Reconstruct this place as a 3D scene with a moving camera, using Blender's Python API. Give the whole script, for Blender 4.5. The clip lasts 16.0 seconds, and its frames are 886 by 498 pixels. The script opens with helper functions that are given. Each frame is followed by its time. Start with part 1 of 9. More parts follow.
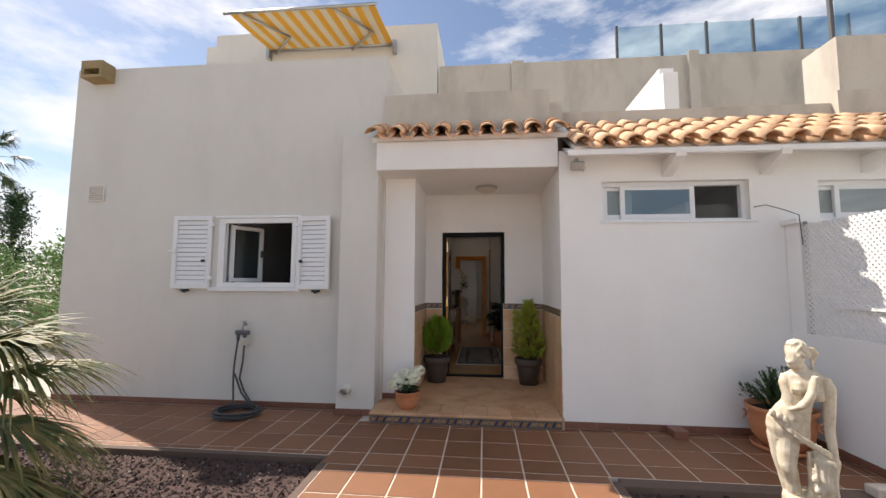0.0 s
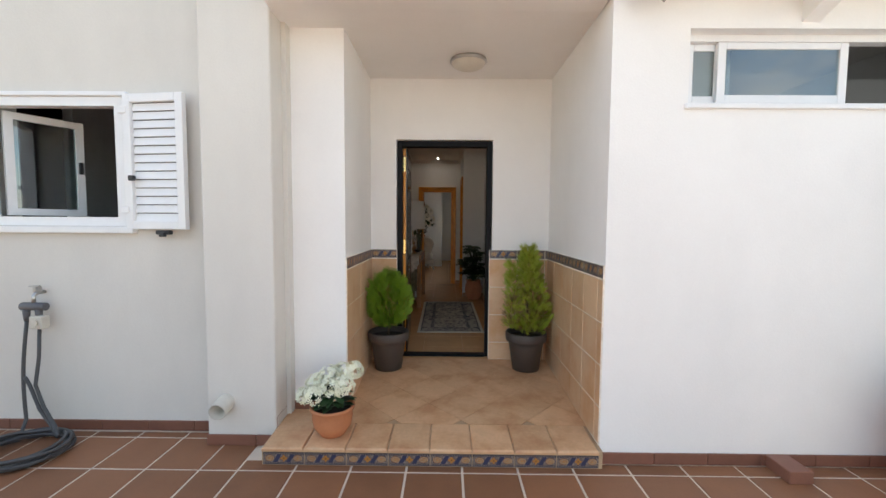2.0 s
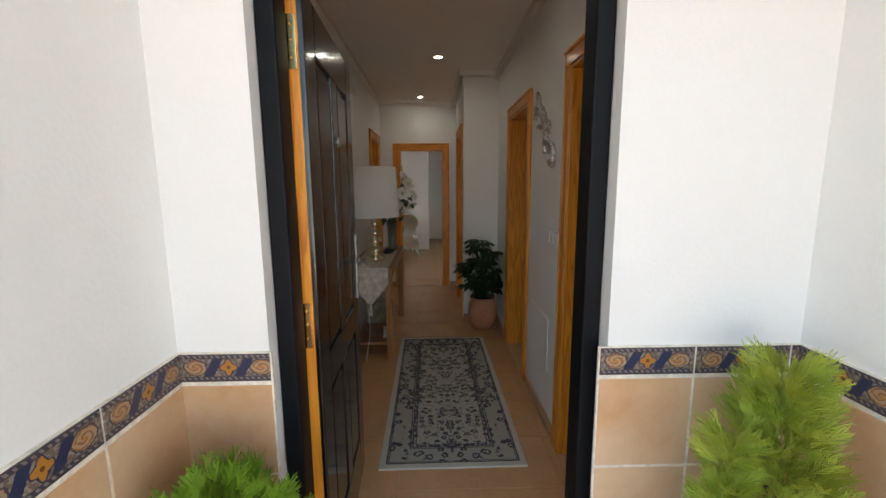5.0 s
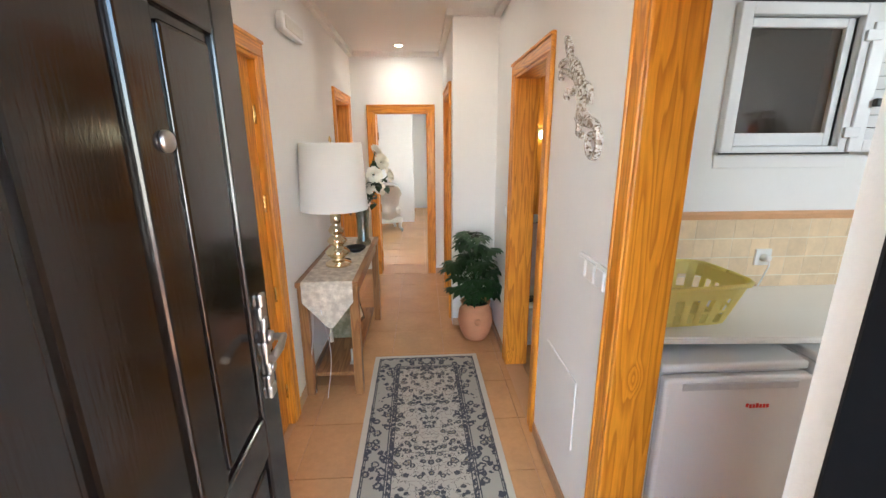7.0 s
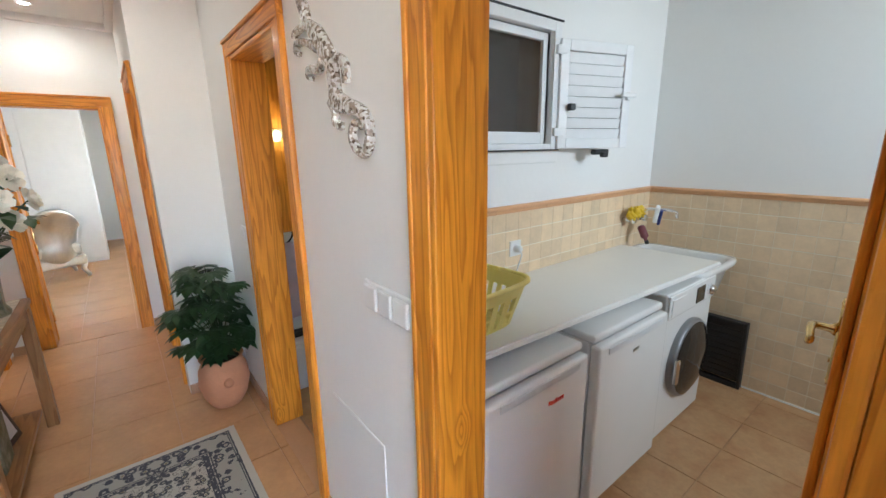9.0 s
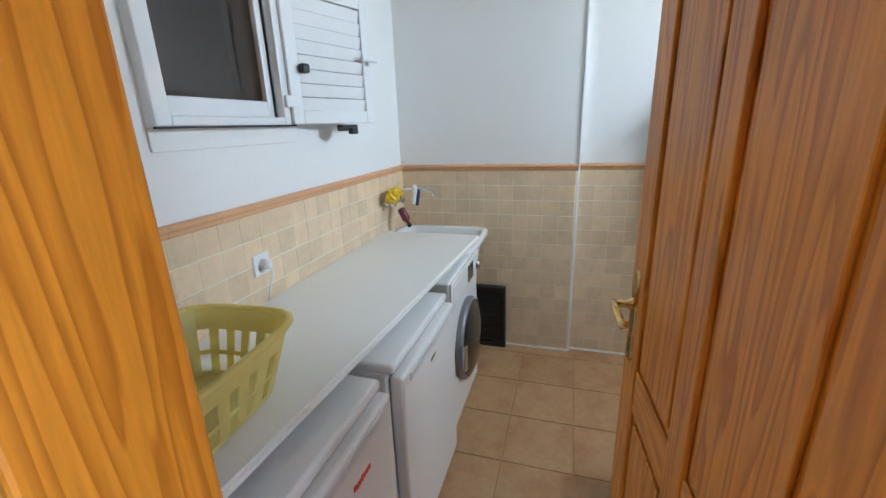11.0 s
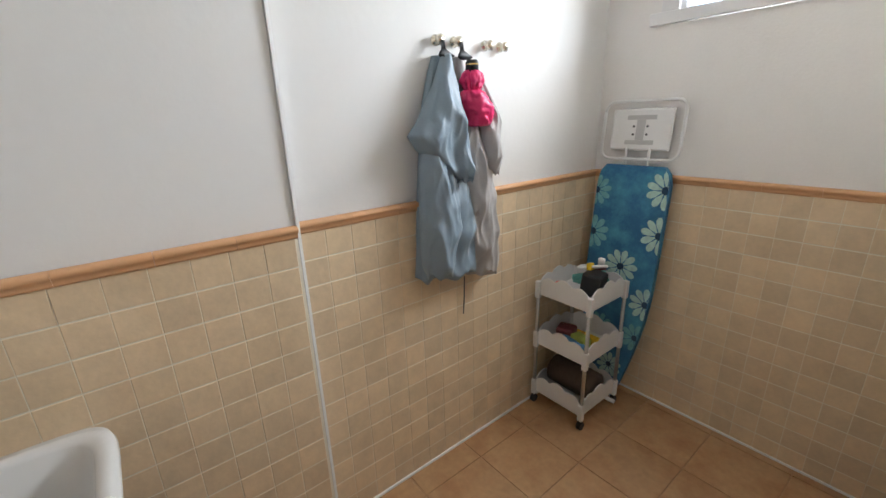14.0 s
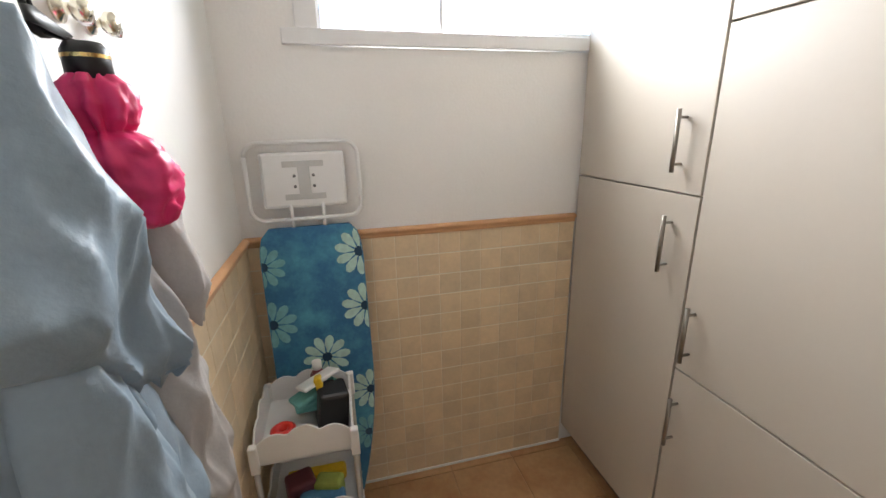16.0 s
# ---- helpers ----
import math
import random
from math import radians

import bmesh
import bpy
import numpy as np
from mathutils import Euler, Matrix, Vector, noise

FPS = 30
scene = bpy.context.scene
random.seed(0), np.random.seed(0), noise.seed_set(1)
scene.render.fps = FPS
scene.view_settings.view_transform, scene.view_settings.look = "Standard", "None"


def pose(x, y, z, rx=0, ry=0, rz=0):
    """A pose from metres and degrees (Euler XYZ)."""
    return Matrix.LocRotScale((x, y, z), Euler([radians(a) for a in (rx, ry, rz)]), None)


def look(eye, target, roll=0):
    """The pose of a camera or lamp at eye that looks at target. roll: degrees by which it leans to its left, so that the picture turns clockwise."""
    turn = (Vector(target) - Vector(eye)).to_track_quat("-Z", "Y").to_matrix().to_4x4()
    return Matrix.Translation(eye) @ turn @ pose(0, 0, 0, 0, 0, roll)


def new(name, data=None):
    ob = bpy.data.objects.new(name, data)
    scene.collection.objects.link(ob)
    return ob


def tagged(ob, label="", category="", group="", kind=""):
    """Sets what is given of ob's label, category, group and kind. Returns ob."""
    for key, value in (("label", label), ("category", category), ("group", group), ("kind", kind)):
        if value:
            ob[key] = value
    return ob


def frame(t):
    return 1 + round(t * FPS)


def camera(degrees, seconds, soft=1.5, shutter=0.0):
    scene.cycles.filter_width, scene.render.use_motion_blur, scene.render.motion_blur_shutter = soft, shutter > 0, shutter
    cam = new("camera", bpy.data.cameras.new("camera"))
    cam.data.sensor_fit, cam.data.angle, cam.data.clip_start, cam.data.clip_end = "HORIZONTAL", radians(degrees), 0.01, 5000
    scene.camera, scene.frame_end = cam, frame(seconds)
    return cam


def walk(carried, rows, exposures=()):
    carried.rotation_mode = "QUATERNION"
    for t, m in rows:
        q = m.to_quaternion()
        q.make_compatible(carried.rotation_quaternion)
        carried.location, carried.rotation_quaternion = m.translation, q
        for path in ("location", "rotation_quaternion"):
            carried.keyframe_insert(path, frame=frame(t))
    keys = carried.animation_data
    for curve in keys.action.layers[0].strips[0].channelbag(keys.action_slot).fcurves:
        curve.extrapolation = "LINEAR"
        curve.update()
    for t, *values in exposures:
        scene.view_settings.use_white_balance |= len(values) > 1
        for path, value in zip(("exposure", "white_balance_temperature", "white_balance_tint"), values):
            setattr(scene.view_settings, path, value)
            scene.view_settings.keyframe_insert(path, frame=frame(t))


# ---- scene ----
cam = camera(94.5, 16.0)
PATH = [
    (0, (1.33, 0.777, 1.494), (1.133, 2.76, 1.668), 0.3),
    (0.5, (1.354, 1.284, 1.506), (1.197, 3.275, 1.616), 0.4),
    (1, (1.308, 1.8, 1.488), (1.195, 3.796, 1.528), 0.4),
    (1.5, (1.192, 2.318, 1.489), (1.133, 4.317, 1.46), 0.3),
    (2, (1.206, 2.851, 1.485), (1.187, 4.847, 1.359), 0.4),
    (2.5, (1.245, 3.306, 1.489), (1.259, 5.295, 1.282), 0.4),
    (3, (1.236, 3.764, 1.542), (1.284, 5.749, 1.301), 0.5),
    (3.5, (1.272, 4.304, 1.56), (1.32, 6.287, 1.304), 0.3),
    (4, (1.225, 4.793, 1.533), (1.271, 6.777, 1.285), -0.1),
    (4.5, (1.171, 5.26, 1.577), (1.213, 7.242, 1.314), -0.2),
    (5, (1.166, 5.679, 1.667), (1.21, 7.654, 1.358), -0.4),
    (5.2, (1.156, 5.794, 1.706), (1.203, 7.764, 1.364), -0.5),
    (7.3, (1.262, 6.658, 1.83), (1.387, 8.587, 1.319), -0.2),
    (7.5, (1.286, 6.708, 1.827), (1.459, 8.636, 1.323), -0.3),
    (8, (1.311, 6.816, 1.816), (1.697, 8.714, 1.318), -0.4),
    (8.5, (1.301, 6.932, 1.802), (2.067, 8.714, 1.313), -0.6),
    (9, (1.31, 7.031, 1.781), (2.512, 8.558, 1.307), -0.9),
    (9.5, (1.364, 7.146, 1.751), (2.908, 8.324, 1.274), -1.3),
    (10, (1.452, 7.238, 1.734), (3.171, 8.132, 1.241), -1.9),
    (10.2, (1.48, 7.231, 1.736), (3.227, 8.062, 1.229), -1.8),
    (12.3, (2.217, 7.603, 1.77), (4.119, 7.684, 1.158), -2.2),
    (12.5, (2.287, 7.608, 1.774), (4.196, 7.602, 1.178), -2.0),
    (13, (2.556, 7.734, 1.783), (4.425, 7.332, 1.195), -1.6),
    (13.5, (2.837, 7.759, 1.791), (4.58, 6.976, 1.2), -2.0),
    (14, (3.132, 7.712, 1.806), (4.624, 6.531, 1.191), -1.8),
    (14.5, (3.46, 7.64, 1.794), (4.525, 6.058, 1.19), -2.1),
    (15, (3.722, 7.477, 1.827), (4.309, 5.668, 1.21), -1.7),
    (15.5, (3.94, 7.349, 1.875), (3.975, 5.446, 1.261), -1.3),
    (16, (4.078, 7.216, 1.898), (3.604, 5.36, 1.323), -1.2),
]
EXPOSURES = [(0.0, 0.95, 6850, 13), (1.0, 1.36, 6800, 10), (2.0, 1.85, 6700, 7), (3.0, 1.82, 6500, 5), (4.0, 2.1, 6500, 3), (4.5, 2.6, 6450, 3), (5.2, 2.88, 6350, 3),
             (6.3, 4.3, 6200, 4), (7.3, 5.08, 6100, 5), (8.5, 4.88, 5950, 4), (9.2, 4.85, 5650, 3), (10.2, 4.85, 5400, 3), (12.3, 4.74, 5900, 7), (13.2, 4.82, 6200, 9), (14.0, 4.82, 6350, 10), (16.0, 4.92, 6700, 12)]
walk(cam, [(t, look(eye, target, roll)) for t, eye, target, roll in PATH], EXPOSURES)

SPOT_W, BATH_W, FAR_W, WIN_W = 0.075, 0.018, 0.26, 0.84
# ---- light: high sun from behind the house, hazy sky with broken cloud ----
SUN_FROM = Vector((-0.575, 0.29, 0.82)).normalized()
world = bpy.data.worlds.new("world")
scene.world = world
world.use_nodes = True
wn, wl = world.node_tree.nodes, world.node_tree.links
sky = wn.new("ShaderNodeTexSky")
sky.sky_type, sky.sun_disc = "NISHITA", False
sky.sun_elevation = math.asin(SUN_FROM.z)
sky.sun_rotation = math.atan2(SUN_FROM.x, SUN_FROM.y)
sky.dust_density, sky.air_density = 0.6, 1.0
wc = wn.new("ShaderNodeTexCoord")
wm = wn.new("ShaderNodeMapping")
wm.inputs["Scale"].default_value = (1.0, 1.0, 2.6)
wm.inputs["Rotation"].default_value = (0.0, 0.25, 0.3)
wnoise = wn.new("ShaderNodeTexNoise")
wnoise.inputs["Scale"].default_value, wnoise.inputs["Detail"].default_value, wnoise.inputs["Roughness"].default_value = 3.0, 9.0, 0.6
wr = wn.new("ShaderNodeValToRGB")
wr.color_ramp.elements[0].position, wr.color_ramp.elements[1].position = 0.46, 0.66
wmix = wn.new("ShaderNodeMixRGB")
wmix.inputs[2].default_value = (7.6, 7.8, 8.2, 1)
wl.new(wc.outputs["Generated"], wm.inputs["Vector"])
wl.new(wm.outputs[0], wnoise.inputs["Vector"])
wl.new(wnoise.outputs["Fac"], wr.inputs["Fac"])
wl.new(wr.outputs["Color"], wmix.inputs[0])
wl.new(sky.outputs[0], wmix.inputs[1])
wl.new(wmix.outputs[0], wn["Background"].inputs["Color"])
wn["Background"].inputs["Strength"].default_value = 0.075
sun = new("sun", bpy.data.lights.new("sun", "SUN"))
sun.data.energy, sun.data.angle, sun.data.color = 3.5, radians(0.53), (1.0, 0.95, 0.88)
sun.matrix_world = look(SUN_FROM * 40, (0, 0, 0))

# ---- materials ----
def nodes_of(name):
    m = bpy.data.materials.new(name)
    m.use_nodes = True
    return m, m.node_tree.nodes, m.node_tree.links, m.node_tree.nodes["Principled BSDF"]


def mat(name, c, rough=0.6, metal=0.0, var=0.12, scale=3.0, fine=60.0, bump=0.1, rnd=0.0, local=False, depth=0.004, coat=0.0, tint=None, sat=1.0, streak=0.0):
    """Surface with variation at two scales, fine relief and, with rnd, a tone of its own for each piece."""
    m, n, l, b = nodes_of(name)
    if local:
        src = n.new("ShaderNodeTexCoord").outputs["Object"]
    else:
        src = n.new("ShaderNodeNewGeometry").outputs["Position"]
    a, f = n.new("ShaderNodeTexNoise"), n.new("ShaderNodeTexNoise")
    a.inputs["Scale"].default_value, a.inputs["Detail"].default_value, a.inputs["Roughness"].default_value = scale, 6, 0.6
    f.inputs["Scale"].default_value, f.inputs["Detail"].default_value = fine, 4
    l.new(src, a.inputs["Vector"])
    l.new(src, f.inputs["Vector"])
    s1 = n.new("ShaderNodeMath"); s1.operation = "MULTIPLY_ADD"
    s1.inputs[1].default_value, s1.inputs[2].default_value = 2.4 * var, 1 - 1.2 * var
    l.new(a.outputs["Fac"], s1.inputs[0])
    s2 = n.new("ShaderNodeMath"); s2.operation = "MULTIPLY_ADD"
    s2.inputs[1].default_value = var
    l.new(f.outputs["Fac"], s2.inputs[0])
    l.new(s1.outputs[0], s2.inputs[2])
    last = s2.outputs[0]
    if rnd:
        o = n.new("ShaderNodeObjectInfo")
        s3 = n.new("ShaderNodeMath"); s3.operation = "MULTIPLY_ADD"
        s3.inputs[1].default_value = rnd
        l.new(o.outputs["Random"], s3.inputs[0])
        l.new(last, s3.inputs[2])
        s4 = n.new("ShaderNodeMath"); s4.operation = "SUBTRACT"
        s4.inputs[1].default_value = rnd / 2
        l.new(s3.outputs[0], s4.inputs[0])
        last = s4.outputs[0]
    if streak:
        # rain streaks and damp patches, drawn out downwards
        sm = n.new("ShaderNodeMapping")
        sm.inputs["Scale"].default_value = (2.0, 2.0, 0.75)
        l.new(src, sm.inputs["Vector"])
        sn = n.new("ShaderNodeTexNoise")
        sn.inputs["Scale"].default_value, sn.inputs["Detail"].default_value, sn.inputs["Roughness"].default_value = 1.1, 6, 0.58
        l.new(sm.outputs[0], sn.inputs["Vector"])
        sr = n.new("ShaderNodeMapRange")
        sr.inputs["From Min"].default_value, sr.inputs["From Max"].default_value = 0.46, 0.72
        sr.inputs["To Min"].default_value, sr.inputs["To Max"].default_value = 1.0, 1.0 - streak
        l.new(sn.outputs["Fac"], sr.inputs["Value"])
        sx = n.new("ShaderNodeMath"); sx.operation = "MULTIPLY"
        l.new(last, sx.inputs[0])
        l.new(sr.outputs[0], sx.inputs[1])
        last = sx.outputs[0]
    h = n.new("ShaderNodeHueSaturation")
    h.inputs["Color"].default_value, h.inputs["Saturation"].default_value = (*c, 1), sat
    l.new(last, h.inputs["Value"])
    if tint:
        mx = n.new("ShaderNodeMixRGB")
        rp = n.new("ShaderNodeValToRGB")
        rp.color_ramp.elements[0].position, rp.color_ramp.elements[1].position = 0.42, 0.68
        l.new(a.outputs["Fac"], rp.inputs["Fac"])
        l.new(rp.outputs["Color"], mx.inputs[0])
        mx.inputs[1].default_value, mx.inputs[2].default_value = (*c, 1), (*tint, 1)
        l.new(mx.outputs[0], h.inputs["Color"])
    l.new(h.outputs[0], b.inputs["Base Color"])
    b.inputs["Roughness"].default_value, b.inputs["Metallic"].default_value = rough, metal
    b.inputs["Coat Weight"].default_value = coat
    b.inputs["Coat Roughness"].default_value = 0.08
    if bump:
        k = n.new("ShaderNodeBump")
        k.inputs["Strength"].default_value, k.inputs["Distance"].default_value = min(1, bump), depth
        ad = n.new("ShaderNodeMath"); ad.operation = "ADD"
        l.new(a.outputs["Fac"], ad.inputs[0])
        l.new(f.outputs["Fac"], ad.inputs[1])
        l.new(ad.outputs[0], k.inputs["Height"])
        l.new(k.outputs[0], b.inputs["Normal"])
    return m


def wood(name, c1, c2, along="z", rough=0.3, grain=9.0, coat=0.3, contrast=1.0, knots=False):
    """Varnished timber with the grain along one axis."""
    m, n, l, b = nodes_of(name)
    src = n.new("ShaderNodeTexCoord").outputs["Object"]
    mp = n.new("ShaderNodeMapping")
    sc = {"x": (0.07, 1, 1), "y": (1, 0.07, 1), "z": (1, 1, 0.07)}[along]
    mp.inputs["Scale"].default_value = sc
    l.new(src, mp.inputs["Vector"])
    big = n.new("ShaderNodeTexNoise")
    big.inputs["Scale"].default_value, big.inputs["Detail"].default_value = grain, 2
    l.new(mp.outputs[0], big.inputs["Vector"])
    ml = n.new("ShaderNodeMath"); ml.operation = "MULTIPLY"; ml.inputs[1].default_value = 9.0
    l.new(big.outputs["Fac"], ml.inputs[0])
    fr = n.new("ShaderNodeMath"); fr.operation = "FRACT"
    l.new(ml.outputs[0], fr.inputs[0])
    if knots:
        # rings bend round scattered knots
        mk = n.new("ShaderNodeMapping")
        mk.inputs["Scale"].default_value = tuple(1.0 if q == 1 else 0.45 for q in sc)
        l.new(src, mk.inputs["Vector"])
        vo = n.new("ShaderNodeTexVoronoi")
        vo.inputs["Scale"].default_value = 4.0
        l.new(mk.outputs[0], vo.inputs["Vector"])
        mr = n.new("ShaderNodeMapRange")
        mr.interpolation_type = "SMOOTHERSTEP"
        mr.inputs["From Min"].default_value, mr.inputs["From Max"].default_value = 0.0, 0.17
        mr.inputs["To Min"].default_value, mr.inputs["To Max"].default_value = 2.4, 0.0
        l.new(vo.outputs["Distance"], mr.inputs["Value"])
        ak = n.new("ShaderNodeMath"); ak.operation = "ADD"
        l.new(ml.outputs[0], ak.inputs[0])
        l.new(mr.outputs[0], ak.inputs[1])
        l.new(ak.outputs[0], fr.inputs[0])
    fib = n.new("ShaderNodeTexNoise")
    fib.inputs["Scale"].default_value, fib.inputs["Detail"].default_value = 160, 3
    l.new(mp.outputs[0], fib.inputs["Vector"])
    rp = n.new("ShaderNodeValToRGB")
    rp.color_ramp.elements[0].color, rp.color_ramp.elements[1].color = (*c1, 1), (*c2, 1)
    rp.color_ramp.elements[0].position, rp.color_ramp.elements[1].position = (0.35 if knots else 0.25), 0.9
    e = rp.color_ramp.elements.new(1.0)
    e.color = (*c1, 1)
    l.new(fr.outputs[0], rp.inputs["Fac"])
    h = n.new("ShaderNodeHueSaturation")
    s = n.new("ShaderNodeMath"); s.operation = "MULTIPLY_ADD"; s.inputs[1].default_value, s.inputs[2].default_value = 0.5 * contrast, 1 - 0.25 * contrast
    l.new(fib.outputs["Fac"], s.inputs[0])
    l.new(s.outputs[0], h.inputs["Value"])
    l.new(rp.outputs[0], h.inputs["Color"])
    l.new(h.outputs[0], b.inputs["Base Color"])
    b.inputs["Roughness"].default_value = rough
    b.inputs["Coat Weight"].default_value, b.inputs["Coat Roughness"].default_value = coat, 0.1
    k = n.new("ShaderNodeBump")
    k.inputs["Strength"].default_value, k.inputs["Distance"].default_value = 0.15, 0.002
    l.new(fib.outputs["Fac"], k.inputs["Height"])
    l.new(k.outputs[0], b.inputs["Normal"])
    return m


def glow(name, c, power):
    m, n, l, b = nodes_of(name)
    b.inputs["Base Color"].default_value = (*c, 1)
    b.inputs["Emission Color"].default_value, b.inputs["Emission Strength"].default_value = (*c, 1), power
    return m


def glass_mat(name, tint=(0.9, 0.95, 0.95), rough=0.0, alpha=0.25):
    """Thin pane: see-through with a clear mirror sheen."""
    m, n, l, b = nodes_of(name)
    t, g, x = n.new("ShaderNodeBsdfTransparent"), n.new("ShaderNodeBsdfGlossy"), n.new("ShaderNodeMixShader")
    t.inputs["Color"].default_value = (*tint, 1)
    g.inputs["Roughness"].default_value = rough
    x.inputs[0].default_value = alpha
    l.new(t.outputs[0], x.inputs[1])
    l.new(g.outputs[0], x.inputs[2])
    l.new(x.outputs[0], n["Material Output"].inputs["Surface"])
    return m


STUCCO = mat("stucco_cream", (0.68, 0.655, 0.605), 0.9, var=0.06, scale=1.2, fine=90, bump=0.35, depth=0.003, streak=0.06)
STUCCO_W = mat("stucco_white", (0.85, 0.835, 0.81), 0.9, var=0.05, scale=1.5, fine=90, bump=0.3, depth=0.003, streak=0.03)
STUCCO_OLD = mat("stucco_weathered", (0.56, 0.505, 0.43), 0.92, var=0.12, scale=1.0, fine=40, bump=0.4, depth=0.004, streak=0.28)
PLASTER = mat("plaster_white", (0.83, 0.82, 0.80), 0.75, var=0.025, scale=1.5, fine=45, bump=0.25, depth=0.002)
CEIL = mat("ceiling_paint", (0.80, 0.78, 0.75), 0.8, var=0.03, scale=1.5, bump=0.1)
TERRA = mat("terracotta_paver", (0.225, 0.100, 0.048), 0.55, var=0.16, scale=5, fine=80, bump=0.25, rnd=0.35, depth=0.002)
GROUT = mat("terrace_grout", (0.64, 0.55, 0.45), 0.9, var=0.15, scale=6, fine=120, bump=0.3)
BASE = mat("base_tile", (0.20, 0.085, 0.055), 0.5, var=0.15, scale=9, bump=0.15, rnd=0.25)
PORCH = mat("porch_tile", (0.62, 0.39, 0.22), 0.45, var=0.25, scale=5, fine=50, bump=0.12, rnd=0.16, tint=(0.42, 0.22, 0.11))
LFGROUT = mat("laundry_floor_grout", (0.43, 0.265, 0.145), 0.8, var=0.15, scale=6)
PGROUT = mat("porch_grout", (0.42, 0.30, 0.19), 0.9, var=0.1)
DADO = mat("dado_tile", (0.67, 0.46, 0.285), 0.35, var=0.14, scale=3.5, fine=50, bump=0.08, rnd=0.12, tint=(0.55, 0.305, 0.15))
LTILE = mat("laundry_wall_tile", (0.70, 0.545, 0.36), 0.35, var=0.16, scale=14, fine=60, bump=0.15, rnd=0.16)
DGROUT = mat("dado_grout", (0.66, 0.60, 0.51), 0.9, var=0.5, scale=28)
LGROUT = mat("laundry_grout", (0.80, 0.74, 0.62), 0.8, var=0.06)
TRIM = mat("trim_tile", (0.66, 0.37, 0.19), 0.35, var=0.1, scale=9, bump=0.08, rnd=0.1)
LFLOOR = mat("laundry_floor_tile", (0.47, 0.285, 0.145), 0.4, var=0.36, scale=6, fine=40, bump=0.1, rnd=0.12, tint=(0.32, 0.165, 0.075))
HFLOOR = mat("hall_floor_tile", (0.58, 0.33, 0.155), 0.24, var=0.2, scale=4, fine=40, bump=0.05, rnd=0.05)
HGROUT = mat("hall_grout", (0.56, 0.32, 0.16), 0.6, var=0.1)
GRAVEL = mat("gravel", (0.085, 0.05, 0.042), 0.95, var=0.6, scale=30, fine=120, bump=0.9, depth=0.02)
# Earth tone kept pale to bounce light up at the shaded facade.
EARTH = mat("pale_bounce_earth", (0.38, 0.345, 0.29), 0.95, var=0.3, scale=2, fine=20, bump=0.6, depth=0.02)
KERB = mat("kerb_stone", (0.13, 0.09, 0.07), 0.9, var=0.25, scale=8, bump=0.5)
PINE = wood("pine_varnished", (0.76, 0.30, 0.026), (0.53, 0.172, 0.011), "z", rough=0.4, grain=13.0, coat=0.12, knots=True)
PINE_X = wood("pine_varnished_cross", (0.76, 0.30, 0.026), (0.53, 0.172, 0.011), "x", rough=0.4, grain=13.0, coat=0.12, knots=True)
PINE_Y = wood("pine_varnished_long", (0.76, 0.30, 0.026), (0.53, 0.172, 0.011), "y", rough=0.4, grain=13.0, coat=0.12, knots=True)
OAK = wood("console_wood", (0.36, 0.17, 0.06), (0.24, 0.10, 0.03), "y", 0.35)
OAK_Z = wood("console_leg_wood", (0.36, 0.17, 0.06), (0.24, 0.10, 0.03), "z", 0.35)
DARK = wood("dark_door_wood", (0.009, 0.0055, 0.0045), (0.005, 0.0035, 0.003), "z", 0.16, coat=0.2)
BLACK = mat("black_metal", (0.006, 0.0065, 0.008), 0.5, 0.0, var=0.2, scale=12, bump=0.05)
BLACK.node_tree.nodes["Principled BSDF"].inputs["Specular IOR Level"].default_value = 0.15
BLACKP = mat("black_plastic", (0.015, 0.015, 0.016), 0.45, var=0.1, scale=12, bump=0.05)
WHITE_AL = mat("white_aluminium", (0.80, 0.80, 0.80), 0.35, var=0.04, scale=10, bump=0.03)
WHITE_PL = mat("white_plastic", (0.80, 0.80, 0.79), 0.35, var=0.03, scale=10, bump=0.02)
APPL = mat("white_enamel", (0.78, 0.78, 0.77), 0.22, var=0.02, scale=4, bump=0.02, coat=0.3)
COUNTER = mat("white_worktop", (0.82, 0.81, 0.77), 0.3, var=0.025, scale=4, fine=150, bump=0.03)
CUPB = mat("cupboard_laminate", (0.54, 0.49, 0.425), 0.45, var=0.03, scale=3, bump=0.03)
SATIN = mat("satin_nickel", (0.30, 0.275, 0.245), 0.42, 1.0, var=0.08, scale=20, bump=0.05)
STEEL = mat("brushed_steel", (0.46, 0.45, 0.43), 0.36, 1.0, var=0.08, scale=20, bump=0.05)
CHROME = mat("chrome", (0.75, 0.75, 0.76), 0.08, 1.0, var=0.03, bump=0.0)
KNOBM = mat("pale_brass", (0.80, 0.75, 0.62), 0.22, 1.0, var=0.08, scale=20, bump=0.02)
BRASS = mat("brass", (0.72, 0.50, 0.20), 0.18, 1.0, var=0.1, scale=20, bump=0.03)
ROOF = mat("roof_tile", (0.58, 0.335, 0.185), 0.85, var=0.28, scale=7, fine=50, bump=0.4, rnd=0.3, tint=(0.66, 0.47, 0.31))
GLASS = glass_mat("window_glass", (0.80, 0.88, 0.90), 0.0, 0.13)
# Dark brown tint stands in for the dim bathroom behind the pane.
GLASS_D = glass_mat("dim_tinted_pane", (0.55, 0.50, 0.46), 0.0, 0.07)
GLASS_B = glass_mat("balustrade_glass", (0.78, 0.88, 0.90), 0.0, 0.16)
FROST = glass_mat("frosted_glass", (0.50, 0.60, 0.58), 0.5, 0.25)
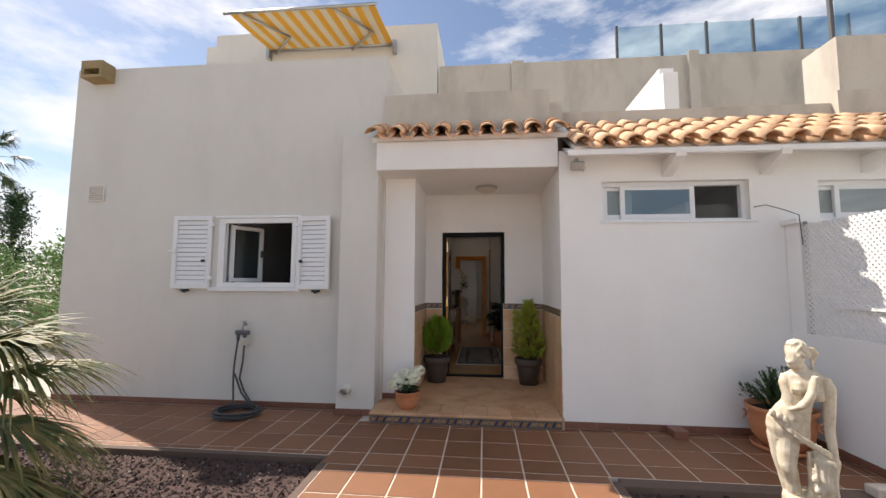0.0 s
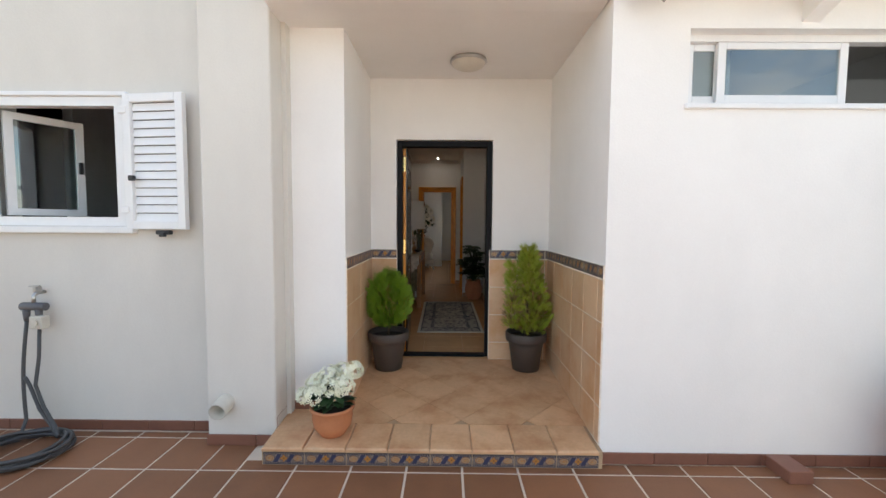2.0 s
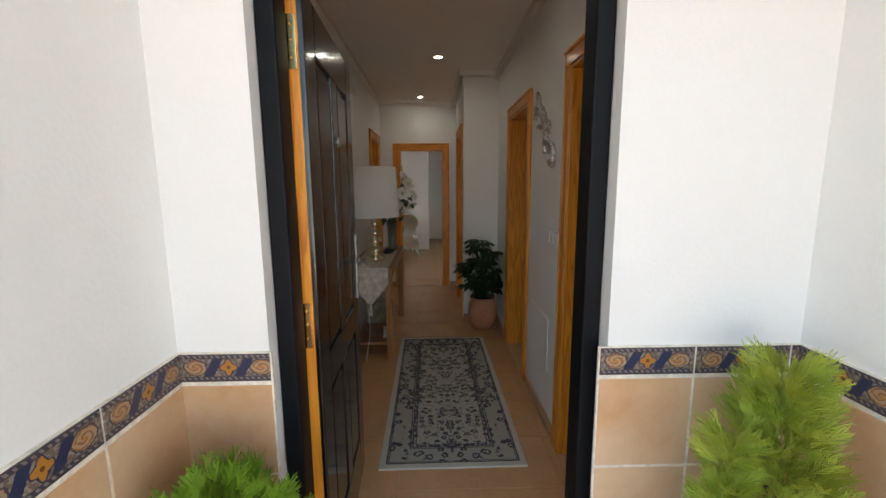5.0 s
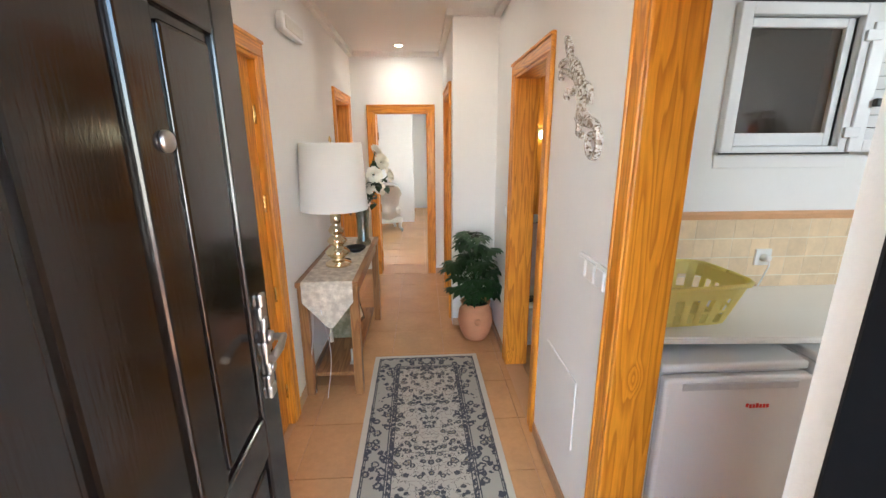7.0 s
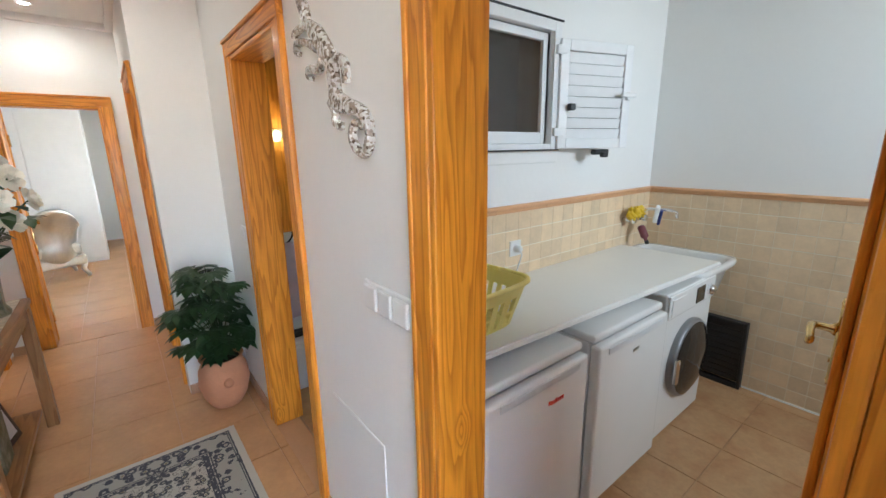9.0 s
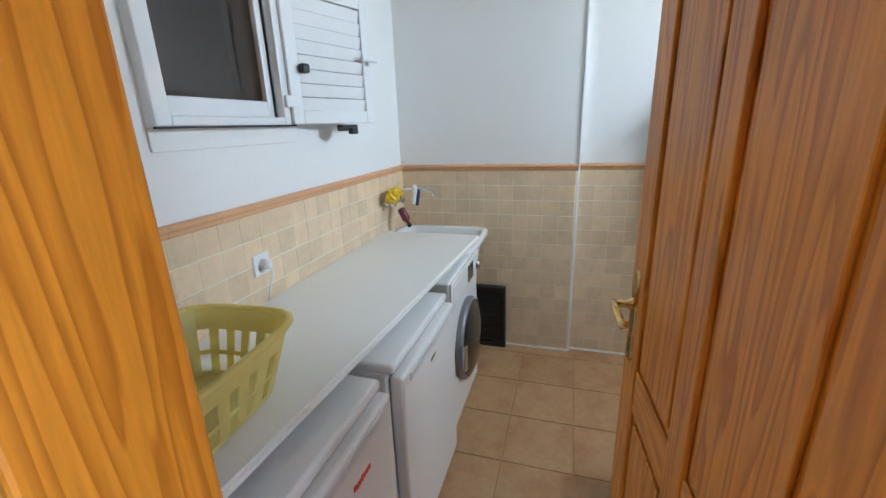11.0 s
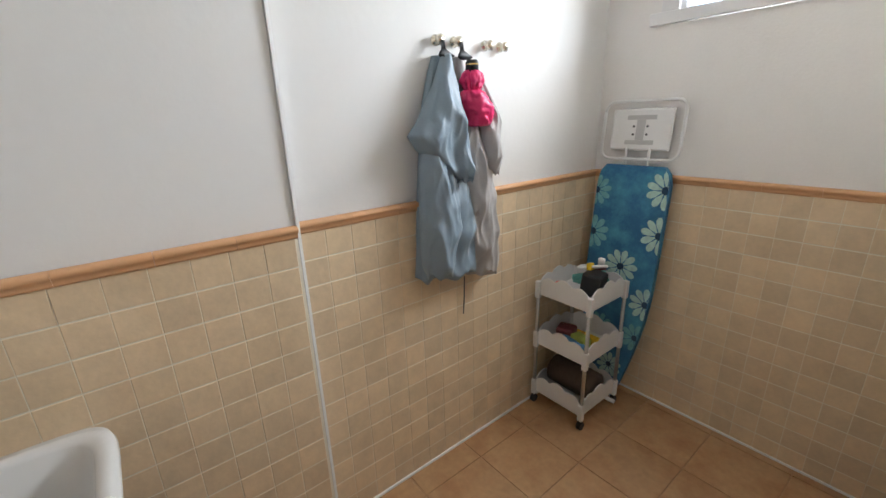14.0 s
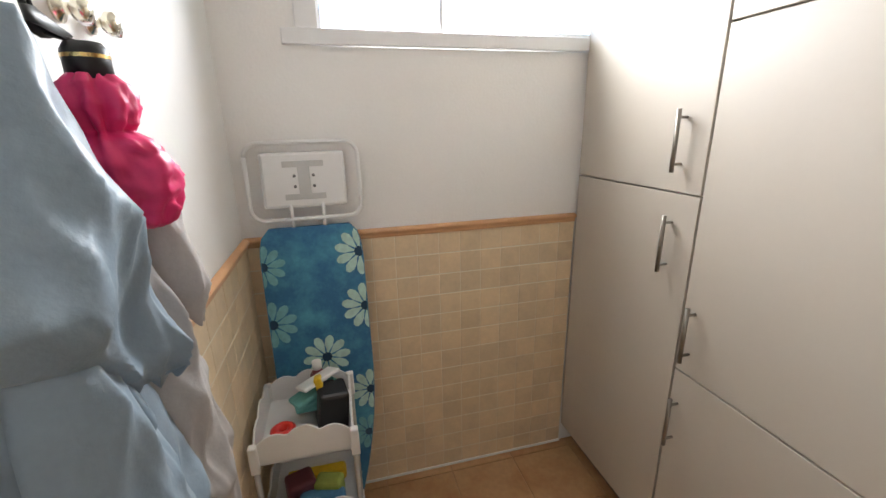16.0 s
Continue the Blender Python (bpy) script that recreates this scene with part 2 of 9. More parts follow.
SCREEN = glass_mat("insect_screen_mesh", (0.62, 0.62, 0.62), 0.6, 0.01)
# Near-black colour puts the shade of an unlit room into the surface.
SHADE_FILL = mat("painted_room_shade", (0.03, 0.028, 0.026), 0.9, var=0.1, bump=0.05)
CLAY = mat("terracotta_pot", (0.50, 0.20, 0.09), 0.7, var=0.15, scale=8, fine=80, bump=0.2, local=True)


from mathutils import noise


# ---- mesh helpers ----
F = 0.19  # level of porch and indoor floors above the terrace


def box(bm, x0, x1, y0, y1, z0, z1, m=None):
    vs = [Vector((x, y, z)) for z in (z0, z1) for y in (y0, y1) for x in (x0, x1)]
    vs = [bm.verts.new(m @ v if m else v) for v in vs]
    for q in ((0, 2, 3, 1), (4, 5, 7, 6), (0, 1, 5, 4), (2, 6, 7, 3), (0, 4, 6, 2), (1, 3, 7, 5)):
        bm.faces.new([vs[i] for i in q])
    return vs


def bbox(bm, x0, x1, y0, y1, z0, z1, r=0.006, m=None, seg=2):
    """A box with rounded edges."""
    t = bmesh.new()
    box(t, x0, x1, y0, y1, z0, z1)
    bmesh.ops.bevel(t, geom=t.edges[:], offset=r, segments=seg, affect="EDGES", profile=0.5)
    join(bm, t, m)


def join(bm, t, m=None):
    k = {}
    for v in t.verts:
        k[v] = bm.verts.new(m @ v.co if m else v.co)
    for f in t.faces:
        g = bm.faces.new([k[v] for v in f.verts])
        g.smooth = f.smooth
    t.free()


def lathe(bm, prof, seg=20, m=None, caps=True):
    """Turned shape from (radius, height) pairs."""
    rings = []
    for r, z in prof:
        ring = []
        for i in range(seg):
            a = 2 * math.pi * i / seg
            v = Vector((r * math.cos(a), r * math.sin(a), z))
            ring.append(bm.verts.new(m @ v if m else v))
        rings.append(ring)
    for a, b in zip(rings, rings[1:]):
        for i in range(seg):
            f = bm.faces.new((a[i], a[(i + 1) % seg], b[(i + 1) % seg], b[i]))
            f.smooth = True
    if caps:
        bm.faces.new(rings[0][::-1])
        bm.faces.new(rings[-1])


def tube(bm, pts, r, seg=8, taper=None):
    """A round bar along points."""
    pts = [Vector(p) for p in pts]
    prev, side = None, None
    rings = []
    for i, p in enumerate(pts):
        d = (pts[min(i + 1, len(pts) - 1)] - pts[max(i - 1, 0)]).normalized()
        if side is None:
            side = d.orthogonal().normalized()
        else:
            side = (side - d * side.dot(d)).normalized()
        up = d.cross(side)
        rr = r if taper is None else r + (taper - r) * i / (len(pts) - 1)
        rings.append([bm.verts.new(p + (side * math.cos(2 * math.pi * k / seg) + up * math.sin(2 * math.pi * k / seg)) * rr) for k in range(seg)])
    for a, b in zip(rings, rings[1:]):
        for k in range(seg):
            f = bm.faces.new((a[k], a[(k + 1) % seg], b[(k + 1) % seg], b[k]))
            f.smooth = True
    bm.faces.new(rings[0][::-1])
    bm.faces.new(rings[-1])


def mesh_of(name, bm, material):
    bmesh.ops.recalc_face_normals(bm, faces=bm.faces[:])
    me = bpy.data.meshes.new(name)
    bm.to_mesh(me)
    bm.free()
    me.materials.append(material)
    return me


def part(name, bm, material, parent=None, label="", m=None):
    ob = new(name, mesh_of(name, bm, material))
    if parent:
        ob.parent = parent
    if m:
        ob.matrix_basis = m
    if label:
        ob["label"] = label
    return ob


def thing(name, m, label, category, group="", kind=""):
    ob = new(name)
    ob.empty_display_size = 0.1
    ob.matrix_basis = m
    return tagged(ob, label, category, group, kind)


def struct(name, bm, material, label, category):
    return tagged(part(name, bm, material), label, category, kind="structure")


def wall_boxes(bm, axis, a0, a1, t0, t1, z0, z1, holes=()):
    """A wall along axis x or y from a0 to a1, t0 to t1 thick, with holes (b0, b1, z0, z1) through it."""
    cuts = sorted({a0, a1, *[h[0] for h in holes], *[h[1] for h in holes]})
    for p, q in zip(cuts, cuts[1:]):
        spans = sorted((h[2], h[3]) for h in holes if h[0] <= p + 1e-6 and h[1] >= q - 1e-6)
        z = z0
        for s, e in spans + [(z1, z1)]:
            if s > z + 1e-6:
                if axis == "x":
                    box(bm, p, q, t0, t1, z, s)
                else:
                    box(bm, t0, t1, p, q, z, s)
            z = max(z, e)


TILES = {}


def tile_mesh(w, h, t, c, material, round_to=3):
    key = (round(w, round_to), round(h, round_to), t, material.name)
    if key not in TILES:
        w, h = key[:2]
        bm = bmesh.new()
        lo = [bm.verts.new(p) for p in ((0, 0, 0), (w, 0, 0), (w, h, 0), (0, h, 0))]
        mi = [bm.verts.new(p) for p in ((0, 0, t - c), (w, 0, t - c), (w, h, t - c), (0, h, t - c))]
        up = [bm.verts.new(p) for p in ((c, c, t), (w - c, c, t), (w - c, h - c, t), (c, h - c, t))]
        for a, b in ((lo, mi), (mi, up)):
            for i in range(4):
                bm.faces.new((a[i], a[(i + 1) % 4], b[(i + 1) % 4], b[i]))
        bm.faces.new(up)
        me = bpy.data.meshes.new("tile")
        bm.to_mesh(me)
        bm.free()
        me.materials.append(material)
        TILES[key] = me
    return TILES[key]


def tile_at(name, parent, w, h, t, c, material, m):
    ob = new(name, tile_mesh(w, h, t, c, material))
    ob.parent = parent
    ob.matrix_basis = m
    return ob


def basis(o, u, v):
    """Pose with x along u, y along v, z outward."""
    u, v = Vector(u).normalized(), Vector(v).normalized()
    n = u.cross(v)
    return Matrix(((u.x, v.x, n.x, o[0]), (u.y, v.y, n.y, o[1]), (u.z, v.z, n.z, o[2]), (0, 0, 0, 1)))


def tile_field(name, parent, o, u, v, lu, lv, pu, pv, gap, t, c, material, u0=0.0, v0=0.0, skip=None, jitter=0.0008):
    """Rows of tiles over a rectangle lu x lv; joints at u0 + k pu and v0 + k pv; cut at the edges."""
    u, v = Vector(u).normalized(), Vector(v).normalized()
    n = u.cross(v)
    made = []
    i0, j0 = math.floor(-u0 / pu), math.floor(-v0 / pv)
    i = i0
    while u0 + i * pu < lu - 0.02:
        j = j0
        a, b = max(0, u0 + i * pu) + gap / 2, min(lu, u0 + (i + 1) * pu) - gap / 2
        while v0 + j * pv < lv - 0.02:
            s, e = max(0, v0 + j * pv) + gap / 2, min(lv, v0 + (j + 1) * pv) - gap / 2
            if b - a > 0.02 and e - s > 0.02 and not (skip and skip((a + b) / 2, (s + e) / 2)):
                p = Vector(o) + u * a + v * s + n * random.uniform(-jitter, jitter)
                made.append(tile_at(name, parent, b - a, e - s, t, c, material, basis(p, u, v)))
            j += 1
        i += 1
    return made


# ---- ground and terrace ----
bm = bmesh.new()
box(bm, -600, 600, -600, 600, -0.5, -0.10)
struct("ground", bm, EARTH, "dry bare earth round the house, paled to bounce light", "ground")
bm = bmesh.new()
box(bm, -9, -0.03, -3.0, 4.34, -0.12, -0.055)
struct("gravel_bed_1", bm, GRAVEL, "bed of dark volcanic gravel beside the tiled path", "gravel bed")
bm = bmesh.new()
box(bm, 2.36, 4.44, -3.0, 4.12, -0.12, -0.055)
struct("gravel_bed_2", bm, GRAVEL, "bed of dark volcanic gravel in front of the terrace", "gravel bed")
bm = bmesh.new()
box(bm, -9, 0.02, 4.40, 5.66, -0.15, -0.002)
box(bm, 0.02, 4.44, 4.24, 5.66, -0.15, -0.002)
box(bm, 0.02, 2.30, -3.0, 4.24, -0.15, -0.002)
terrace = struct("pavement", bm, GROUT, "terrace and path of dark terracotta tiles with pale joints", "terrace")
bm = bmesh.new()
box(bm, -9, 0.02, 4.335, 4.40, -0.15, -0.004)
box(bm, -0.05, 0.02, -3.0, 4.335, -0.15, -0.004)
box(bm, 2.30, 2.37, -3.0, 4.17, -0.15, -0.004)
box(bm, 2.37, 4.44, 4.11, 4.24, -0.15, -0.004)
struct("kerb", bm, KERB, "worn dark stone kerb along the gravel beds", "kerb")

# ---- left wing ----
BY = 5.66
bm = bmesh.new()
wall_boxes(bm, "x", -4.20, 0.115, BY, BY + 0.28, -0.1, 4.40, [(-2.02, -0.99, 1.45, 2.32)])
struct("wall_left_wing", bm, STUCCO, "tall cream stucco wall with one shuttered window", "wall")
bm = bmesh.new()
box(bm, -4.20, -3.92, BY + 0.28, 14.0, -0.1, 4.40)
box(bm, -0.15, 0.115, BY + 0.28, 8.9, 2.9, 4.40)
struct("wall_left_wing_side", bm, STUCCO, "cream stucco side wall of the tall wing", "wall")
bm = bmesh.new()
bbox(bm, -0.374, 0.085, 5.48, BY + 0.02, -0.05, 3.29, 0.012)
struct("column", bm, STUCCO, "square stucco pier beside the porch", "pier")
bm = bmesh.new()
box(bm, -3.92, -0.15, BY + 0.28, 14.0, 3.0, 3.15)
struct("roof_left_wing", bm, STUCCO_OLD, "flat roof behind the parapet", "roof")
# shell boxed in near black so that the window looks unlit inside
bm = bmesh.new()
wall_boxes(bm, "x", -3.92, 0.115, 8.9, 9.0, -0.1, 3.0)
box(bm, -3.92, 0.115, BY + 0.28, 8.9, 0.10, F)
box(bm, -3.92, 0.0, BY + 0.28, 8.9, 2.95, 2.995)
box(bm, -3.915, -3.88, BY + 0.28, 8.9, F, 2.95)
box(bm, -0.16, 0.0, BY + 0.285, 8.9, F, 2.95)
struct("dark_window_shell", bm, SHADE_FILL, "near-black shell painted in place of the shade behind the shuttered window", "wall")

# ---- porch ----
bm = bmesh.new()
box(bm, 0.085, 0.487, 5.74, 6.0, 0.0, 2.95)
struct("wall_porch_front", bm, STUCCO_W, "white stucco wall beside the porch opening", "wall")
bm = bmesh.new()
box(bm, 0.115, 0.487, 6.0, 6.93, 0.0, 2.95)
struct("wall_porch_left", bm, STUCCO_W, "white stucco porch side wall above a tiled dado", "wall")
bm = bmesh.new()
wall_boxes(bm, "x", 0.487, 2.163, 6.72, 6.93, 0.0, 2.95, [(0.727, 1.632, 0.0, 2.261)])
struct("wall_porch_back", bm, STUCCO_W, "white stucco wall round the entrance door", "wall")
bm = bmesh.new()
box(bm, 2.163, 2.36, 5.52, 6.93, 0.0, 2.95)
struct("wall_porch_right", bm, STUCCO_W, "white stucco porch side wall above a tiled dado", "wall")
bm = bmesh.new()
box(bm, 0.085, 2.163, 5.50, 6.72, 2.815, 2.94)
struct("ceiling_porch", bm, STUCCO_W, "white plaster porch ceiling", "ceiling")
bm = bmesh.new()
bbox(bm, 0.10, 2.155, 5.30, 5.50, 2.80, 3.15, 0.012)
struct("lintel_beam", bm, STUCCO_W, "white stucco beam across the porch opening", "beam")

# porch floor: rises gently to the door
PF0, PF1, PY0, PY1 = 0.112, 0.185, 5.26, 6.72


def porch_z(y):
    return PF0 + (PF1 - PF0) * (y - PY0) / (PY1 - PY0)


bm = bmesh.new()
pr = [(PY0, 0.0), (PY0, PF0 - 0.004), (PY1, PF1 - 0.004), (PY1, 0.0)]
va = [bm.verts.new((0.085, y, z)) for y, z in pr]
vb = [bm.verts.new((2.160, y, z)) for y, z in pr]
bm.faces.new(va)
bm.faces.new(vb[::-1])
for i in range(4):
    bm.faces.new((va[i], va[(i + 1) % 4], vb[(i + 1) % 4], vb[i]))
porch_floor = struct("floor_porch", bm, PGROUT, "porch step paved with tan rustic tiles", "floor")

# ---- right wing facade ----
bm = bmesh.new()
HW = (2.615, 4.12, 2.185, 2.625)
wall_boxes(bm, "x", 2.163, 10.0, 5.32, 5.52, -0.1, 2.98, [HW, (4.79, 6.3, 2.185, 2.60)])
struct("wall_facade", bm, STUCCO_W, "white stucco facade with high strip windows", "wall")
bm = bmesh.new()
box(bm, 4.45, 4.60, -3.0, 5.32, -0.1, 1.04)
box(bm, 4.44, 4.61, 5.12, 5.315, 1.04, 2.12)
struct("wall_boundary", bm, STUCCO_W, "white stucco boundary wall under a trellis", "wall")

# ---- parapets and upper storey ----
bm = bmesh.new()
box(bm, 0.12, 2.12, 5.60, 5.78, 2.94, 3.84)
struct("parapet_porch", bm, STUCCO_OLD, "weathered cream parapet above the porch", "parapet")
bm = bmesh.new()
box(bm, 2.12, 10, 6.12, 6.30, 2.94, 3.76)
box(bm, 2.12, 2.30, 5.78, 6.12, 2.94, 3.76)
struct("parapet_roof", bm, STUCCO_OLD, "weathered stained parapet above the tiled roof", "parapet")
bm = bmesh.new()
box(bm, 0.42, 10.5, 9.0, 9.25, 2.94, 6.08)
box(bm, 1.92, 2.16, 8.94, 9.0, 4.2, 6.10)
box(bm, 5.36, 5.55, 8.90, 9.0, 4.2, 6.12)
struct("wall_upper", bm, STUCCO_OLD, "cream stucco wall of the upper storey", "wall")
bm = bmesh.new()
box(bm, -4.62, 0.37, 9.0, 12.0, 2.94, 7.05)
box(bm, -5.0, -4.62, 9.2, 12.0, 2.94, 6.92)
struct("wall_stair_tower", bm, STUCCO, "cream stucco roof room behind the awning", "wall")
bm = bmesh.new()
box(bm, 3.86, 4.06, 6.6, 9.0, 2.94, 4.62)
bmesh.ops.bevel(bm, geom=[e for e in bm.edges if all(abs(v.co.y - 6.6) < 1e-4 and v.co.z > 4 for v in e.verts) or (abs(e.verts[0].co.y - e.verts[1].co.y) < 1e-4 and abs(e.verts[0].co.y - 6.6) < 1e-4 and e.verts[0].co.z > 4 and e.verts[1].co.z > 4)], offset=0.12, segments=5, affect="EDGES")
struct("wall_party_1", bm, STUCCO_W, "white party wall with a rounded end on the roof terrace", "wall")
bm = bmesh.new()
box(bm, 5.98, 7.6, 6.42, 7.0, 2.94, 4.80)
box(bm, 5.62, 7.6, 6.02, 6.12, 2.94, 3.88)
struct("wall_party_2", bm, STUCCO_OLD, "cream block wall at the end of the roof terrace", "wall")
bm = bmesh.new()
box(bm, 0.115, 10, 5.78, 17.6, 2.84, 2.94)
struct("roof_terrace", bm, STUCCO_OLD, "flat roof terrace slab", "roof")

# ---- hall ----
HX0, HX1, JX, JY, FY = 0.43, 1.85, 1.487, 10.04, 11.6
CZ = 2.80
bm = bmesh.new()
wall_boxes(bm, "y", 6.93, FY, HX1 + 0.0, HX1 + 0.13, F, CZ + 0.05, [(7.05, 7.745, F, 2.235), (8.655, 9.345, F, 2.235), (JY, FY, F, CZ + 0.05)])
struct("wall_hall_east", bm, PLASTER, "white plaster hall wall with two pine doorways", "wall")
bm = bmesh.new()
wall_boxes(bm, "x", JX, HX1 + 0.13, JY, JY + 0.12, F, CZ + 0.05)
wall_boxes(bm, "y", JY + 0.12, FY, JX, JX + 0.12, F, CZ + 0.05, [(10.28, 10.98, F, 2.235)])
struct("wall_hall_jog", bm, PLASTER, "white plaster wall stepping into the corridor", "wall")
bm = bmesh.new()
wall_boxes(bm, "y", 6.93, FY, HX0 - 0.13, HX0, F, CZ + 0.05, [(7.98, 8.75, F, 2.235), (10.62, 11.34, F, 2.235)])
struct("wall_hall_west", bm, PLASTER, "white plaster hall wall behind the console", "wall")
bm = bmesh.new()
wall_boxes(bm, "x", HX0 - 0.13, JX + 0.12, FY, FY + 0.12, F, CZ + 0.05, [(0.68, 1.31, F, 2.165)])
struct("wall_hall_end", bm, PLASTER, "white plaster end wall with a pine doorway", "wall")
bm = bmesh.new()
box(bm, HX0 - 0.13, HX1 + 0.13, 6.93, FY + 0.12, CZ, CZ + 0.04)
for x0, x1, y0, y1 in ((HX0, HX0 + 0.05, 6.93, FY), (HX1 - 0.05, HX1, 6.93, JY), (JX - 0.05, JX, JY - 0.05, FY), (HX0 + 0.05, JX - 0.05, FY - 0.05, FY), (JX, HX1 - 0.05, JY - 0.05, JY)):
    t = bmesh.new()
    box(t, x0, x1, y0, y1, CZ - 0.05, CZ + 0.002)
    join(bm, t)
struct("ceiling_hall", bm, CEIL, "white hall ceiling with a small cove moulding", "ceiling")
bm = bmesh.new()
box(bm, -2.6, 1.97, 6.72, 17.5, 0.05, F - 0.004)
hall_floor = struct("floor_hall", bm, HGROUT, "glossy orange-tan tiled hall floor", "floor")

# far room beyond the corridor
bm = bmesh.new()
wall_boxes(bm, "x", -1.2, 3.0, 17.0, 17.15, F, CZ + 0.05)
wall_boxes(bm, "y", FY + 0.12, 17.0, -1.3, -1.2, F, CZ + 0.05)
# side opening out of view, made up to let light in
wall_boxes(bm, "y", FY + 0.12, 17.0, 3.0, 3.1, F, CZ + 0.05, [(13.0, 15.4, 1.0, 2.3)])
box(bm, -1.3, 3.1, FY + 0.12, 17.15, CZ, CZ + 0.05)
struct("wall_far_room", bm, PLASTER, "white walls of the room at the corridor's end", "wall")
# side room to the west
bm = bmesh.new()
wall_boxes(bm, "y", 6.93, FY, -2.6, -2.5, F, CZ + 0.05)
wall_boxes(bm, "x", -2.5, HX0 - 0.13, 9.9, 10.0, F, CZ + 0.05)
box(bm, -2.6, HX0 - 0.13, 6.93, FY, CZ, CZ + 0.05)
struct("wall_side_rooms", bm, PLASTER, "white walls of the rooms beside the hall", "wall")

# ---- laundry ----
LX0, LX1, LY0, LY1, LZ = 1.98, 4.44, 5.52, 8.48, 2.78
bm = bmesh.new()
wall_boxes(bm, "y", 5.32 + 0.2, 10.0, LX1 + 0.012, LX1 + 0.2, 0.0, 2.95)
box(bm, LX1 - 0.028, LX1 + 0.012, 7.295, LY1, 0.0, LZ + 0.02)
wall_le = struct("wall_laundry_east", bm, PLASTER, "white laundry wall above a beige tiled dado", "wall")
bm = bmesh.new()
wall_boxes(bm, "x", LX0, LX1 + 0.012, LY1, LY1 + 0.12, F, LZ + 0.02, [(2.66, 3.17, 1.80, 2.35)])
wall_ln = struct("wall_laundry_north", bm, PLASTER, "white laundry wall with a small internal window", "wall")
bm = bmesh.new()
box(bm, 2.17, LX1 + 0.012, LY0, 6.73, LZ, LZ + 0.05)
box(bm, 1.97, LX1 + 0.012, 6.73, LY1, LZ, LZ + 0.05)
struct("ceiling_laundry", bm, CEIL, "white laundry ceiling", "ceiling")
bm = bmesh.new()
box(bm, 2.30, LX1 + 0.012, LY0, 6.93, 0.05, F - 0.004)
box(bm, 1.97, LX1 + 0.012, 6.93, LY1, 0.05, F - 0.004)
laundry_floor = struct("floor_laundry", bm, LFGROUT, "tan rustic tiled laundry floor", "floor")
# bathroom
bm = bmesh.new()
wall_boxes(bm, "x", 1.98, LX1, 9.82, 9.92, F, CZ + 0.05)
box(bm, 1.98, LX1, LY1 + 0.12, 10.1, CZ - 0.05, CZ)
struct("wall_bathroom", bm, PLASTER, "bathroom walls beyond the pine doorway", "wall")
bm = bmesh.new()
box(bm, 1.98, LX1, LY1 + 0.12, 10.0, 0.05, F - 0.002)
struct("floor_bathroom", bm, LFLOOR, "tan bathroom floor", "floor")


def casing(name, axis, face, out, a0, a1, z1, depth, leafless=True):
    """Pine door lining in a wall opening: two jambs, head and face architraves. out: +1/-1 side on which the architrave lies."""
    ob = thing(name, Matrix(), "varnished orange pine door frame", "door frame", kind="structure")
    w, p = 0.08, 0.018

    def put(nm, u0, u1, v0, v1, z0, zz, m):
        b = bmesh.new()
        if axis == "y":
            bbox(b, min(v0, v1), max(v0, v1), u0, u1, z0, zz, 0.005)
        else:
            bbox(b, u0, u1, min(v0, v1), max(v0, v1), z0, zz, 0.005)
        part(nm, b, m, ob)
    head = PINE_Y if axis == "y" else PINE_X
    f2 = face - out * depth
    put("jamb", a0, a0 + 0.02, face + out * 0.015, f2 - out * 0.015, F, z1 - 0.02, PINE)
    put("jamb", a1 - 0.02, a1, face + out * 0.015, f2 - out * 0.015, F, z1 - 0.02, PINE)
    put("head", a0, a1, face + out * 0.013, f2 - out * 0.013, z1 - 0.02, z1, head)
    for q, f in ((out, face), (-out, f2)):
        put("architrave", a0 - w, a0, f, f + q * p, F, z1, PINE)
        put("architrave", a1, a1 + w, f, f + q * p, F, z1, PINE)
        put("architrave_head", a0 - w, a1 + w, f, f + q * (p + 0.002), z1, z1 + w, head)
        put("bead", a0 - w, a1 + w, f, f + q * (p + 0.012), z1 + w - 0.02, z1 + w - 0.004, head)
        put("bead", a0 - w + 0.004, a0 - w + 0.02, f, f + q * (p + 0.005), F, z1 + w - 0.02, PINE)
        put("bead", a1 + w - 0.02, a1 + w - 0.004, f, f + q * (p + 0.005), F, z1 + w - 0.02, PINE)
    return ob


casing("door_frame_laundry", "y", HX1, -1, 7.05, 7.745, 2.235, 0.13)
casing("door_frame_bathroom", "y", HX1, -1, 8.655, 9.345, 2.235, 0.13)
casing("door_frame_west", "y", HX0, 1, 7.98, 8.75, 2.235, 0.13)
casing("door_frame_west_far", "y", HX0, 1, 10.62, 11.34, 2.235, 0.13)
casing("door_frame_jog", "y", JX, -1, 10.28, 10.98, 2.235, 0.12)
casing("door_frame_end", "x", FY, -1, 0.68, 1.31, 2.165, 0.12)


# ---- outdoor things ----

